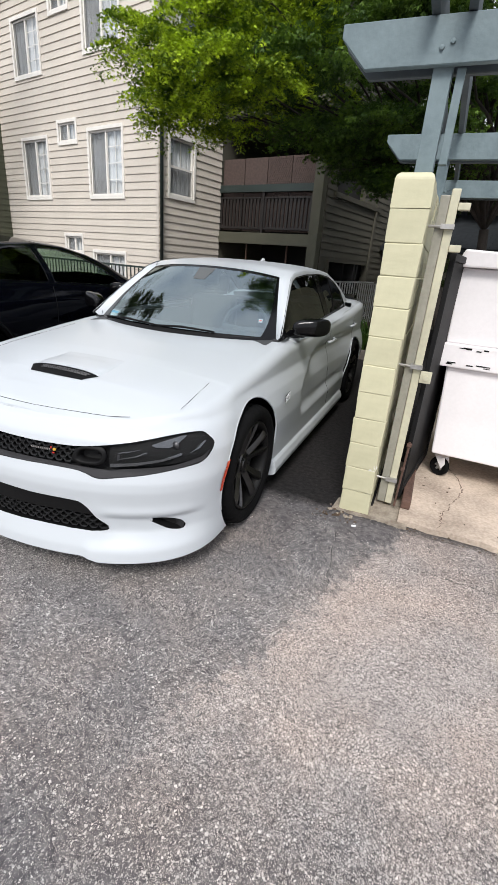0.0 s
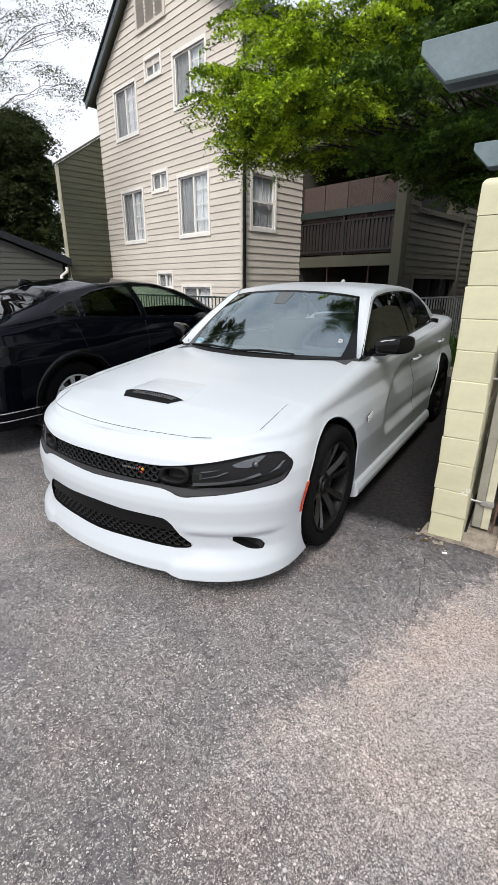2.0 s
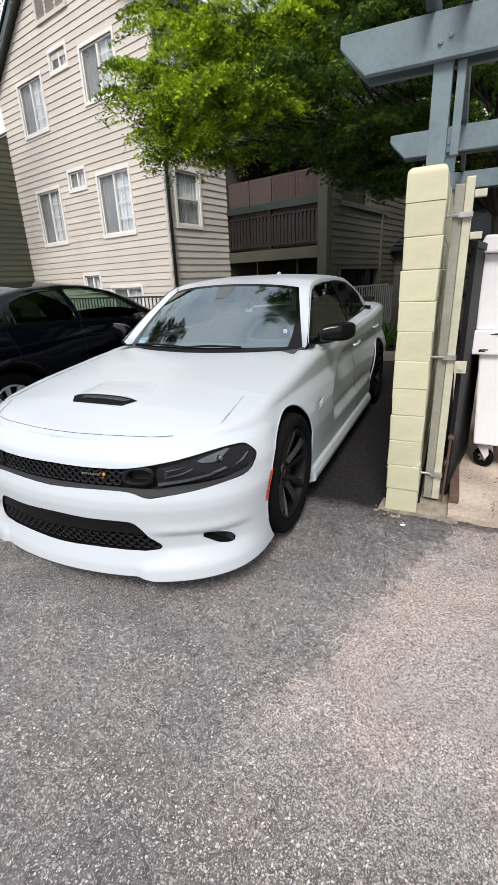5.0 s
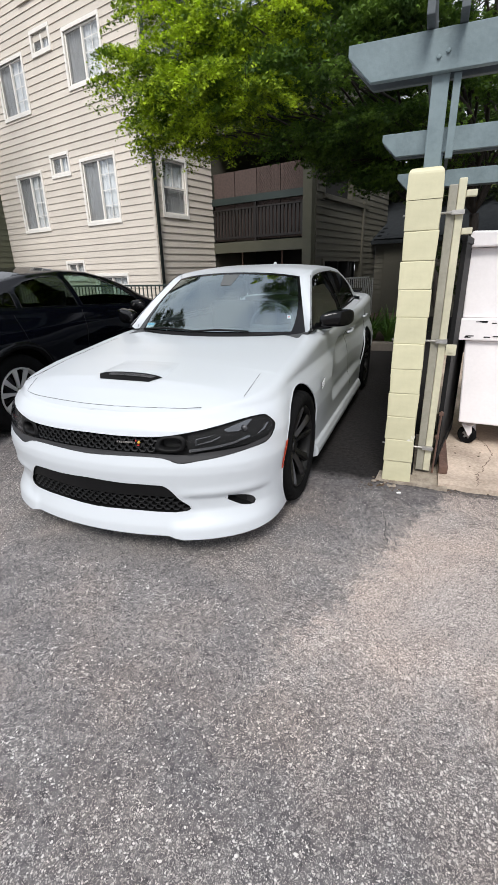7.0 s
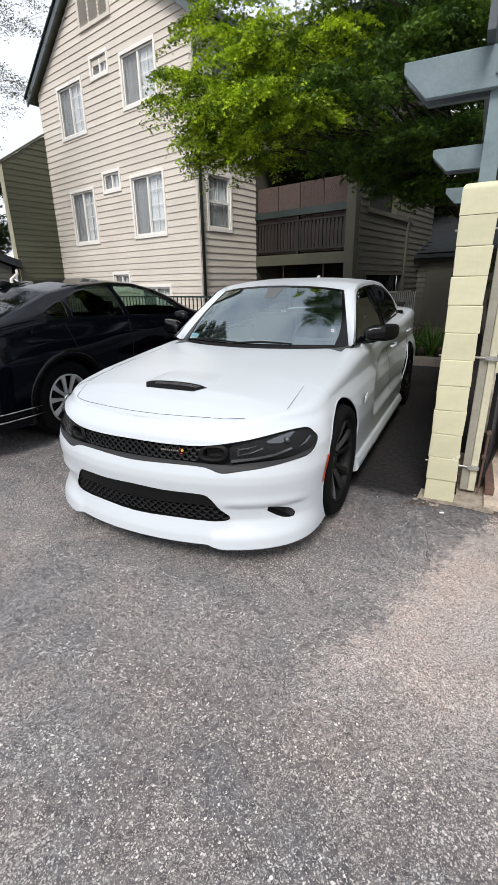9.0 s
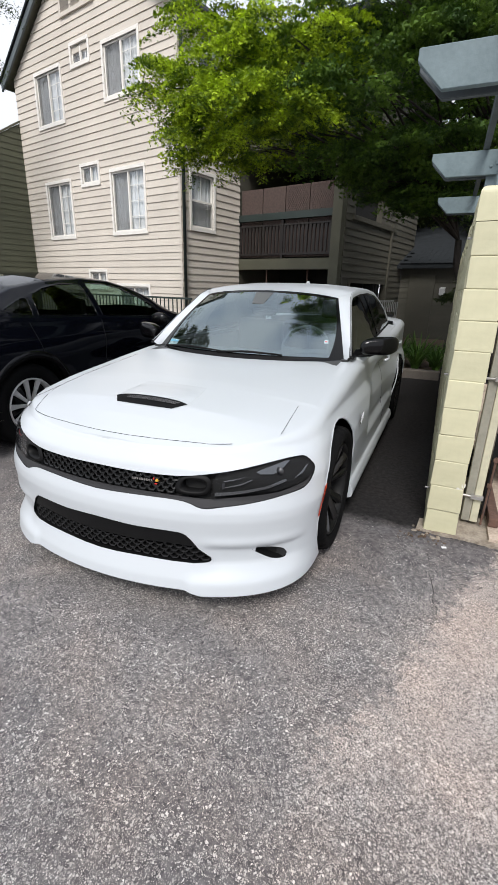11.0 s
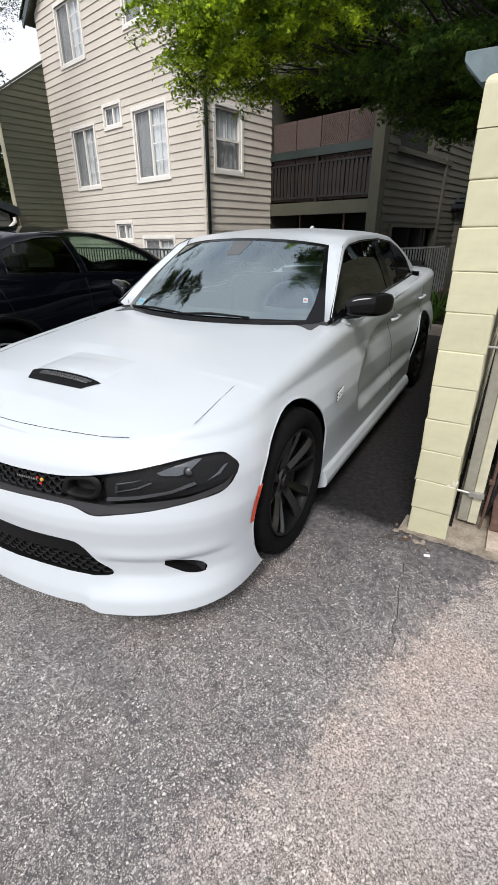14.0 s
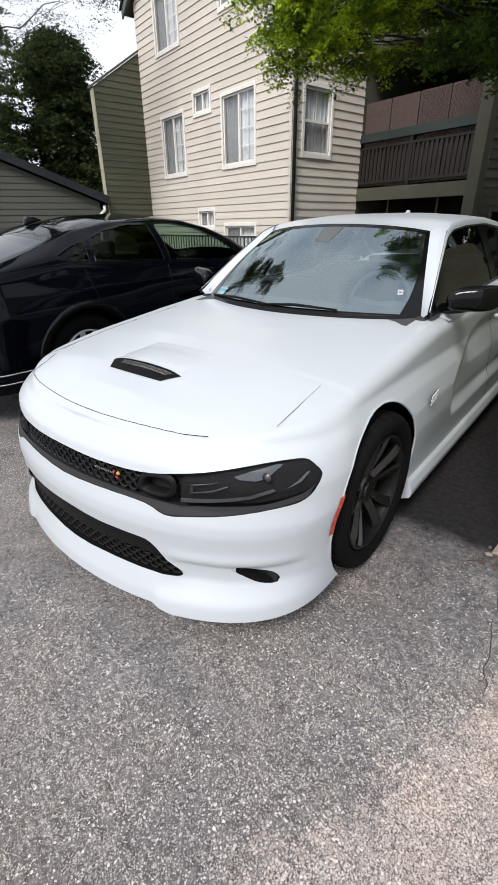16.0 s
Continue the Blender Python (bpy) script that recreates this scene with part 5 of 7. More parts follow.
def lamp(sx):
    body = front_sheet(LAMP, 0.03)
    if sx < 0:
        bmesh.ops.scale(body, vec=(-1, 1, 1), verts=body.verts[:])
    hl = part("headlamp", body, BLACK_BACK, car, "smoked black headlamp with grey inner modules")
    def add(name, bm, mtl, label="", smooth=False):
        if sx < 0:
            bmesh.ops.scale(bm, vec=(-1, 1, 1), verts=bm.verts[:])
        return part(name, bm, mtl, hl, label, smooth)
    lens = add("lens", front_sheet(LAMP, 0.002, 0.010), CLEAR, "clear glossy lens", True)
    lens.visible_shadow = False
    add("end_cap", front_sheet([(0.582, 0.604), (0.592, 0.606), (0.592, 0.634), (0.582, 0.632)], 0.014, 0.003), LAMP_GREY)
    add("light_bar", front_sheet([(0.593, 0.610), (0.66, 0.624), (0.702, 0.646), (0.690, 0.645), (0.655, 0.629), (0.593, 0.614)], 0.012, 0.004), LAMP_SILVER)
    add("light_bar", front_sheet([(0.583, 0.637), (0.64, 0.647), (0.678, 0.660), (0.64, 0.6505), (0.583, 0.6405)], 0.012, 0.004), LAMP_SILVER)
    add("reflector", front_sheet([(0.703, 0.674), (0.735, 0.688), (0.80, 0.708), (0.815, 0.706), (0.79, 0.668), (0.765, 0.660), (0.72, 0.664)], 0.020, 0.004), LAMP_SILVER, "bright faceted reflector")
    add("lower_strip", front_sheet([(0.556, 0.573), (0.66, 0.586), (0.76, 0.604), (0.822, 0.628), (0.815, 0.638), (0.755, 0.615), (0.66, 0.599), (0.556, 0.589)], 0.010, 0.003), LAMP_SILVER, "thin bright strip")
    add("lamp_edge", front_sheet([(0.845, 0.632), (0.872, 0.648), (0.882, 0.676), (0.875, 0.676), (0.864, 0.653)], 0.010, 0.003), LAMP_SILVER)
    bm = bmesh.new()
    bm_lathe(bm, [(0.0, -0.012), (0.012, -0.009), (0.018, 0.0)], 20, "y")
    bmesh.ops.translate(bm, vec=(0.79, front_y(0.79, 0.672) + 0.016, 0.672), verts=bm.verts[:])
    add("projector", bm, LAMP_GREY, "", True)
    # inner air ring beside the grille
    ring = rounded([(0.385, 0.60), (0.42, 0.575), (0.50, 0.574), (0.535, 0.60), (0.535, 0.64), (0.50, 0.662), (0.42, 0.655)], 5)
    hole = rounded([(0.415, 0.605), (0.435, 0.592), (0.495, 0.592), (0.518, 0.607), (0.518, 0.632), (0.49, 0.645), (0.43, 0.640)], 5)
    bm = bmesh.new()
    a = [bm.verts.new((x, front_y(x, z) + 0.012, z)) for x, z in ring]
    b = [bm.verts.new((x, front_y(x, z) + 0.002, z)) for x, z in [(p[0] * 0.45 + q[0] * 0.55, p[1] * 0.45 + q[1] * 0.55) for p, q in zip(ring, hole)]]
    c = [bm.verts.new((x, front_y(x, z) + 0.006, z)) for x, z in hole]
    d = [bm.verts.new((x * 0.97 + 0.01, front_y(x, z) + 0.05, z * 0.97 + 0.018)) for x, z in hole]
    for p, q in ((a, b), (b, c), (c, d)):
        for i in range(len(p)):
            j = (i + 1) % len(p)
            bm.faces.new((p[i], p[j], q[j], q[i]))
    bmesh.ops.recalc_face_normals(bm, faces=bm.faces[:])
    add("air_ring", bm, BLACK_PLASTIC, "satin black air inlet ring", True)


lamp(1)
lamp(-1)

# emblem in the grille: plain shapes in its colours
bm = bmesh.new()
for i in range(9):
    x = 0.185 + i * 0.0115
    bm_box(bm, x, x + 0.008, front_y(x, 0.622) + 0.008, front_y(x, 0.622) + 0.014, 0.617, 0.627)
emblem = part("badge", bm, CHROME, car, "small bright grille badge with a coloured emblem")
bm = bmesh.new()
bm_lathe(bm, [(0.0, -0.003), (0.006, -0.002), (0.008, 0.004)], 16, "y")
bmesh.ops.translate(bm, vec=(0.305, front_y(0.305, 0.622) + 0.006, 0.624), verts=bm.verts[:])
part("emblem_disc", bm, YELLOW, emblem, "yellow emblem disc")
bm = bmesh.new()
bm_box(bm, 0.298, 0.310, front_y(0.305, 0.622) - 0.001, front_y(0.305, 0.622) + 0.004, 0.609, 0.613)
bm_box(bm, 0.291, 0.296, front_y(0.305, 0.622) - 0.001, front_y(0.305, 0.622) + 0.004, 0.63, 0.638)
part("emblem_bar", bm, RED_BAR, emblem, "red emblem bar")

# orange side markers, fender badges
for sx in (1, -1):
    bm = bmesh.new()
    g = []
    for t in np.linspace(0, 1, 8):
        z = 0.375 + 0.155 * t
        y = -0.322 + 0.05 * t * t
        row = []
        for dy in (-0.022 - 0.008 * t, 0.002):
            x = half_width(z) * wrap(min(1.0, (y + dy - nose(z)) / CORNER)) + 0.003
            row.append(bm.verts.new((sx * x, y + dy, z)))
        row.append(bm.verts.new((sx * 0.895, y + 0.006, z)))
        g.append(row)
    for p, q in zip(g, g[1:]):
        for k in range(2):
            bm.faces.new((p[k], p[k + 1], q[k + 1], q[k]))
    part("side_marker", bm, ORANGE, car, "orange side marker at the wheel arch")
    bm = bmesh.new()
    for i in range(3):
        y = 0.565 + i * 0.034
        x = 0.9425
        for z, w in ((0.662, 0.022), (0.645, 0.015), (0.627, 0.022)):
            bm_box(bm, x, x + 0.004, y, y + w, z - 0.0045, z + 0.0045)
        bm_box(bm, x, x + 0.004, y + 0.016, y + 0.022, 0.622, 0.668)
    for v in bm.verts:
        v.co.x = sx * (v.co.x + 0.0105 - (v.co.y - 0.6) * 0.03)
        v.co.z += (v.co.y - 0.6) * 0.15
    badge = part("fender_badge", bm, STICKER, car, "bright fender badge with a black backing")
    bm = bmesh.new()
    bm_box(bm, 0.9405, 0.9423, 0.562, 0.660, 0.618, 0.672)
    for v in bm.verts:
        v.co.x = sx * (v.co.x + 0.0105 - (v.co.y - 0.6) * 0.03)
        v.co.z += (v.co.y - 0.6) * 0.15
    bmesh.ops.recalc_face_normals(bm, faces=bm.faces[:])
    part("backing", bm, BLACK_PLASTIC, badge)

# cabin glass and roof
def ws(a, b, out=0.0):
    s = 2 * a - 1
    lo = Vector((0.757 * s, 0.585 + 0.24 * s * s, 0.968 - 0.008 * s * s))
    hi = Vector((0.568 * s, 1.245 + 0.085 * s * s, 1.415 - 0.043 * s * s))
    p = lo.lerp(hi, b)
    k = math.sin(math.pi * b) * 0.022 + 0.0
    return p + Vector((0, -0.5, 0.8)) * (k + out)


wsg = part("windscreen", patch(lambda a, b: ws(a, b), 24, 16), SCREEN_GLASS, car, "raked windscreen reflecting trees and sky", True)
wsg.visible_shadow = False
bm = bmesh.new()
def border(n, m, spot):
    g = [[bm.verts.new(ws(*spot(i / n, j / m), 0.0012)) for j in range(m + 1)] for i in range(n + 1)]
    for i in range(n):
        for j in range(m):
            bm.faces.new((g[i][j], g[i + 1][j], g[i + 1][j + 1], g[i][j + 1]))


def side_band(b):
    """Width of the printed band down the sides; its spread towards the scuttle also draws the body's dark reflection.
    """
    return 0.018 + 0.045 * (1 - b) ** 3.5


border(20, 3, lambda u, v: (u, 0.05 * v))
border(20, 3, lambda u, v: (u, 0.965 + 0.035 * v))
border(4, 20, lambda u, v: (side_band(v) * u, 0.05 + 0.915 * v))
border(4, 20, lambda u, v: (1 - side_band(v) * u, 0.05 + 0.915 * v))
bmesh.ops.recalc_face_normals(bm, faces=bm.faces[:])
part("screen_border", bm, GLOSS_BLACK, wsg, "black printed glass border with a dark reflection drawn into its lower corners", True)
# added patch on the outside, for the mirror cover that the reflection hides
bm = patch(lambda u, w: ws(0.497 + (u - 0.5) * (0.078 + 0.05 * w), 0.75 + 0.21 * w, 0.0016), 6, 8)
part("sensor_panel", bm, mat("grey_mirror_cover", (0.085, 0.09, 0.09), 0.3, var=0.1, bump=0, spec=0.4), wsg, "grey patch on the glass standing in for the mirror cover behind it", True)


def rail_top(t):
    """The upper edge of the side glass, from the mirror back to the rear pillar."""
    y = lerp(t, (0, 0.30, 0.36, 0.62, 0.85, 1.0), (0.80, 1.34, 1.46, 2.22, 2.86, 3.19))
    return Vector((lerp(t, (0, 0.15, 0.30, 0.36, 0.62, 0.85, 1.0), (0.800, 0.728, 0.655, 0.642, 0.628, 0.662, 0.735)), y, lerp(t, (0, 0.15, 0.30, 0.36, 0.45, 0.62, 0.74, 0.85, 0.93, 1.0), (1.005, 1.20, 1.372, 1.408, 1.432, 1.442, 1.415, 1.345, 1.25, 1.115))))


def belt(t):
    y = lerp(t, (0, 0.30, 0.36, 0.62, 0.85, 1.0), (0.80, 1.34, 1.46, 2.22, 2.86, 3.19))
    return Vector((lerp(t, (0, 0.5, 1), (0.812, 0.800, 0.752)), y, 0.995 + 0.085 * t))


for sx in (1, -1):
    def sg(a, b):
        p = belt(a).lerp(rail_top(a), b * 0.91)
        p.x += 0.008 * math.sin(math.pi * b)
        return (sx * p.x, p.y, p.z)
    o = part("side_glass", patch(sg, 40, 10), TINT, car, "dark tinted side glass", True)
    o.visible_shadow = False
    for t0, t1 in ((0.575, 0.635), (0.965, 1.0)):
        def sp(a, b):
            x, y, z = sg(t0 + (t1 - t0) * a - (0.04 * b if t0 < 0.9 else 0), b)
            return (x + sx * 0.004, y, z)
        part("pillar", patch(sp, 4, 10), GLOSS_BLACK, car, "gloss black pillar", True)
    def ap(a, b):
        t = 0.372 * a
        outer = rail_top(t)
        inner = ws(1.0, min(1.0, a))
        p = inner.lerp(outer, b)
        p += Vector((0.35, -0.3, 0.5)) * 0.012 * math.sin(math.pi * b)
        return (sx * p.x, p.y, p.z)
    part("front_pillar", patch(ap, 22, 8), CAR_WHITE, car, "", True)
    # black seal along the glass edges
    bm = bmesh.new()
    bm_tube(bm, [sg(t, 1.0) for t in np.linspace(0, 1, 40)], 0.007, 6)
    bm_tube(bm, [(sx * (belt(t).x + 0.003), belt(t).y, belt(t).z) for t in np.linspace(0, 1, 30)], 0.010, 6)
    def rr(a, b):
        p, q = Vector(sg(a, 1.0)), rail_top(a)
        q = Vector((sx * q.x, q.y, q.z + 0.003))
        w = p.lerp(q, b) + Vector((sx * 0.6, 0, 0.5)) * 0.010 * math.sin(math.pi * (0.15 + 0.7 * b))
        return tuple(w)
    part("roof_rail", patch(rr, 40, 5), CAR_WHITE, car, "", True)
    def sail(a, b):
        x, y, z = sg(0.13 * a * (1 - 0.75 * b), 0.02 + 0.9 * b)
        return (x + sx * 0.006, y, z - 0.012 * (1 - b))
    part("mirror_sail", patch(sail, 6, 10), GLOSS_BLACK, car, "black corner panel behind the mirror", True)
    part("window_seal", bm, GLOSS_BLACK, car, "black window seal", True)
    def bl(a, b):
        p = belt(0.07 + 0.93 * a)
        q = Vector((0.86, p.y, shoulder(p.y) - 0.012))
        rise = q.z + (p.z - q.z) * ease(p.y, 0.86, 1.02)
        w = Vector((p.x + 0.002, p.y, rise)).lerp(q + Vector((0.012, 0, 0)), b)
        return (sx * w.x, w.y, w.z)
    part("belt_panel", patch(bl, 30, 4), CAR_WHITE, car, "", True)


def roof(a, b):
    """Roof skin from the screen header to the rear glass; a across, b backwards."""
    s = 2 * a - 1
    y = (1.245 + 0.085 * s * s) + (2.82 - 1.245 - 0.085 * s * s) * b
    mid = lerp(y, (1.25, 1.5, 1.9, 2.4, 2.82), (1.417, 1.458, 1.484, 1.476, 1.432))
    edge_t = lerp(y, (1.34, 1.46, 2.22, 2.86), (0.30, 0.36, 0.62, 0.85))
    e = rail_top(edge_t)
    wide = lerp(b, (0, 0.1, 1), (0.568, e.x, e.x)) if b < 0.1 else e.x
    ez = lerp(b, (0, 0.1, 1), (1.373, e.z + 0.004, e.z + 0.004)) if b < 0.1 else e.z + 0.004
    f = min(1.0, b / 0.1)
    k = abs(s) ** 3.2 * f + s * s * (1 - f)
    return (wide * s, y, mid + (ez - mid) * k)


part("roof", patch(roof, 30, 26), CAR_WHITE, car, "", True)


def back(a, b):
    s = 2 * a - 1
    hi, lo = Vector(roof(a, 1.0)), Vector((0.72 * s, 3.50 - 0.06 * s * s, 1.13))
    p = hi.lerp(lo, b)
    return p + Vector((0, 0.3, 0.9)) * 0.02 * math.sin(math.pi * b)


part("rear_screen", patch(back, 16, 10), TINT, car, "", True)
for sx in (1, -1):
    def cp(a, b):
        hi = Vector(back(1.0 if sx > 0 else 0.0, a))
        t = 0.82 + 0.18 * a
        lo = rail_top(t)
        lo.x *= sx
        if a > 0.9:
            lo.z -= 0.04 * (a - 0.9) * 10
        p = hi.lerp(lo, b)
        return p
    part("rear_pillar", patch(cp, 12, 8), CAR_WHITE, car, "", True)
bm = bmesh.new()
bm_prism(bm, [(3.92, 1.125), (4.08, 1.135), (4.09, 1.172), (3.90, 1.150)], -0.72, 0.72, "x")
part("rear_spoiler", bm, GLOSS_BLACK, car, "gloss black boot spoiler")
bm = bmesh.new()
bm_prism(bm, [(2.28, 1.462), (2.45, 1.452), (2.44, 1.505), (2.42, 1.512), (2.39, 1.495)], -0.014, 0.014, "x")
bmesh.ops.bevel(bm, geom=bm.edges[:], offset=0.006, segments=2, profile=0.5, affect="EDGES")
part("roof_antenna", bm, CAR_WHITE, car, "white shark-fin antenna", True)

# door mirrors, handles, sills
for sx in (1, -1):
    bm = bmesh.new()
    bmesh.ops.create_uvsphere(bm, u_segments=28, v_segments=16, radius=1.0)
    for v in bm.verts:
        x, y, z = v.co
        k = 0.85 + 0.15 * (x + 1) / 2
        v.co = Vector((math.copysign(abs(x) ** 0.7, x) * 0.122, math.copysign(abs(y) ** 0.75, y) * (0.045 + 0.018 * (1 - x)), math.copysign(abs(z) ** 0.62, z) * 0.068 * k))
        if y > 0.55:
            v.co.y = min(v.co.y, 0.035)
        v.co += Vector((0.962, 0.985 + 0.05 * x, 1.068 + 0.012 * x))
        v.co.x *= sx
    mir = part("door_mirror", bm, GLOSS_BLACK, car, "gloss black door mirror", True)
    bm = bmesh.new()
    bm_tube(bm, [(sx * 0.79, 0.98, 1.005), (sx * 0.90, 0.99, 1.012), (sx * 0.95, 0.99, 1.03)], [0.03, 0.024, 0.02], 10)
    part("mirror_arm", bm, GLOSS_BLACK, mir, "", True)
    for y, dz in ((1.80, -0.045), (2.84, 0.0)):
        bm = bmesh.new()
        bm_tube(bm, [(sx * 0.918, y, 0.905 + dz), (sx * 0.94, y + 0.025, 0.907 + dz), (sx * 0.944, y + 0.11, 0.909 + dz), (sx * 0.94, y + 0.19, 0.911 + dz), (sx * 0.918, y + 0.215, 0.912 + dz)], [0.012, 0.013, 0.013, 0.013, 0.012], 10)
        part("door_handle", bm, CAR_WHITE, car, "white pull door handle", True)
    bm = bmesh.new()
    bm_prism(bm, [(0.895, 0.10), (0.958, 0.125), (0.962, 0.165), (0.945, 0.21), (0.90, 0.24)], 0.482, 2.69)
    bmesh.ops.bevel(bm, geom=[e for e in bm.edges if e.calc_length() > 1], offset=0.008, segments=2, profile=0.5, affect="EDGES")
    if sx < 0:
        bmesh.ops.scale(bm, vec=(-1, 1, 1), verts=bm.verts[:])
        bmesh.ops.recalc_face_normals(bm, faces=bm.faces[:])
    part("sill_skirt", bm, CAR_WHITE, car, "white sill skirt")
    for y0, lean in ((2.02, 0.02), (3.02, 0.05)):
        bm = bmesh.new()
        bm_tube(bm, [(sx * (half_width(z) + haunch(y0 + lean * z, z) - scallop(y0 + lean * z, z) + 0.0002), y0 + lean * z, z) for z in np.linspace(0.24, shoulder(y0) - 0.07, 24)], 0.0012, 6)
        part("shut_line", bm, BLACK_PLASTIC, car, "dark panel gap", True)


BARREL = mat("black_rim_barrel", (0.010, 0.010, 0.010), 0.45, metal=0.3, var=0.2, bump=0.05, spec=0.25)


def wheel(sx, y):
    rub = bmesh.new()
    prof = [(0.262, 0.070), (0.275, 0.098), (0.305, 0.116), (0.338, 0.113), (0.353, 0.098), (0.361, 0.07)]
    for g in (0.055, 0.015, -0.025, -0.065):
        prof += [(0.3622, g + 0.006), (0.356, g + 0.005), (0.356, g - 0.003), (0.3622, g - 0.004)]
    prof += [(0.361, -0.09), (0.35, -0.112), (0.30, -0.12), (0.262, -0.09)]
    bm_lathe(rub, prof, 144, "x", True)
    # cross grooves between the tread blocks
    for v in rub.verts:
        a, r = math.atan2(v.co.z, v.co.y), math.hypot(v.co.y, v.co.z)
        if r > 0.345 and abs(v.co.x) > 0.02 and round(math.degrees(a) / 2.5) % 4 == 0:
            v.co.y *= 1 - 0.006 / r
            v.co.z *= 1 - 0.006 / r
    w = part("wheel", rub, RUBBER, car, "dark five-spoke wheel with a low tyre", True)
    w.matrix_basis = pose(sx * (0.832 if y < 1 else 0.852), y, 0.3622 + ground_z(y), 0, 0, 0 if sx > 0 else 180)
    bm = bmesh.new()
    bm_lathe(bm, [(0.268, 0.096), (0.262, 0.102), (0.254, 0.098), (0.247, 0.07), (0.240, -0.09), (0.262, -0.10), (0.266, 0.06)], 64, "x", True)
    part("rim_barrel", bm, BARREL, w, "", True)
    bm = bmesh.new()
    for k in range(5):
        for side in (-1, 1):
            q = []
            for r, half, fx, th in ((0.045, 0.026, 0.040, 0.04), (0.09, 0.023, 0.052, 0.04), (0.13, 0.022, 0.066, 0.038), (0.18, 0.024, 0.083, 0.034), (0.22, 0.028, 0.094, 0.03), (0.256, 0.034, 0.099, 0.024)):
                off = side * (0.012 + 0.056 * max(0.0, (r - 0.045) / 0.2) ** 1.25)
                q.append([(fx - 0.014, r, off - half), (fx, r, off - side * half * 0.55 - half * 0.2), (fx, r, off - side * half * 0.55 + half * 0.2), (fx - 0.014, r, off + half), (fx - th, r, off + half), (fx - th, r, off - half)])
            m = pose(0, 0, 0, k * 72 + 18, 0, 0)
            vs = [[bm.verts.new(m @ Vector(p)) for p in s] for s in q]
            for a, b in zip(vs, vs[1:]):
                for i in range(6):
                    j = (i + 1) % 6
                    bm.faces.new((a[i], a[j], b[j], b[i]))
    bm_lathe(bm, [(0.0, 0.056), (0.03, 0.056), (0.036, 0.050), (0.06, 0.047), (0.072, 0.038), (0.072, 0.02), (0.0, 0.02)], 30, "x")
    bmesh.ops.recalc_face_normals(bm, faces=bm.faces[:])
    part("spokes", bm, WHEEL_DARK, w, "dark satin split spokes")
    bm = bmesh.new()
    bm_lathe(bm, [(0.19, 0.0), (0.19, 0.02), (0.08, 0.02), (0.08, 0.0)], 40, "x", True)
    part("brake_disc", bm, mat("dark_brake_disc", (0.03, 0.03, 0.03), 0.5, metal=0.5, bump=0), w)
    for k in range(5):
        bm = bmesh.new()
        bm_lathe(bm, [(0.0, 0.058), (0.008, 0.058), (0.009, 0.040)], 6, "x")
        bmesh.ops.translate(bm, vec=(0, 0.052 * math.cos(k * 1.2566 + 1), 0.052 * math.sin(k * 1.2566 + 1)), verts=bm.verts[:])
        part("wheel_nut", bm, BLACK_STEEL, w)


for sx in (1, -1):
    for y in AXLES:
        wheel(sx, y)

# cabin: dash, wheel, seats, mirror
bm = bmesh.new()
bm_prism(bm, [(0.62, 0.90), (0.66, 0.955), (0.95, 0.985), (1.12, 0.95), (1.16, 0.60), (0.7, 0.5)], -0.74, 0.74, "x")
bmesh.ops.bevel(bm, geom=[e for e in bm.edges if e.calc_length() > 1], offset=0.02, segments=3, profile=0.5, affect="EDGES")
part("dashboard", bm, CABIN_GREY, car, "dark grey dashboard", True)
bm = bmesh.new()
bm_box(bm, -0.80, 0.80, 0.8, 3.2, 0.40, 0.46)
bm_box(bm, -0.785, -0.74, 0.8, 3.2, 0.40, 0.98)
bm_box(bm, 0.74, 0.785, 0.8, 3.2, 0.40, 0.98)
bm_box(bm, -0.78, 0.78, 2.75, 3.25, 0.40, 1.06)
part("cabin_tub", bm, CABIN, car)
bm = bmesh.new()
pts = [(0.37 + 0.185 * math.cos(a), 1.17 + 0.06 * math.sin(a), 0.985 + 0.165 * math.sin(a)) for a in np.linspace(0, 2 * math.pi, 33)]
bm_tube(bm, pts, 0.015, 8, False)
bm_tube(bm, [(0.20, 1.15, 0.97), (0.37, 1.13, 0.96), (0.54, 1.15, 0.97)], 0.03, 8)
part("steering_wheel", bm, CABIN_GREY, car, "", True)
for x in (-0.37, 0.37):
    bm = bmesh.new()
    bm_box(bm, x - 0.25, x + 0.25, 1.55, 2.1, 0.46, 0.62, 0.05)
    bm_box(bm, x - 0.24, x + 0.24, 2.0, 2.16, 0.6, 1.14, 0.06, None)
    bm_box(bm, x - 0.13, x + 0.13, 2.10, 2.20, 1.17, 1.34, 0.04)
    part("seat", bm, CABIN, car, "black seat", True)
bm = bmesh.new()
bm_box(bm, -0.125, 0.125, 1.16, 1.20, 1.27, 1.345, 0.014)
bm_prism(bm, [(1.17, 1.30), (1.215, 1.29), (1.36, 1.41), (1.32, 1.415)], -0.075, 0.075, "x")
part("rear_view_mirror", bm, BLACK_PLASTIC, car, "", True)
# wipers, cowl, stickers
for sx in (1, -1):
    part("scuttle_corner", patch(lambda a, b: (sx * (0.66 + 0.18 * a), 0.72 + 0.22 * b, skin_z(0.66 + 0.18 * a, 0.72 + 0.22 * b) - 0.006), 12, 12), CAR_WHITE, car, "", True)
bm = bmesh.new()
v = []
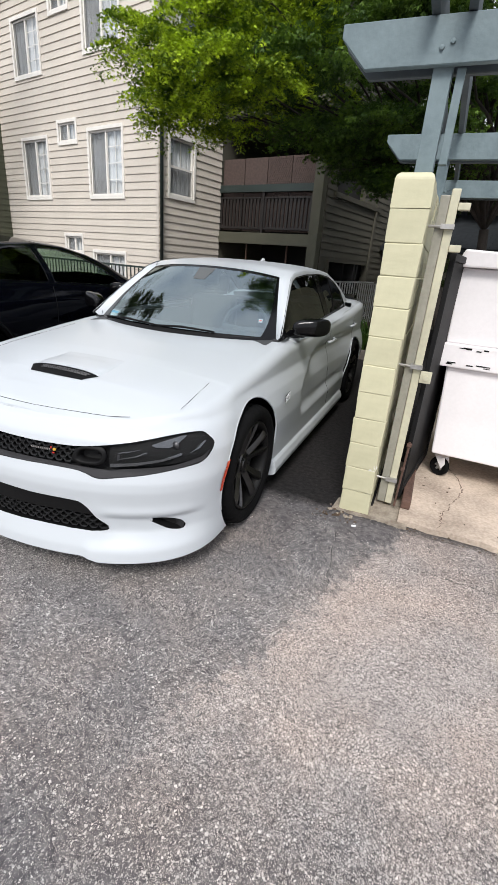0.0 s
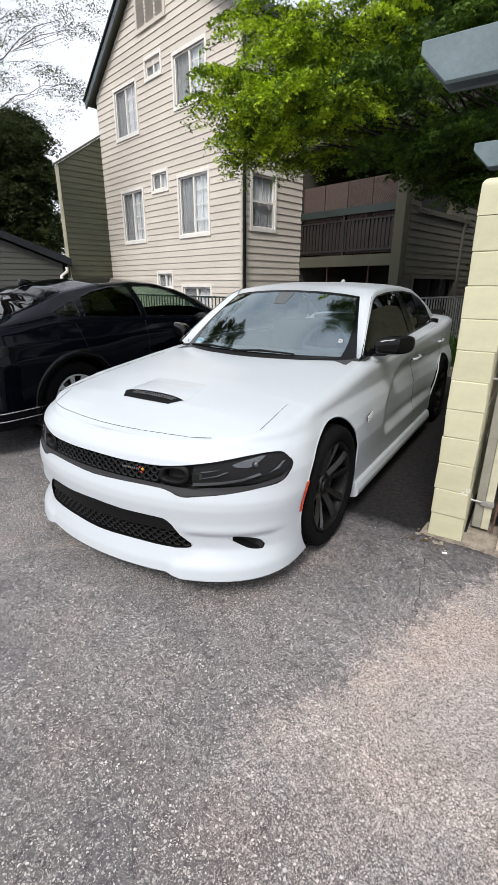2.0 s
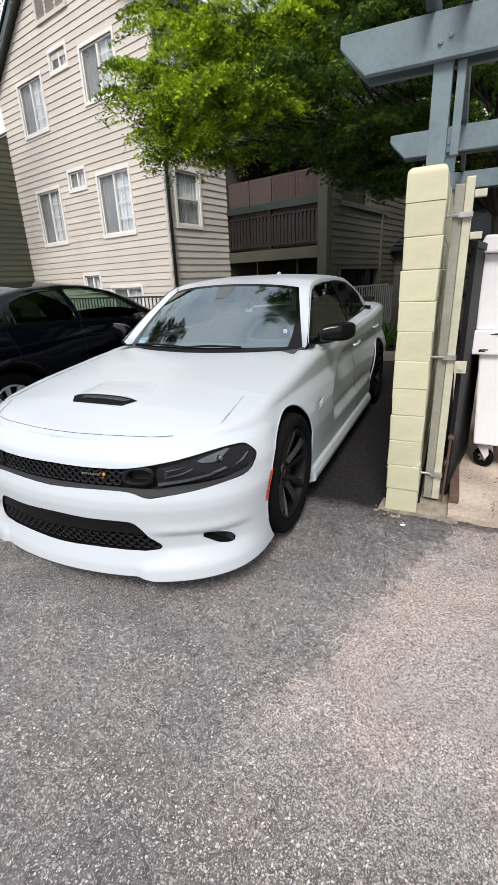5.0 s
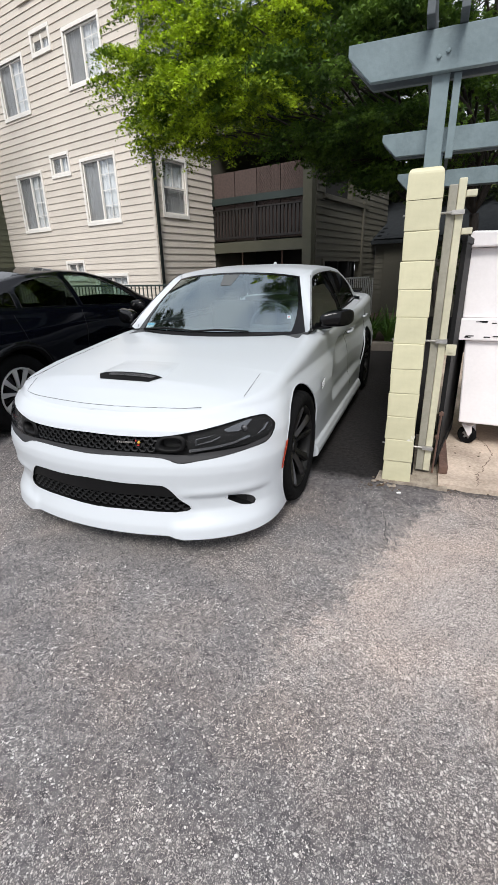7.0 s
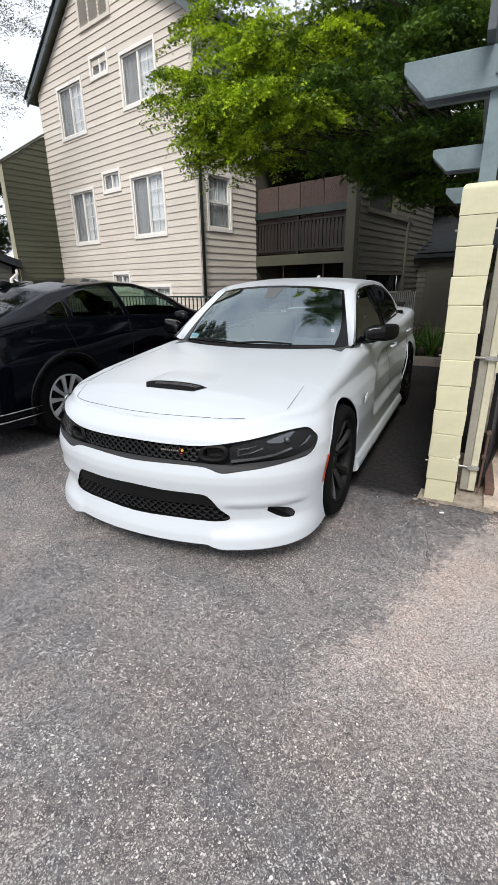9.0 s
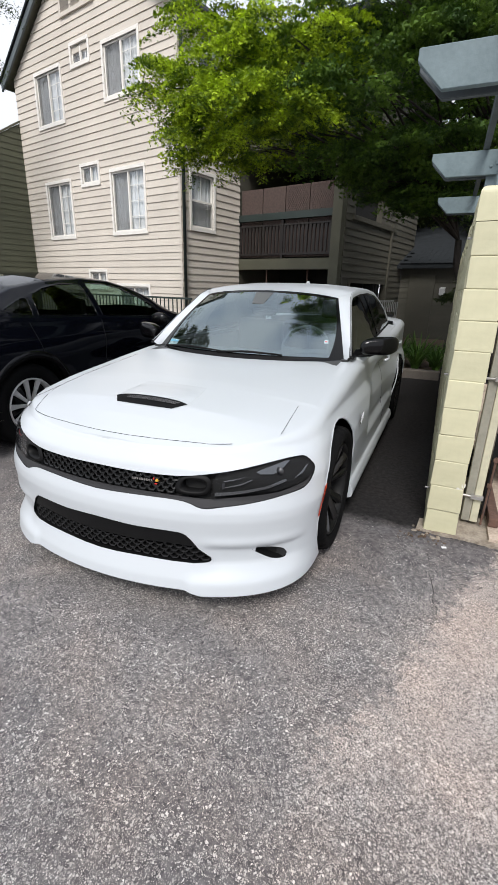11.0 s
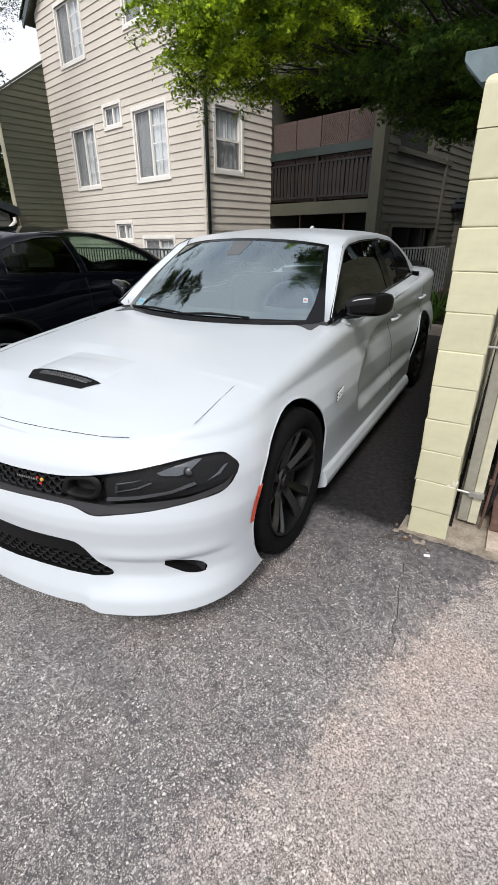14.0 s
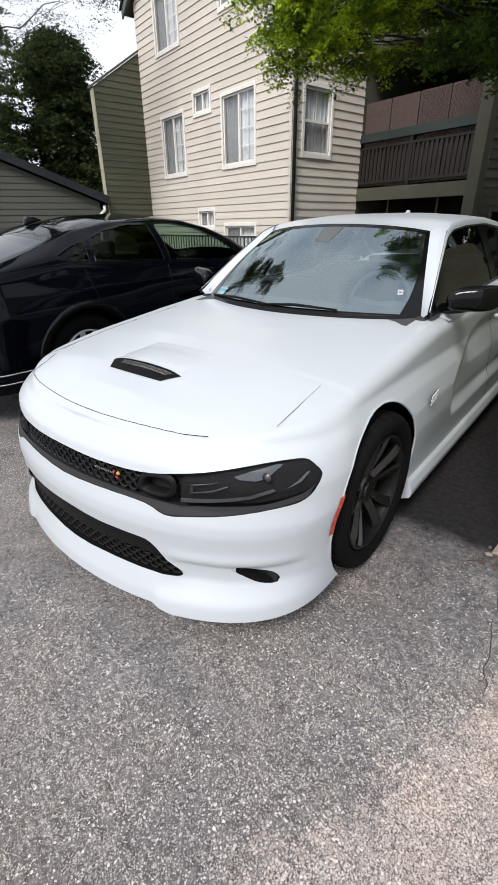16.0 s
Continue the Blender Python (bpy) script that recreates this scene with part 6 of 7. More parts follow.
for s in np.linspace(-0.9, 0.9, 30):
    a, b = ws((s + 1) / 2, 0.035, 0.003), Vector((0.757 * s, cowl_y(0.757 * s) - 0.03 * (1 - s ** 4), skin_z(0.757 * s, cowl_y(0.757 * s) - 0.03) - 0.004 - 0.03 * s ** 4))
    v.append((bm.verts.new(a), bm.verts.new(b)))
for p, q in zip(v, v[1:]):
    bm.faces.new((p[0], q[0], q[1], p[1]))
part("cowl", bm, BLACK_PLASTIC, car, "black scuttle panel")
for a0, a1 in ((0.06, 0.44), (0.42, 0.74)):
    bm = bmesh.new()
    bm_tube(bm, [ws(a0, 0.035, 0.012), ws(a0 * 0.5 + a1 * 0.5, 0.052, 0.02), ws(a1, 0.04, 0.016)], [0.006, 0.009, 0.006], 6)
    bm_tube(bm, [ws(a0, 0.03, 0.006), ws(a1, 0.035, 0.006)], 0.004, 6)
    part("wiper", bm, BLACK_PLASTIC, car, "black wiper arm", True)


def label_on(a, b, wa, wb, mtl, name, label, out=0.002):
    bm = patch(lambda u, w: ws(a + wa * u, b + wb * w, out), 3, 3)
    return part(name, bm, mtl, wsg, label)


label_on(0.918, 0.235, 0.018, 0.05, STICKER, "sticker", "small white windscreen sticker", -0.002)
label_on(0.922, 0.25, 0.010, 0.012, RED_BAR, "sticker_print", "red print bar", 0.0016)
label_on(0.05, 0.06, 0.075, 0.09, STICKER, "permit_sticker", "pale parking permit sticker", -0.002)
label_on(0.055, 0.11, 0.065, 0.025, BLUE_BAR, "permit_print", "blue print bar", 0.0016)

# ---- black crossover parked nose-in beside the sedan ----
SUV_X, SUV_HALF = -2.86, 0.94
suv = thing("crossover", "glossy black crossover with tinted windows and silver wheels", "car", (SUV_X, 0, 0))
S_AXLES, S_R, S_Z = (0.56, 3.52), 0.425, 0.385


def s_side(y, z):
    """Half width of the lower body: sill tuck, haunches over the wheels, a waist between them."""
    w = lerp(z, (0.22, 0.40, 0.62, 0.80, 0.95, 1.08), (0.885, 0.925, 0.935, 0.945, 0.925, 0.895))
    haunch = 0.022 * math.exp(-((y - 0.62) / 0.55) ** 2) + 0.018 * math.exp(-((y - 3.5) / 0.55) ** 2)
    waist = -0.022 * math.exp(-((z - 0.72) / 0.12) ** 2) * math.exp(-((y - 2.0) / 0.8) ** 4)
    return w + haunch * math.exp(-((z - 0.85) / 0.25) ** 2) + waist


def s_belt(y):
    return lerp(y, (-0.45, -0.1, 0.45, 1.5, 2.7, 3.2, 4.2), (1.02, 1.10, 1.155, 1.115, 1.05, 1.0, 0.86))


def s_rail(y):
    return lerp(y, (-0.45, -0.2, 0.1, 0.35, 0.7, 1.1, 1.6, 2.0, 2.35, 2.7, 3.05, 3.4, 4.4), (1.06, 1.12, 1.20, 1.27, 1.385, 1.455, 1.485, 1.465, 1.40, 1.285, 1.12, 1.03, 0.88))


def s_in(y):
    return lerp(y, (-0.45, 0.1, 0.7, 1.6, 2.3, 2.9, 3.3), (0.80, 0.74, 0.66, 0.62, 0.62, 0.70, 0.82))


def suv_rows():
    rows = []
    stations = [("tail", t) for t in np.linspace(1, 0, 26)] + [("side", y) for y in np.linspace(-0.02, 4.0, 120)[1:]] + [("nose", t) for t in np.linspace(0, 1, 16)[1:]]
    for kind, s in stations:
        y0 = s if kind == "side" else (-0.02 if kind == "tail" else 4.0)
        row = []
        def place(w, z, lean):
            if kind == "side":
                return Vector((w, s, z))
            a = s * math.pi / 2
            reach = (0.46 + 0.04 * math.sin(z * 6) - 0.16 * max(0, z - 0.95)) if kind == "tail" else 0.55
            return Vector((w * math.cos(a) ** 0.5, y0 + (-1 if kind == "tail" else 1) * reach * math.sin(a) ** 0.9, z))
        yy = place(0.9, 0.7, 0).y
        b, r, wi = s_belt(yy), s_rail(yy), s_in(yy)
        wb = s_side(yy, b) - 0.02
        for z in np.linspace(0.24, b - 0.05, 40):
            row.append(place(s_side(yy, z), z, 0))
        for t in np.linspace(0, 1, 5)[1:]:
            row.append(place(s_side(yy, b - 0.05) * (1 - t) + wb * t, b - 0.05 + 0.05 * math.sin(t * math.pi / 2), 0))
        for t in np.linspace(0, 1, 22)[1:]:
            row.append(place(wb + (wi - wb) * t + 0.03 * math.sin(math.pi * t), b + (max(r, b + 0.01) - b) * t, 0))
        for t in np.linspace(0, 1, 12)[1:]:
            row.append(place(wi * (1 - t), max(r, b + 0.01) + 0.055 * math.sin(t * math.pi / 2), 0))
        rows.append(row)
    return rows


def filled(poly, n=4):
    """The outline with extra points along its straight edges."""
    out = []
    for (a, b), (c, d) in zip(poly, poly[1:] + poly[:1]):
        out += [(a + (c - a) * k / n, b + (d - b) * k / n) for k in range(n)]
    return out


S_GLASS = [filled([(0.42, 1.205), (0.57, 1.165), (0.70, 1.158), (0.74, 1.315), (0.60, 1.272)]),
           filled([(0.76, 1.156), (1.52, 1.125), (1.50, 1.432), (1.25, 1.428), (1.0, 1.388), (0.80, 1.328)]),
           filled([(1.60, 1.122), (2.2, 1.092), (2.72, 1.068), (2.46, 1.262), (2.14, 1.39), (1.85, 1.432), (1.58, 1.438)])]


def suv_hole(p, side):
    if p.x > 0.5:
        for y in S_AXLES:
            if p.z < 0.95 and math.hypot(p.y - y, p.z - S_Z) < S_R:
                return True
    if p.x > 0.55 and 0.3 < p.y < 2.8 and p.z > 1.0:
        return any(inside((p.y, p.z), q) for q in S_GLASS)
    return False


def suv_snap(p, side):
    for y in S_AXLES:
        d = math.hypot(p.y - y, p.z - S_Z)
        if p.x > 0.5 and p.z < 0.95 and d < S_R:
            k = S_R / d
            return Vector((p.x, y + (p.y - y) * k, S_Z + (p.z - S_Z) * k))
    for q in S_GLASS:
        if inside((p.y, p.z), q):
            n = nearest((p.y, p.z), q)
            return Vector((p.x, n.x, n.y))
    return p


def suv_class(c):
    near = "L" if c.x > 0 else "R"
    if c.z > s_belt(c.y) - 0.02 and abs(c.x) < s_in(c.y) - 0.05:
        return ("windscreen", "") if 2.3 < c.y < 3.1 else (("rear_screen", "") if -0.3 < c.y < 0.45 else ("roof", ""))
    if c.y > 3.0 and c.z > 0.8:
        return ("hood", "")
    if c.y < 0.0:
        return ("tailgate", "")
    if 0.75 < c.y < 1.53:
        return ("rear_door", near)
    if 1.53 <= c.y < 2.9:
        return ("front_door", near)
    return ("quarter_panel" if c.y < 2 else "front_wing", near)


s_rows = suv_rows()
made = grid_parts(suv, s_rows, 10 ** 6, suv_hole, suv_snap, suv_class, CAR_BLACK)
SILVER = mat("silver_alloy", (0.62, 0.62, 0.62), 0.4, metal=0.35, var=0.06, bump=0)
SUV_GLASS = glass("dark_car_glass", (0.58, 0.70, 0.63), ior=1.4)
PRIVACY = glass("privacy_glass", (0.10, 0.115, 0.11), ior=1.32)
for key, g in ((("windscreen", ""), SUV_GLASS), (("rear_screen", ""), PRIVACY)):
    if key in made:
        made[key].data.materials[0] = g
        made[key].visible_shadow = False
for sx in (1, -1):
    for i, poly in enumerate(S_GLASS):
        bm = bmesh.new()
        ys, zs = [p[0] for p in poly], [p[1] for p in poly]
        def skin(y, z):
            b, r = s_belt(y), s_rail(y)
            t = max(0.0, min(1.0, (z - b) / max(0.01, r - b)))
            wb = s_side(y, b) - 0.02
            return wb + (s_in(y) - wb) * t + 0.03 * math.sin(math.pi * t) - 0.004
        vs = [bm.verts.new((sx * skin(y, z), y, z)) for y, z in poly]
        c = bm.verts.new((sx * (skin(sum(ys) / len(ys), sum(zs) / len(zs))), sum(ys) / len(ys), sum(zs) / len(zs)))
        for k in range(len(vs)):
            bm.faces.new((vs[k], vs[(k + 1) % len(vs)], c))
        bmesh.ops.recalc_face_normals(bm, faces=bm.faces[:])
        o = part("side_glass", bm, SUV_GLASS if i == 2 else PRIVACY, suv, "tinted side glass", True)
        o.visible_shadow = False
        bm = bmesh.new()
        bm_tube(bm, [(sx * (skin(y, z) + 0.003), y, z) for y, z in poly + poly[:1]], 0.004, 6, False)
        part("window_seal", bm, GLOSS_BLACK, suv, "", True)
    # cladding over the arches, mirrors, shut lines
    for y in S_AXLES:
        bm = bmesh.new()
        g = []
        for a in np.linspace(-0.30, math.pi + 0.30, 44):
            c, s = math.cos(a), math.sin(a)
            ring = []
            for rr, o in ((S_R - 0.002, -0.06), (S_R - 0.004, 0.012), (S_R + 0.045, 0.012), (S_R + 0.06, -0.004)):
                yy, zz = y + c * rr, S_Z + s * rr
                ring.append(bm.verts.new((sx * (s_side(yy, max(0.24, min(zz, 1.0))) + o), yy, zz)))
            g.append(ring)
        for p, q in zip(g, g[1:]):
            for k in range(3):
                bm.faces.new((p[k], p[k + 1], q[k + 1], q[k]))
        bmesh.ops.recalc_face_normals(bm, faces=bm.faces[:])
        part("arch_cladding", bm, GLOSS_BLACK, suv, "black wheel-arch cladding", True)
        bm = bmesh.new()
        v = []
        for a in np.linspace(-0.3, math.pi + 0.3, 36):
            v.append([bm.verts.new((sx * x, y + math.cos(a) * (S_R + 0.003), S_Z + math.sin(a) * (S_R + 0.003))) for x in (0.88, 0.58)])
        for p, q in zip(v, v[1:]):
            bm.faces.new((p[0], p[1], q[1], q[0]))
        bm.faces.new([p[1] for p in v])
        part("arch_liner", bm, BLACK_PLASTIC, suv)
        rub = bmesh.new()
        bm_lathe(rub, [(0.245, 0.07), (0.26, 0.10), (0.30, 0.12), (0.345, 0.117), (0.366, 0.10), (0.374, 0.06), (0.374, -0.08), (0.36, -0.11), (0.30, -0.12), (0.245, -0.09)], 64, "x", True)
        w = part("wheel", rub, RUBBER, suv, "black tyre on a silver and black wheel", True)
        w.matrix_basis = pose(sx * 0.80, y, 0.375, 0, 0, 0 if sx > 0 else 180)
        bm = bmesh.new()
        bm_lathe(bm, [(0.248, 0.095), (0.24, 0.10), (0.232, 0.09), (0.225, -0.08), (0.245, -0.09)], 48, "x", True)
        part("rim", bm, SILVER, w, "", True)
        bm = bmesh.new()
        bm_lathe(bm, [(0.0, 0.05), (0.05, 0.055), (0.22, 0.04), (0.228, 0.03)], 40, "x")
        part("wheel_disc", bm, GLOSS_BLACK, w, "", True)
        for k in range(5):
            bm = bmesh.new()
            for side in (-1, 1):
                m = pose(0, 0, 0, k * 72 + 12, 0, 0)
                q = [[m @ Vector(p) for p in ((fx, r, side * (off - hw)), (fx, r, side * (off + hw)), (fx - 0.02, r, side * (off + hw)), (fx - 0.02, r, side * (off - hw)))] for r, off, hw, fx in ((0.05, 0.02, 0.014, 0.07), (0.13, 0.04, 0.016, 0.082), (0.235, 0.075, 0.028, 0.092))]
                vs = [[bm.verts.new(p) for p in s] for s in q]
                for a, b in zip(vs, vs[1:]):
                    for i in range(4):
                        bm.faces.new((a[i], a[(i + 1) % 4], b[(i + 1) % 4], b[i]))
            bmesh.ops.recalc_face_normals(bm, faces=bm.faces[:])
            part("spoke", bm, SILVER, w, "machined silver spoke")
        bm = bmesh.new()
        bm_lathe(bm, [(0.0, 0.078), (0.03, 0.076), (0.05, 0.066), (0.05, 0.05)], 24, "x")
        part("hub_cap", bm, CHROME, w, "", True)
    bm = bmesh.new()
    bmesh.ops.create_uvsphere(bm, u_segments=20, v_segments=12, radius=1.0)
    for v in bm.verts:
        x, y, z = v.co
        v.co = Vector((sx * (1.02 + 0.11 * math.copysign(abs(x) ** 0.8, x)), 2.42 + 0.06 * y, 1.055 + 0.07 * math.copysign(abs(z) ** 0.75, z)))
    bm_tube(bm, [(sx * 0.88, 2.45, 0.99), (sx * 0.98, 2.44, 1.02)], 0.03, 8)
    part("door_mirror", bm, GLOSS_BLACK, suv, "black door mirror", True)
    for y0, z1, lean in ((0.62, 1.12, 0.28), (1.54, 1.10, 0.0), (2.86, 1.0, 0.0)):
        bm = bmesh.new()
        bm_tube(bm, [(sx * (s_side(y0 + lean * (z1 - z), z) + 0.0006), y0 + lean * (z1 - z), z) for z in np.linspace(0.42 if lean == 0 else 0.78, z1 - 0.02, 20)], 0.003, 6)
        part("shut_line", bm, BLACK_PLASTIC, suv, "dark panel gap", True)
    # tail lamp, red reflector, bright bumper line
    bm = bmesh.new()
    g = []
    for t in np.linspace(0, 1, 10):
        y = -0.32 + 0.23 * t
        k = next((r for r in s_rows if r[20].y >= y), s_rows[20])
        wx = float(np.interp(y, [r[22].y for r in s_rows[:27]], [r[22].x for r in s_rows[:27]]))
        g.append([bm.verts.new((sx * (wx + 0.006), y - 0.004, z)) for z in (0.86 + 0.03 * t, 0.99 - 0.02 * t)])
    for p, q in zip(g, g[1:]):
        bm.faces.new((p[0], q[0], q[1], p[1]))
    part("tail_lamp", bm, GLOSS_BLACK, suv, "smoked tail lamp")
    bm = bmesh.new()
    bm_box(bm, 0.925, 0.94, 0.10, 0.13, 0.44, 0.60, 0.004)
    for v in bm.verts:
        v.co.x = sx * (s_side(0.1, 0.5) + 0.004 + (v.co.x - 0.925) * 0.3)
        v.co.y -= (v.co.z - 0.44) * -0.18
    part("reflector", bm, mat("red_reflector", (0.35, 0.01, 0.012), 0.25, bump=0, coat=0.5), suv, "dark red reflector")
bm = bmesh.new()
for z in (0.40, 0.33):
    bm_tube(bm, [(0.933, 0.20, z), (0.933, 0.08, z)] + [(0.93 * math.cos(a) ** 0.5 + 0.003 if math.cos(a) > 0 else 0.0, -0.02 - 0.50 * math.sin(a) ** 0.9, z) for a in np.linspace(0.3, math.pi / 2 - 0.01, 16)], 0.006, 6)
part("bumper_line", bm, CHROME, suv, "thin bright bumper line", True)
bm = bmesh.new()
bm_tube(bm, [(0.92 * math.cos(a) ** 0.5, -0.02 - 0.49 * math.sin(a) ** 0.9, 0.47) for a in np.linspace(0.5, math.pi / 2 - 0.01, 16)], 0.012, 6)
part("red_strip", bm, mat("red_lamp_strip", (0.30, 0.01, 0.015), 0.3, bump=0), suv, "dark red lamp strip", True)
bm = bmesh.new()
bm_box(bm, -0.74, 0.74, 0.2, 3.9, 0.16, 0.34, 0.03)
bm_box(bm, -0.80, 0.80, 0.9, 2.9, 0.34, 0.42)
for x in (-0.37, 0.37):
    bm_box(bm, x - 0.24, x + 0.24, 1.66, 1.80, 0.42, 1.08, 0.05)
    bm_box(bm, x - 0.12, x + 0.12, 1.70, 1.78, 1.10, 1.27, 0.03)
part("cabin", bm, CABIN, suv, "dark seats and floor")
bm = bmesh.new()
bm_prism(bm, [(0.64, 1.43), (0.82, 1.475), (0.74, 1.505), (0.67, 1.507)], -0.026, 0.026, "x")
bmesh.ops.bevel(bm, geom=bm.edges[:], offset=0.012, segments=2, profile=0.5, affect="EDGES")
part("roof_antenna", bm, GLOSS_BLACK, suv, "black roof antenna fin", True)

# ---- trees and planting ----
def leaf_cloud(rng, clumps, per, size, droop=0.35, lobes=3, spread=1.0, tuft=140, thick=0.035):
    """Many small lobed leaves in flattened layers round the given clumps of x, y, z, radii; returns points and triangles."""
    verts, faces = [], []
    total = sum(c[6] if len(c) > 6 else 1.0 for c in clumps)
    shape = []
    for k in range(lobes):
        a = (k - (lobes - 1) / 2) * 0.95
        d = np.array([math.sin(a), math.cos(a), 0.0])
        s = np.array([math.cos(a), -math.sin(a), 0.0])
        ln = 1.0 if k == lobes // 2 else 0.78
        shape.append([np.zeros(3), d * ln * 0.5 + s * 0.21, d * ln + np.array([0, 0, -0.18]), d * ln * 0.5 - s * 0.21])
    shape = np.array(shape)
    for c in clumps:
        n = int(per * (c[6] if len(c) > 6 else 1.0))
        # sub-sprays inside a clump give the layered, uneven outline
        m = max(5, n // tuft)
        th, ph = rng.uniform(0, 2 * math.pi, m), rng.uniform(-1, 1, m)
        rad = rng.uniform(0.35, 1.0, m) ** 0.6
        cen = np.stack([np.cos(th) * np.sqrt(1 - ph * ph) * rad * c[3], np.sin(th) * np.sqrt(1 - ph * ph) * rad * c[4], ph * rad * c[5]], 1) + np.array(c[:3])
        which = rng.integers(0, m, n)
        # each spray is a fan that reaches outwards and hangs at its tip
        out = np.arctan2(cen[:, 1] - c[1], cen[:, 0] - c[0]) + rng.normal(0, 0.5, m)
        reach, wide = rng.uniform(0.14, 0.25, m), rng.uniform(0.09, 0.16, m)
        loc = np.clip(rng.normal(0, 1, (n, 3)), -1.9, 1.9)
        along, across = loc[:, 0] * reach[which] * spread, loc[:, 1] * wide[which] * spread * (1.15 - 0.3 * loc[:, 0])
        ca, sa = np.cos(out[which]), np.sin(out[which])
        pos = cen[which] + np.stack([along * ca - across * sa, along * sa + across * ca, loc[:, 2] * thick * spread], 1)
        pos[:, 2] -= droop * (np.maximum(0.0, along + 0.1) ** 2 * 1.3 + across ** 2)
        yaw, tilt, roll = rng.uniform(0, 2 * math.pi, n), rng.normal(-0.35, 0.45, n), rng.normal(0, 0.45, n)
        sz = size * rng.uniform(0.6, 1.25, n)
        for p, a, t, r, s in zip(pos, yaw, tilt, roll, sz):
            m3 = np.array(Euler((t, r, a)).to_matrix())
            q = (shape.reshape(-1, 3) * s) @ m3.T + p
            b = len(verts)
            verts.extend(map(tuple, q))
            for k in range(lobes):
                o = b + 4 * k
                faces.append((o, o + 1, o + 2, o + 3) if k == 0 else (b, o + 1, o + 2, o + 3))
    return verts, faces


def limb(bm, a, b, r0, r1, rng, sag=0.1, n=7):
    a, b = Vector(a), Vector(b)
    pts = [a.lerp(b, t) + Vector((rng.normal(0, 0.04), rng.normal(0, 0.04), sag * math.sin(math.pi * t) + rng.normal(0, 0.03))) * (1 if 0 < t < 1 else 0) for t in np.linspace(0, 1, n)]
    bm_tube(bm, pts, [r0 + (r1 - r0) * i / (n - 1) for i in range(n)], 7)


def tree(name, label, base, fork, clumps, per, size, mtl, seed, r0=0.14, lobes=3, twigs=3, droop=0.35, rise=0.35, tuft=140, thick=0.035):
    rng = np.random.default_rng(seed)
    t = thing(name, label, "tree", base)
    o = Vector(base)
    bm = bmesh.new()
    f = Vector(fork) - o
    limb(bm, (0, 0, -0.05), f, r0, r0 * 0.72, rng, 0.0)
    for c in clumps:
        e = Vector(c[:3]) - o
        k = f.lerp(e, 0.5) + Vector((rng.normal(0, 0.15), rng.normal(0, 0.15), rise))
        limb(bm, f, k, r0 * 0.30, r0 * 0.2, rng, 0.25, 7)
        limb(bm, k, e, r0 * 0.2, r0 * 0.06, rng, 0.08, 6)
        for _ in range(twigs):
            d = Vector((rng.normal(0, 1) * c[3], rng.normal(0, 1) * c[4], rng.normal(0, 0.5) * c[5])) * 0.6
            limb(bm, k.lerp(e, rng.uniform(0.3, 1.0)), e + d, r0 * 0.09, r0 * 0.03, rng, 0.03, 4)
    part("trunk", bm, BARK, t, "dark branching trunk", True)
    v, fc = leaf_cloud(rng, [(c[0] - o.x, c[1] - o.y, c[2] - o.z, *c[3:]) for c in clumps], per, size, droop, lobes, max(1.0, size / 0.07), tuft, thick)
    me = raw_mesh("crown", v, fc, mtl)
    ob = new("crown", me)
    ob.parent = t
    tagged(ob, kind="stuff")
    return t


near_maple = [(-3.05, 4.75, 4.3, 0.62, 0.62, 0.5, 0.8), (-2.6, 4.55, 3.62, 0.55, 0.55, 0.34, 0.8), (-2.2, 4.5, 4.55, 0.85, 0.8, 0.55), (-1.75, 4.1, 3.7, 0.8, 0.7, 0.36), (-0.95, 3.6, 3.55, 0.75, 0.6, 0.26),
              (-0.9, 4.2, 4.4, 0.95, 0.9, 0.5), (-2.2, 5.7, 3.7, 0.85, 0.8, 0.34), (-1.25, 6.1, 4.05, 0.95, 0.9, 0.4), (-2.5, 5.3, 5.35, 0.9, 0.9, 0.6), (-1.3, 5.0, 5.6, 1.1, 1.1, 0.7),
              (-0.6, 4.6, 6.5, 1.3, 1.1, 0.6)]
tree("maple_tree", "broad maple with bright green layered leaves in front of the building", (1.95, 6.9, 0.1), (1.35, 6.85, 2.3), near_maple, 6800, 0.033, MAPLE, 5, 0.08, lobes=5, droop=0.9, tuft=330, thick=0.022)
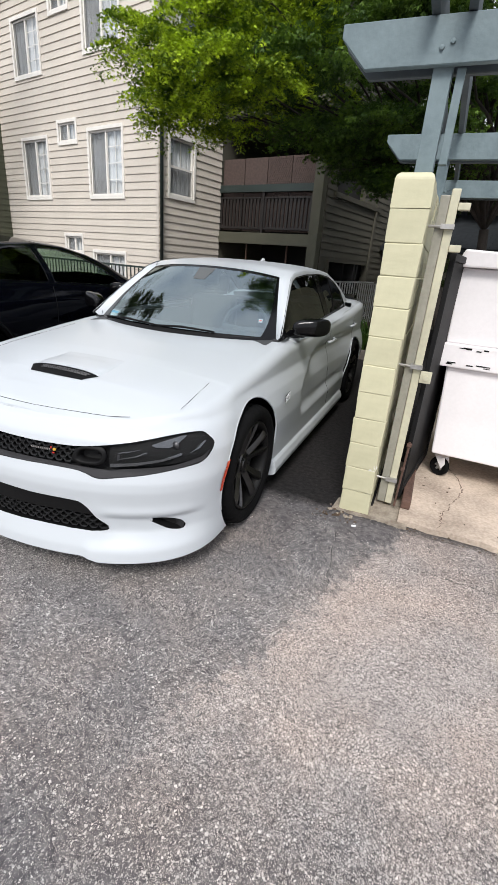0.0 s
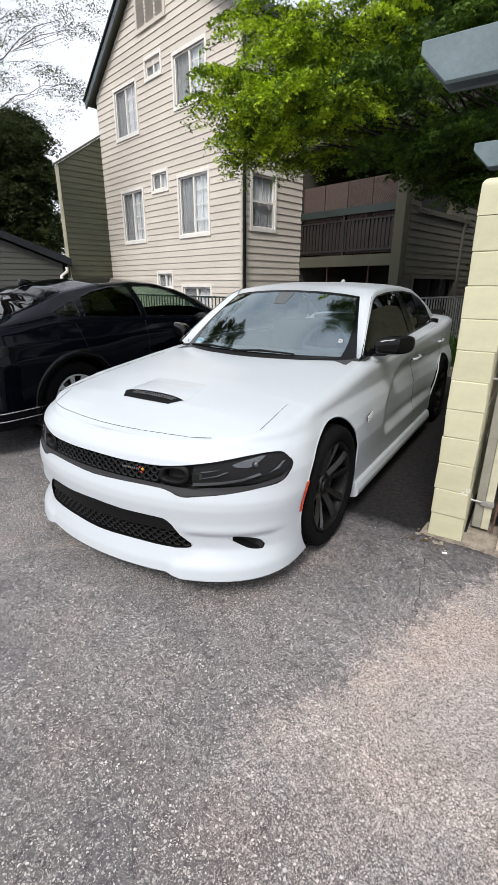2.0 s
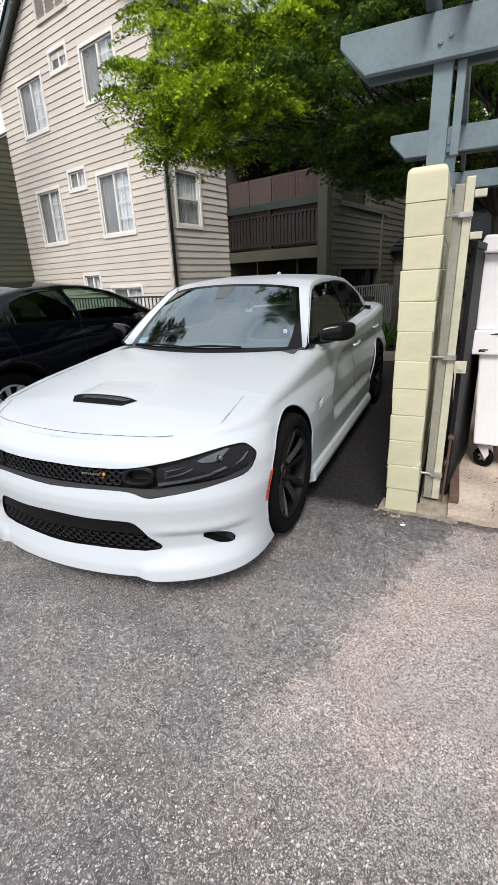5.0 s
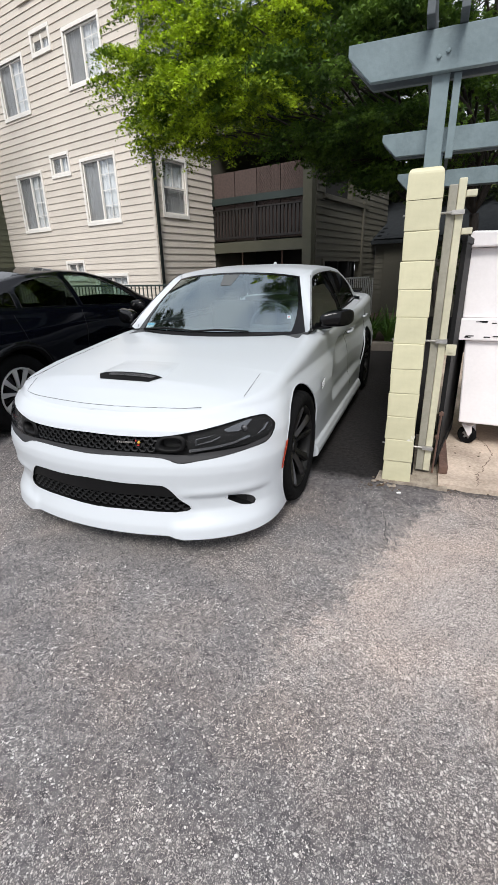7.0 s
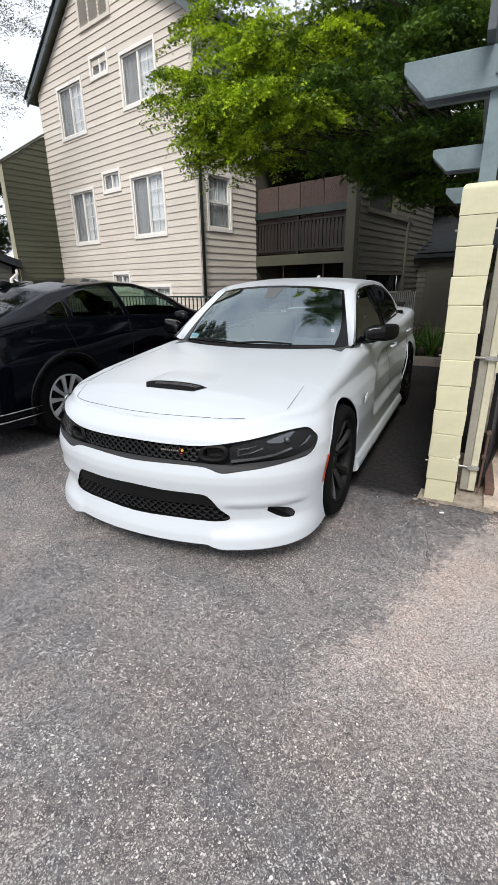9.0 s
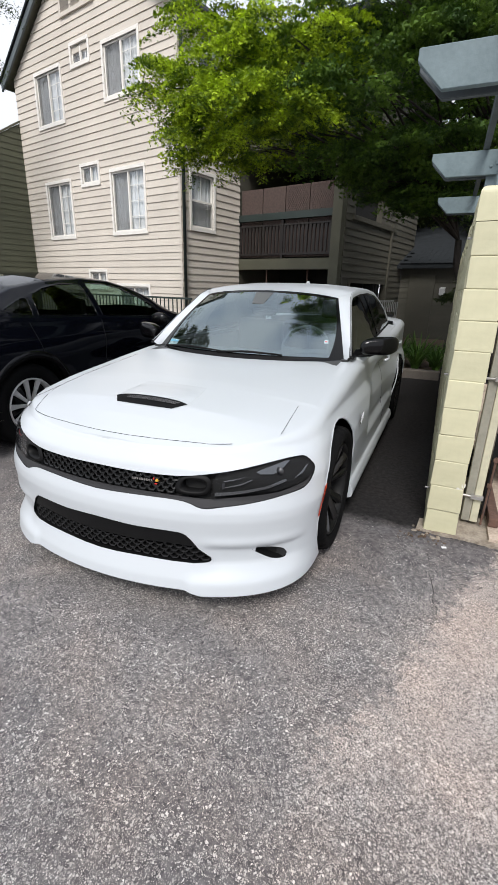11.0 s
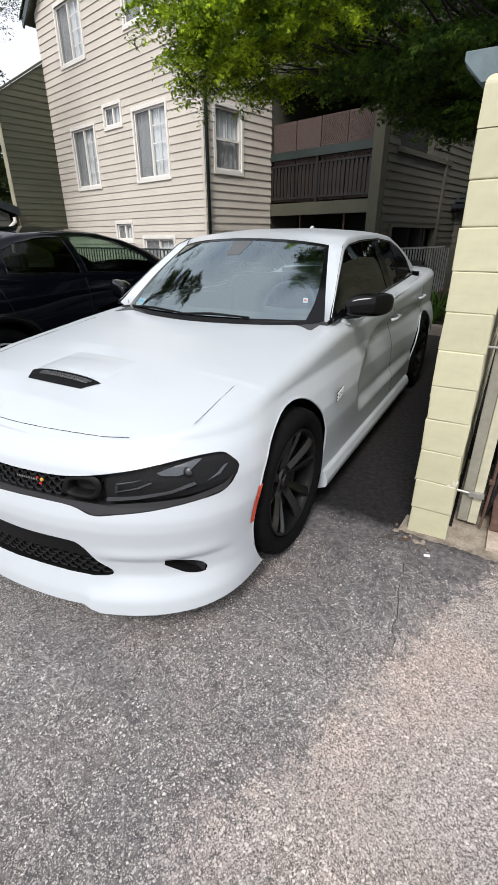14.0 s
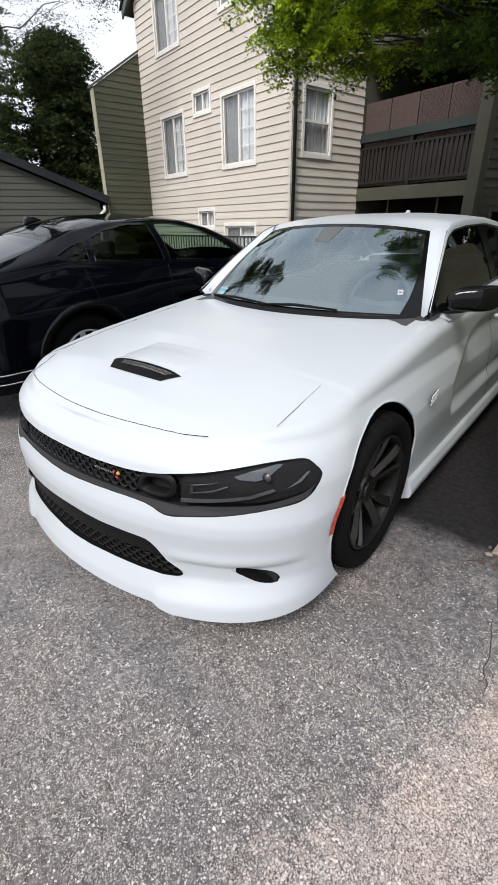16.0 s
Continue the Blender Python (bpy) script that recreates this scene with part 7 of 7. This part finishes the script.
back_maple = [(0.2, 3.0, 6.2, 0.6, 0.6, 0.4), (0.9, 3.2, 5.9, 0.7, 0.6, 0.4), (0.6, 2.6, 7.2, 0.8, 0.7, 0.5), (1.3, 2.8, 6.7, 0.7, 0.7, 0.5), (0.9, 6.7, 4.3, 0.9, 0.9, 0.5),
              (1.3, 7.0, 3.3, 0.8, 0.8, 0.4), (0.5, 7.2, 5.2, 1.1, 1.1, 0.7), (1.7, 5.9, 5.6, 1.1, 1.1, 0.7), (2.6, 6.2, 4.3, 1.0, 1.0, 0.7), (2.3, 7.4, 3.4, 1.0, 1.0, 0.6),
              (3.3, 6.6, 5.4, 1.1, 1.1, 0.8), (1.6, 7.9, 4.4, 1.1, 1.1, 0.8), (3.2, 8.2, 3.2, 1.1, 1.1, 0.9), (0.6, 8.0, 3.9, 0.9, 0.9, 0.5),
              (0.35, 6.5, 3.15, 0.7, 0.6, 0.26), (1.0, 6.3, 2.95, 0.6, 0.5, 0.24), (1.5, 6.0, 3.9, 0.8, 0.7, 0.4), (-0.2, 6.9, 3.5, 0.8, 0.6, 0.3),
              (2.5, 5.6, 3.3, 0.8, 0.7, 0.5), (3.6, 6.6, 3.6, 0.9, 0.9, 0.7), (0.3, 4.3, 4.65, 1.0, 0.9, 0.55), (0.2, 5.3, 5.7, 1.2, 1.1, 0.8), (1.2, 4.7, 4.9, 0.9, 0.9, 0.6),
              (0.45, 5.0, 3.35, 0.75, 0.6, 0.26), (1.15, 5.2, 3.25, 0.7, 0.6, 0.3), (0.2, 5.8, 3.05, 0.7, 0.5, 0.22), (0.85, 5.9, 2.85, 0.6, 0.5, 0.22), (1.25, 4.3, 4.1, 0.7, 0.6, 0.35),
              (0.2, 7.6, 4.2, 0.9, 0.8, 0.5), (-0.4, 7.4, 4.9, 0.9, 0.8, 0.6), (1.0, 8.8, 4.4, 1.0, 0.9, 0.6), (0.6, 9.5, 3.8, 0.9, 0.9, 0.5), (1.4, 10.0, 4.6, 1.1, 1.0, 0.7),
              (2.2, 9.0, 4.6, 1.0, 1.0, 0.7), (0.05, 4.0, 3.75, 0.75, 0.6, 0.28), (-0.2, 6.5, 3.75, 0.9, 0.8, 0.34), (-0.35, 5.3, 3.3, 0.75, 0.6, 0.24),
              (-1.9, 6.0, 4.7, 0.8, 0.7, 0.4), (-1.1, 5.6, 4.75, 0.9, 0.7, 0.4), (-2.5, 5.6, 4.25, 0.7, 0.6, 0.3), (-1.5, 5.2, 3.85, 0.8, 0.6, 0.25), (0.5, 5.6, 5.0, 0.6, 0.6, 0.35), (0.75, 4.6, 4.5, 0.6, 0.5, 0.3), (0.9, 4.0, 4.1, 0.4, 0.4, 0.2)]
# dark leaf copy: the shade of the inner and right-hand crown, as colour
SHADE_LEAF = leaf_mat("shaded_maple_leaves", (0.020, 0.052, 0.008), (0.12, 0.21, 0.022))
tree("shade_tree", "dense rear crown of dark green leaves, shade put into their colour", (2.3, 7.5, 0.0), (2.2, 7.3, 2.3), back_maple, 2300, 0.055, SHADE_LEAF, 8, 0.11)
hedge = [(2.2, 9.5, 1.4, 0.9, 0.7, 0.9), (3.4, 9.3, 1.8, 1.0, 0.8, 1.2), (4.8, 9.0, 2.2, 1.2, 0.9, 1.5), (6.2, 8.6, 2.6, 1.4, 1.0, 1.8), (4.2, 9.6, 4.4, 1.5, 1.1, 1.3), (6.0, 9.0, 5.2, 1.6, 1.2, 1.5), (2.9, 10.2, 4.6, 1.4, 1.1, 1.4)]
tree("screening_shrub", "tall dark evergreen shrub behind the enclosure", (4.0, 9.6, 0.0), (4.0, 9.5, 1.0), hedge, 1500, 0.085, DARKLEAF, 9, 0.12)

# tall dark trees that close the view behind the enclosure
wood = [(-1.0, 17.0, 3.4, 1.6, 1.0, 1.8), (0.8, 16.4, 2.8, 1.6, 1.0, 1.6), (1.2, 15.5, 5.2, 2.0, 1.2, 1.6), (3.6, 14.5, 4.2, 2.0, 1.2, 1.8), (3.2, 15.0, 7.4, 2.4, 1.4, 1.8), (6.2, 13.6, 4.0, 2.2, 1.4, 2.2), (6.4, 13.6, 7.6, 2.4, 1.4, 2.0), (9.2, 12.0, 4.6, 2.4, 1.6, 2.6), (9.2, 12.0, 8.6, 2.4, 1.6, 2.0), (1.4, 15.5, 8.6, 2.2, 1.4, 1.6), (4.8, 14.2, 10.4, 2.6, 1.6, 1.6), (9.0, 8.6, 3.2, 1.6, 1.6, 2.2), (9.2, 8.8, 6.6, 1.8, 1.6, 1.8)]
tree("woodland_tree", "tall dense dark green trees closing the view", (4.6, 14.6, 0.0), (4.6, 14.6, 2.2), wood, 2300, 0.19, DARKLEAF, 31, 0.24)

# trees beyond the garage
cone = [(-23.4 + 0.5 * math.sin(i * 2.1), 14.2 + 0.5 * math.cos(i * 1.7), 1.6 + i * 0.74, 2.3 - i * 0.06, 2.1 - i * 0.06, 0.95) for i in range(11)]
tree("conifer", "dark green conifer beyond the garage", (-23.4, 14.2, 0.0), (-23.4, 14.2, 2.0), cone, 6800, 0.14, DARKLEAF, 21, 0.2, 3, 1, droop=0.5, tuft=90)
far = [(-27, 13, 3.0, 2.6, 2.0, 2.2), (-29.5, 12, 6.5, 2.8, 2.2, 2.4), (-19.5, 18.5, 2.6, 2.0, 1.8, 1.4), (-17.2, 20.5, 2.0, 1.6, 1.4, 1.2), (-31, 13, 4.0, 3.0, 2.0, 2.6), (-28.0, 14, 10.0, 2.2, 2.0, 1.8), (-26.2, 12.0, 5.6, 1.7, 1.6, 1.7), (-27.6, 11.2, 7.4, 1.7, 1.6, 1.4), (-28.6, 10.6, 4.4, 1.8, 1.7, 1.8), (-23.6, 10.6, 6.4, 1.4, 1.4, 1.5), (-23.4, 10.4, 4.4, 1.6, 1.4, 1.6)]
tree("broadleaf_tree", "dark broadleaf trees in the distance", (-27, 15, 0.0), (-27, 15, 2.0), far, 4600, 0.13, DARKLEAF, 22, 0.25)
airy = [(-10.4, 6.1, 5.5, 0.8, 0.8, 0.6, 0.55), (-9.4, 6.4, 6.1, 0.8, 0.8, 0.5, 0.48), (-10.6, 5.3, 6.5, 1.0, 1.0, 0.6, 0.66), (-9.6, 5.6, 7.3, 1.0, 1.0, 0.6, 0.55), (-8.8, 6.8, 7.6, 0.9, 0.9, 0.5, 0.44), (-11.2, 4.8, 5.0, 0.8, 0.8, 0.7, 0.66), (-11.0, 4.8, 8.2, 1.2, 1.2, 0.7, 0.66)]
tree("airy_tree", "thin-leaved open tree above the garage roof", (-12.8, 2.9, 0.0), (-12.2, 4.0, 4.6), airy, 3600, 0.032, DARKLEAF, 23, 0.06, 3, 7, rise=0.1, tuft=70)

tall = [(-20.5, 9.5, 14.5, 1.9, 1.9, 1.3), (-19.5, 8.6, 16.8, 1.9, 1.9, 1.3), (-21.6, 9.2, 18.2, 2.0, 2.0, 1.4), (-18.4, 7.0, 18.0, 1.8, 1.8, 1.2), (-17.4, 5.8, 20.0, 1.9, 1.9, 1.2), (-20.0, 7.4, 21.0, 2.0, 2.0, 1.3), (-22.2, 10.6, 15.6, 1.8, 1.8, 1.3), (-19.0, 8.2, 13.4, 1.4, 1.4, 1.0)]
tree("tall_tree", "tall open dark-leaved tree beyond the garage", (-22.5, 8.6, 0.0), (-21.6, 8.8, 9.5), tall, 1100, 0.21, DARKLEAF, 27, 0.26, 3, 7)

# strap-leaved plants along the kerb
def strap_plant(seed):
    r = np.random.default_rng(seed)
    bm = bmesh.new()
    for _ in range(70):
        a, ln, lean = r.uniform(0, 2 * math.pi), r.uniform(0.35, 0.62), r.uniform(0.25, 0.95)
        w = r.uniform(0.010, 0.017)
        d, s = Vector((math.cos(a), math.sin(a), 0)), Vector((-math.sin(a), math.cos(a), 0))
        o = d * r.uniform(0, 0.06)
        prev = None
        for t in np.linspace(0, 1, 6):
            p = o + d * (lean * ln * t ** 1.6) + Vector((0, 0, ln * (t - 0.42 * lean * t * t)))
            k = w * (1 - t ** 3) + 0.001
            pair = (bm.verts.new(p - s * k), bm.verts.new(p + s * k))
            if prev:
                bm.faces.new((prev[0], prev[1], pair[1], pair[0]))
            prev = pair
    return to_mesh("strap_leaves", bm, STRAP)


plants = [strap_plant(s) for s in range(3)]
rng = random.Random(2)
for i in range(15):
    x, y = 1.25 - (i % 8) * 0.34 + rng.uniform(-0.08, 0.08), 6.35 + (i // 8) * 0.42 + rng.uniform(-0.06, 0.06)
    p = tagged(new("strap_leaf_plant", plants[i % 3]), "green strap-leaved plant in the mulch bed", "plant", "plants along the kerb")
    p.matrix_basis = pose(x, y, 0.09, 0, 0, rng.uniform(0, 360)) @ Matrix.Scale(rng.uniform(0.9, 1.25), 4)

# rough footing, paint loss and mortar smears at the end of the block wall
def lump(name, x, y, z, sx, sy, sz, seed, mtl, label, parent=None):
    r = random.Random(seed)
    bm = bmesh.new()
    bmesh.ops.create_icosphere(bm, subdivisions=2, radius=1.0)
    for v in bm.verts:
        k = r.uniform(0.75, 1.12)
        v.co = Vector((v.co.x * sx * k, v.co.y * sy * k, v.co.z * sz * k))
    if parent:
        ob = part(name, bm, mtl, parent, label)
    else:
        ob = solo(name, bm, mtl, label, name.split("_")[-1])
    ob.matrix_basis = pose(x, y, z)
    return ob


CHALK = mat("bare_white_block", (0.62, 0.60, 0.55), 0.85, var=0.2, scale=20, fine=60, bump=0.3)
FOOT = mat("crumbling_sandy_concrete", (0.27, 0.235, 0.19), 0.9, var=0.45, scale=14, fine=70, bump=0.6, dirt=(0.14, 0.11, 0.085))
r = random.Random(17)
bm = bmesh.new()
front = [(x, 0.447 + 0.006 * math.sin(x * 23) + r.uniform(-0.005, 0.005) - 0.015 * ease(x, 1.60, 1.75)) for x in np.linspace(1.385, 1.86, 34)]
loop = [(x, y) for x, y in front] + [(1.86, 1.5), (1.63, 1.5), (1.63, 0.60), (1.40, 0.60)]
lowr, topr = [bm.verts.new((x, y - 0.006, -0.02)) for x, y in loop], [bm.verts.new((x, y, 0.014 + r.uniform(-0.004, 0.004))) for x, y in loop]
bm.faces.new(topr)
for i in range(len(loop)):
    j = (i + 1) % len(loop)
    bm.faces.new((lowr[i], lowr[j], topr[j], topr[i]))
bmesh.ops.recalc_face_normals(bm, faces=bm.faces[:])
solo("footing", bm, FOOT, "crumbling sandy concrete footing round the wall end", "footing")
for i in range(16):
    x = r.uniform(1.36, 1.52)
    lump("rubble", x, r.uniform(0.38, 0.44) + (0.06 if x < 1.41 else 0.0), ground_z(0.42) + 0.003, r.uniform(0.006, 0.02), r.uniform(0.005, 0.013), r.uniform(0.004, 0.010), 60 + i, r.choice((FOOT, SOIL, KERB)), "broken bit of concrete at the wall foot")
lump("bare_patch", 0.176, 0.0, 0.345, 0.016, 0.004, 0.028, 3, CHALK, "white patch where the paint has flaked", bwall)
lump("bare_patch", 0.155, -0.001, 0.325, 0.014, 0.003, 0.012, 4, CHALK, "white patch where the paint has flaked", bwall)
for i, (x, w) in enumerate(((0.03, 0.028), (0.085, 0.02), (0.15, 0.034))):
    lump("mortar_smear", x, 0.001, 0.958 + 0.004 * math.sin(i * 2.3), w, 0.003, 0.007, 10 + i, SLUMP, "", bwall)
for i in range(3):
    lump("mortar_smear", 0.001, 0.006, 0.76 + i * 0.085, 0.004, 0.006, 0.012, 30 + i, SLUMP, "", bwall)

# fallen leaves and grit by the wall end and on the pad
litter = random.Random(6)
LITTER = mat("dry_leaf", (0.09, 0.06, 0.038), 0.8, var=0.4, scale=20, bump=0.2)
for i in range(74):
    if i < 26:
        x = 1.80 + litter.random() ** 0.8 * 0.7
        y, z = 0.452 - 0.05 * (x - 1.8) + litter.uniform(-0.04, 0.02), 0.003
    elif i < 38:
        x, y, z = litter.uniform(1.88, 2.5), litter.uniform(0.55, 1.3), 0.0375
    else:
        x = litter.uniform(1.28, 1.56)
        y, z = 0.33 + 0.4 * (x - 1.28) + litter.gauss(0, 0.022) - (0.06 if x > 1.46 else 0), 0.003
    bm = bmesh.new()
    s = litter.uniform(0.004, 0.012)
    ring = [bm.verts.new((s * math.cos(a) * litter.uniform(0.7, 1.1), s * 0.55 * math.sin(a), litter.uniform(0.0, 0.006))) for a in np.linspace(0, 2 * math.pi, 7, endpoint=False)]
    low = [bm.verts.new((v.co.x * 0.9, v.co.y * 0.9, 0.0)) for v in ring]
    bm.faces.new(ring)
    for k in range(7):
        bm.faces.new((ring[k], low[k], low[(k + 1) % 7], ring[(k + 1) % 7]))
    ob = solo("fallen_leaf", bm, LITTER, "small dry fallen leaf on the ground", "leaf", group="leaf litter")
    ob.matrix_basis = pose(x, y, z + ground_z(y), 0, 0, litter.uniform(0, 360))
bm = bmesh.new()
bm_box(bm, -0.014, 0.014, -0.007, 0.007, 0, 0.006, 0.002)
w = solo("paper_scrap", bm, STICKER, "small white scrap on the asphalt", "scrap")
w.matrix_basis = pose(1.555, 0.31, ground_z(0.31) + 0.001, 0, 0, 20)

# cracks in the asphalt: thin dark grooves filled with tar
TAR_CRACK = mat("tar_crack", (0.035, 0.033, 0.032), 0.9, bump=0)


def crack(pts, seed, wide=1.0):
    r = random.Random(seed)
    bm = bmesh.new()
    prev = None
    for (x0, y0), (x1, y1) in zip(pts, pts[1:]):
        n = max(3, int(math.hypot(x1 - x0, y1 - y0) / 0.03))
        for i in range(n):
            t = i / n
            dx, dy = x1 - x0, y1 - y0
            ln = math.hypot(dx, dy)
            j = r.gauss(0, 0.006)
            x, y, w = x0 + dx * t - dy / ln * j, y0 + dy * t + dx / ln * j, wide * r.uniform(0.0004, 0.0018)
            pair = [bm.verts.new((x - k * dy / ln * w, y + k * dx / ln * w, ground_z(y) + 0.0012)) for k in (1, -1)]
            if prev:
                bm.faces.new((prev[0], prev[1], pair[1], pair[0]))
            prev = pair
    bmesh.ops.recalc_face_normals(bm, faces=bm.faces[:])
    solo("crack", bm, TAR_CRACK, "thin dark crack in the asphalt", "crack", "structure")


crack([(0.62, 0.30), (0.80, 0.23), (0.97, 0.23), (1.11, 0.28), (1.29, 0.32), (1.41, 0.44), (1.50, 0.455)], 1, wide=2.2)
crack([(1.42, 0.40), (1.51, 0.28), (1.65, 0.15), (1.74, 0.10), (1.85, 0.07), (2.11, 0.05), (2.6, 0.03)], 2, wide=1.4)
crack([(1.47, 0.28), (1.47, 0.20), (1.50, -0.03), (1.54, -0.35)], 3, wide=1.3)
for i, z in ((5, 0.0362),):
    bm = bmesh.new()
    r = random.Random(5)
    prev = None
    for t in np.linspace(0, 1, 50):
        x, y = 2.12 + 0.07 * math.sin(t * 5) + r.gauss(0, 0.006), 1.5 - 1.02 * t
        wd = r.uniform(0.001, 0.004)
        pair = (bm.verts.new((x - wd, y, z)), bm.verts.new((x + wd, y, z)))
        if prev:
            bm.faces.new((prev[0], prev[1], pair[1], pair[0]))
        prev = pair
    solo("crack", bm, RUST, "brown crack across the concrete pad", "crack", "structure")
